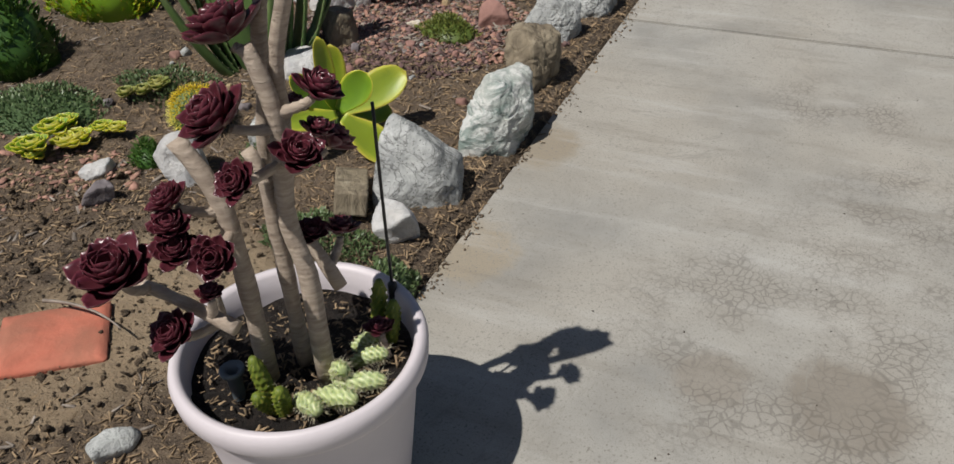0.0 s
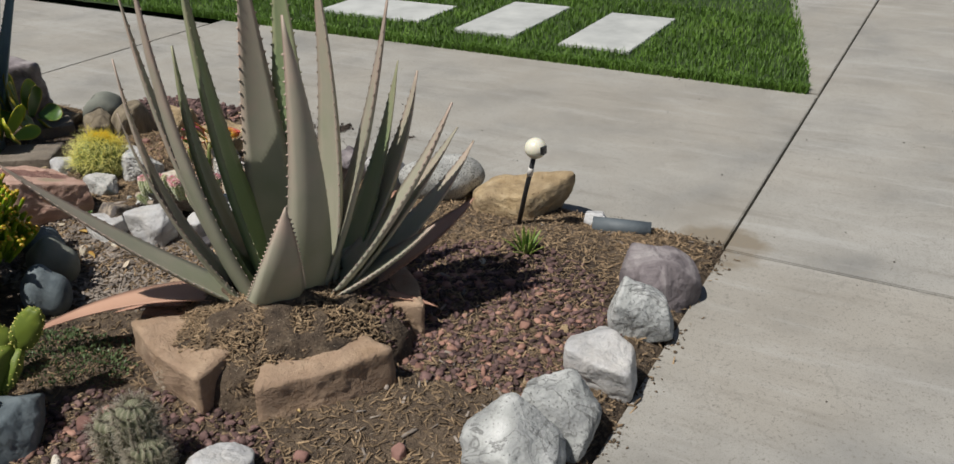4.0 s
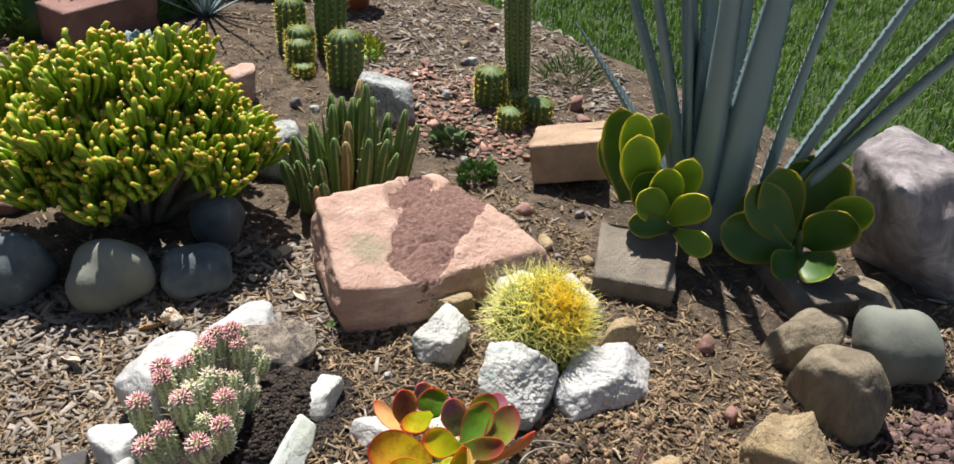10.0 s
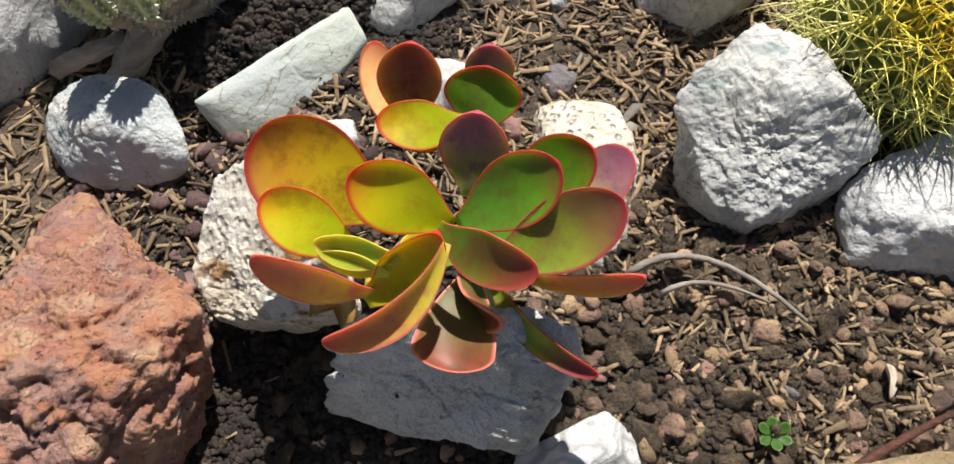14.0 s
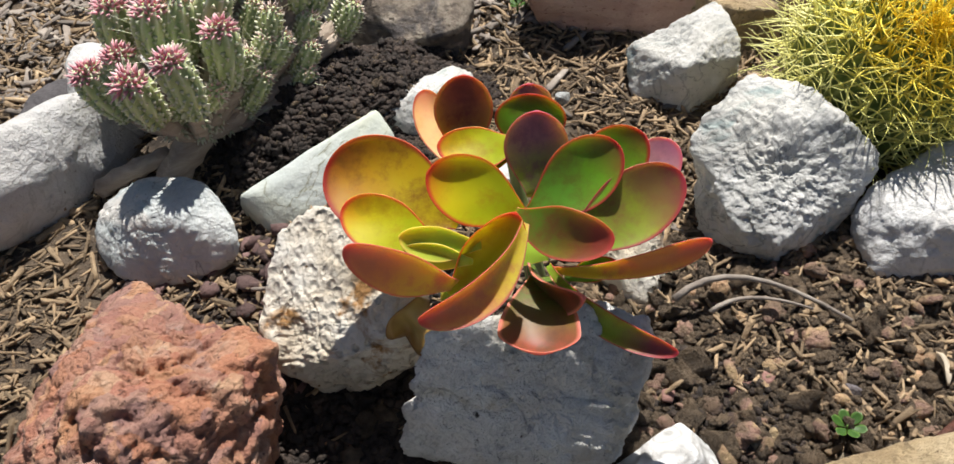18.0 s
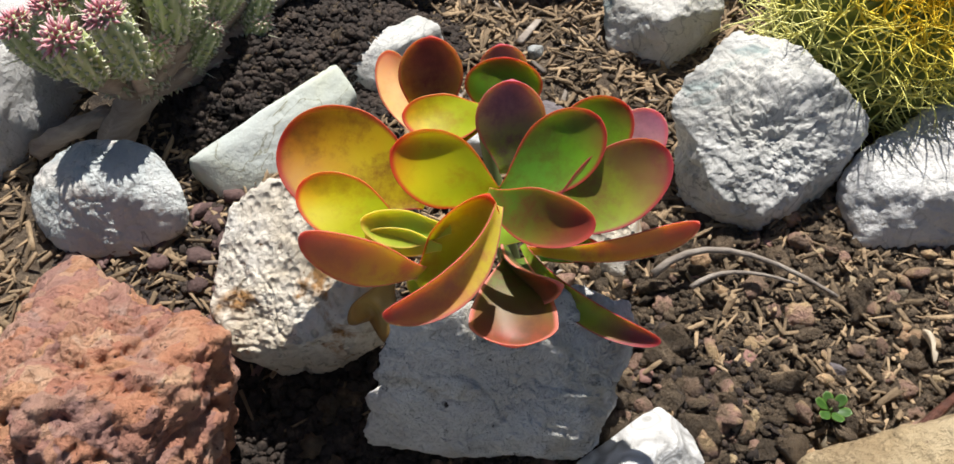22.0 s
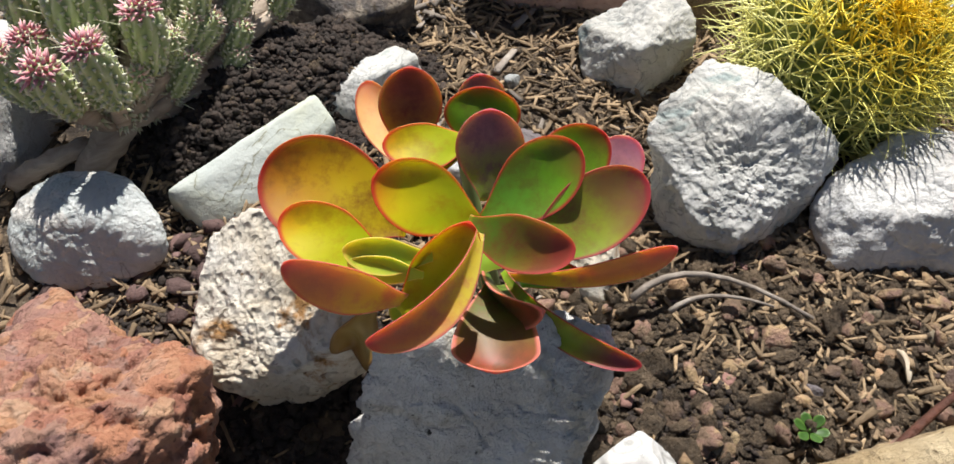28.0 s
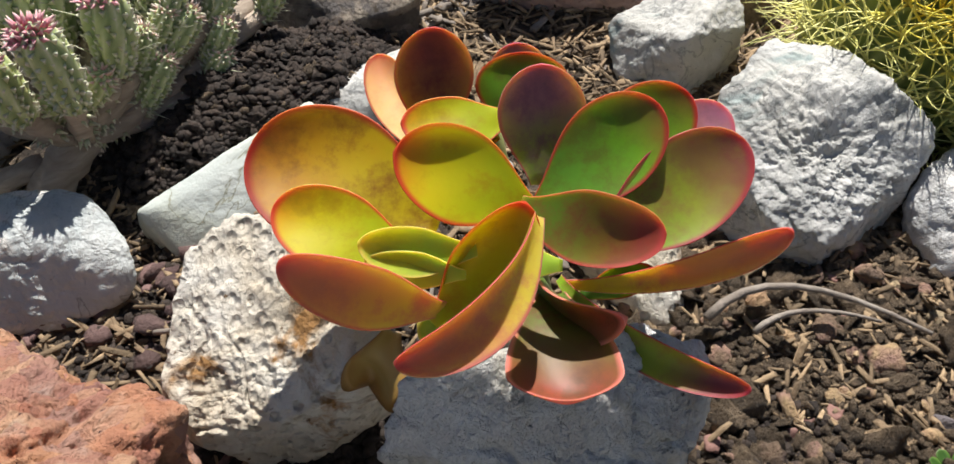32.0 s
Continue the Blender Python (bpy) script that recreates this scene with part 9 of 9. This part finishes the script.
scatter("mixed_pebbles", "earthy pink, ochre and grey pebbles among clods", np.concatenate([disc(230, -2.16, 5.60, 0.22, 0.16), disc(70, -1.95, 5.70, 0.2, 0.08), disc(160, -2.45, 5.72, 0.2, 0.15)]),
        (0.008, 0.024), (0.8, 0.62), M["mixedpebble"], True, sink=0.4, jag=0.3, lumpy=True, lay=0.5)
M["darkclods"] = mat("dark_clods", [(0.3, rgb(32, 26, 23)), (0.55, rgb(60, 49, 42)), (0.8, rgb(92, 78, 67))], scale=60, bump=0.5, fine=300, vary=0.35, island=True)
HEAP_V, HEAP_F = [], []
for i in range(61):
    for j in range(37):
        x, y = -2.00 + 0.38 * i / 60, 5.06 + 0.24 * j / 36
        HEAP_V.append((x, y, soil_z(x, y) - 0.008 + heap_z(x, y)))
for i in range(60):
    for j in range(36):
        HEAP_F.append((i * 37 + j, (i + 1) * 37 + j, (i + 1) * 37 + j + 1, i * 37 + j + 1))
M["potting"] = mat("potting_soil", [(0.3, rgb(22, 18, 16)), (0.55, rgb(46, 37, 32)), (0.8, rgb(78, 65, 56))], scale=70, detail=12, bump=1.2, fine=260, rough=1.0,
                   speck=rgb(168, 160, 150), speck_scale=150, speck_size=-0.75)
tagged(new("soil_heap", soup("soil_heap", HEAP_V, HEAP_F, M["potting"], True)), "heap of dark potting soil behind the slate", "soil heap", kind="structure")
# dark crumbs also paint in shade before the pale block and beyond the aloe
scatter("potting_soil", "dark moist potting soil and painted-in shade round the succulents", np.concatenate([
    disc(13000, -1.81, 5.18, 0.18, 0.12), disc(9000, -1.85, 5.66, 0.27, 0.15), disc(3000, -1.83, 5.57, 0.14, 0.13), disc(1500, -1.68, 5.42, 0.12, 0.14), disc(1300, -0.45, 5.45, 0.28, 0.14),
    disc(60, -1.9, 5.5, 0.1, 0.1)]), (0.002, 0.013), (0.8, 0.6), M["darkclods"], True, jag=0.45)
spread = np.random.default_rng(8)
def smear(n, x0, y0, x1, y1, wide):
    """A ragged streak of crumbs from one place to another."""
    t = spread.random(n)
    q = np.stack([x0 + (x1 - x0) * t, y0 + (y1 - y0) * t], 1) + spread.normal(0, wide, (n, 2)) * (0.5 + spread.random((n, 1)))
    return q


p = np.concatenate([smear(1900, -2.11, 6.06, -1.97, 6.30, 0.022), smear(900, -2.02, 6.07, -1.93, 6.20, 0.035), smear(900, -2.36, 6.30, -2.28, 6.44, 0.028), smear(420, -2.20, 6.37, -1.96, 6.41, 0.025),
                    smear(1300, -1.965, 6.41, -1.94, 6.42, 0.014), smear(140, -1.73, 6.40, -1.59, 6.46, 0.03), smear(120, -1.6, 6.45, -1.58, 6.46, 0.012), smear(420, -2.3, 6.2, -1.7, 6.35, 0.11),
                    smear(600, -2.25, 6.02, -2.05, 6.06, 0.03)])
p = p[p[:, 1] > 6.0]
# the row at y = 6.0 is litter that also darkens the stones' shaded foot
scatter("spilt_soil", "dark crumbs of soil spilt on the concrete, also painting shade below the edge stones", np.concatenate([ragged(2600, -2.42, 6.12, 0.24, 0.14), patchy(np.stack([rng.uniform(-3.4, -0.1, 3500), rng.normal(6.000, 0.026, 3500)], 1), 6.0, 0.1, 4.0)] + [p]), (0.0014, 0.0066), (0.85, 0.7), M["darkclods"], True)
scatter("soil_clump", "small clump of dark soil on the concrete", smear(150, -1.965, 6.40, -1.945, 6.43, 0.014), (0.006, 0.018), (0.9, 0.8), M["darkclods"], True, lumpy=True, jag=0.2)
p = np.concatenate([field(260, -4, 2.0, 6.05, 7.9), field(220, 0.02, 1.6, 0.5, 8)])
scatter("crumbs", "scattered crumbs and bits on the concrete", p, (0.0015, 0.008), (0.7, 0.5), M["darkclods"], True)
p = np.stack([rng.normal(-0.005, 0.026, 4200), rng.uniform(0.2, 6.0, 4200)], 1)
scatter("edge_dirt", "dirt and litter along the concrete's edge", patchy(np.concatenate([p, np.stack([rng.uniform(-4, 0, 2600), rng.normal(6.02, 0.022, 2600)], 1)]), 5.0, 0.0, 2.0),
        (0.003, 0.014), (0.7, 0.5), M["dirt"], True)

def pot_litter(n, x, y, r, z, material, name, label):
    spots = disc(n, x, y, r, r)
    ob = scatter(name, label, spots, (0.006, 0.022), (0.25, 0.1), material, False)
    co = np.empty(len(ob.data.vertices) * 3, np.float32)
    ob.data.vertices.foreach_get("co", co)
    co = co.reshape(-1, 3)
    ground = np.repeat(np.array([floor_z(a, b) for a, b in spots]), 8)
    co[:, 2] += z - ground
    ob.data.vertices.foreach_set("co", co.ravel())


pot_litter(620, 0.12, 0.618, 0.18, 0.352, M["chips"], "pot_litter", "dry leaf litter on the pot's soil")
pot_litter(120, -0.57, 3.50, 0.12, soil_z(-0.57, 3.50) + 0.168, M["chips"], "pot_litter", "dry litter on the bowl's soil")

# fallen leaves, pale and curled
rr = random.Random(52)
for k, (x, y, ln, w) in enumerate(((-1.83, 4.83, 0.085, 0.030), (-2.10, 4.76, 0.045, 0.024), (-2.02, 4.80, 0.040, 0.020), (-1.97, 4.93, 0.045, 0.020), (-2.06, 4.95, 0.040, 0.018), (-2.72, 6.15, 0.055, 0.024),
                                   (-2.60, 6.05, 0.050, 0.022), (-2.56, 6.18, 0.045, 0.020), (-2.68, 5.30, 0.040, 0.022), (-2.62, 4.72, 0.050, 0.020), (-1.60, 4.80, 0.050, 0.018), (-2.90, 6.10, 0.045, 0.018),
                                   (-0.66, 4.52, 0.035, 0.014), (-0.52, 3.30, 0.050, 0.012), (-0.30, 3.95, 0.035, 0.012), (-0.62, 2.90, 0.040, 0.016), (-2.25, 5.66, 0.026, 0.014))):
    a, z = rr.uniform(0, 6.283), floor_z(x, y) + 0.008
    b = Build()
    b.add(*paddle((x, y, z), (x + ln * math.cos(a), y + ln * math.sin(a), z + rr.uniform(0.0, 0.02)), w, (rr.gauss(0, 0.4), rr.gauss(0, 0.4), 1), 0.35, rr.uniform(-0.2, 0.2), 0.0012, 0.15, 0.5, 11, 7, wave=0.2))
    tan = k % 3 == 0
    b.thing("fallen_leaf", M["flap_dead" if tan else "paleleaf"], "curled tan dry leaf on the ground" if tan else "pale grey-white dry leaf on the ground", "leaf", "fallen dry leaves")

# larger loose stones among the chips, each a thing of its own
rr = random.Random(77)
for k in range(210):
    zone = rr.choice(((-2.32, -1.98, 5.46, 5.76), (-2.7, -1.4, 4.8, 5.8), (-3.6, -2.5, 3.9, 5.2), (-1.3, -0.25, 3.4, 5.6), (-1.4, -0.25, 1.6, 3.0)))
    x, y = rr.uniform(zone[0], zone[1]), rr.uniform(zone[2], zone[3])
    w = rr.uniform(0.006, 0.015) if zone[0] == -2.32 else rr.uniform(0.018, 0.045)
    if abs(x + 2.12) < 0.27 and y > 5.4:
        w = min(w, 0.014)
    v, f = rock_mesh(w, w * rr.uniform(0.6, 0.95), w * rr.uniform(0.45, 0.8), rr.choice((0.15, 0.5)), 900 + k, 6)
    kind = rr.choice(("sand", "brown", "redstone", "brown") if zone[0] == -2.32 else ("redstone", "purple", "sand", "tuff", "redstone", "grey"))
    ob = new("pebble", soup("pebble", v.tolist(), f, M[kind], True))
    ob.matrix_world = pose(x, y, floor_z(x, y) - w * 0.08, 0, 0, rr.uniform(0, 360))
    tagged(ob, "small loose " + {"redstone": "reddish", "purple": "mauve-grey", "sand": "tan", "tuff": "cream", "grey": "grey", "brown": "brown"}[kind] + " pebble lying on the mulch", "pebble",
           "loose pebbles")

# dry twigs
M["redtwig"] = mat("red_twig", [(0.3, rgb(58, 34, 26)), (0.6, rgb(96, 56, 42)), (0.8, rgb(128, 84, 62))], scale=60, bump=0.5, fine=200, rough=0.7)
for pts, r in ((((-2.060, 5.535, 0.104), (-2.125, 5.500, 0.116), (-2.195, 5.595, 0.102)), 0.0034), (((-2.085, 5.555, 0.102), (-2.12, 5.54, 0.110), (-2.17, 5.575, 0.102)), 0.0024),
               (((-2.16, 5.73, 0.09), (-2.22, 5.70, 0.105), (-2.29, 5.68, 0.10)), 0.0045), (((-1.70, 5.42, 0.10), (-1.735, 5.44, 0.115), (-1.765, 5.43, 0.11)), 0.002),
               (((-1.21, 6.06, 0.006), (-1.215, 6.08, 0.008), (-1.235, 6.11, 0.006)), 0.004), (((-1.9, 3.9, 0.3), (-1.5, 3.5, 0.42), (-1.0, 3.2, 0.40)), 0.004),
               (((-0.35, 3.35, 0.075), (-0.32, 3.42, 0.085), (-0.29, 3.5, 0.08)), 0.004), (((-0.75, 0.75, 0.12), (-0.62, 0.78, 0.13), (-0.5, 0.74, 0.12)), 0.004)):
    b = Build()
    b.add(*tube(bezier(*pts, 9), [r * (1.1 - 0.07 * k) for k in range(9)], 6))
    dark = r == 0.0045
    b.thing("twig", M["redtwig" if dark else "greychips"], "dark reddish-brown stick beside the sandstone" if dark else "dry grey-brown twig lying on the ground", "twig", "fallen twigs")


def blades(name, label, spots, h, w, z):
    n = len(spots)
    az, lean = rng.uniform(0, 6.283, n), rng.uniform(0.1, 0.75, n)
    hh = rng.uniform(h * 0.55, h, n)
    d = np.stack([np.cos(az), np.sin(az)], 1)
    s = np.stack([-np.sin(az), np.cos(az)], 1) * (w * rng.uniform(0.7, 1.3, n))[:, None] / 2
    base = np.concatenate([spots, np.full((n, 1), z)], 1)
    mid, top = base.copy(), base.copy()
    mid[:, :2] += d * (hh * lean * 0.3)[:, None]
    mid[:, 2] += hh * 0.6
    top[:, :2] += d * (hh * lean)[:, None]
    top[:, 2] += hh * (1 - 0.3 * lean)
    S = np.concatenate([s, np.zeros((n, 1))], 1)
    v = np.stack([base - S, base + S, mid + S * 0.8, mid - S * 0.8, top], 1).reshape(-1, 3)
    o = (np.arange(n) * 5)[:, None, None]
    f = np.concatenate([np.array([[0, 1, 2], [0, 2, 3], [3, 2, 4]])[None] + o]).reshape(-1, 3)
    return tagged(new(name, fast(name, v, f, M["grass"])), label, "grass", kind="stuff")


p = np.concatenate([field(34000, -6.0, -0.1, 7.95, 9.6), field(9000, -8.0, -0.1, 9.6, 12.5), field(12000, -5, -0.06, 7.905, 8.0), field(26000, -9, -0.1, 9.3, 13)])
keep = np.ones(len(p), bool)
for x0, x1, y0, y1 in ((-3.66, -2.74, 8.39, 8.94), (-2.44, -1.96, 8.29, 9.26), (-1.64, -1.15, 8.24, 9.21)):
    keep &= ~((p[:, 0] > x0) & (p[:, 0] < x1) & (p[:, 1] > y0) & (p[:, 1] < y1))
keep &= p[:, 0] < -0.05 - np.maximum(0, p[:, 1] - 8.0) * 0.22
blades("grass", "short green lawn grass across the walkway", p[keep], 0.06, 0.006, 0.0)
p = np.concatenate([field(30000, -6.2, -3.72, 3.0, 5.95), field(4000, -9, -6.2, 2.5, 5.95), field(500, -3.75, -3.5, 4.1, 5.9)])
blades("grass", "bright green lawn grass behind the agave", p, 0.055, 0.006, 0.028)
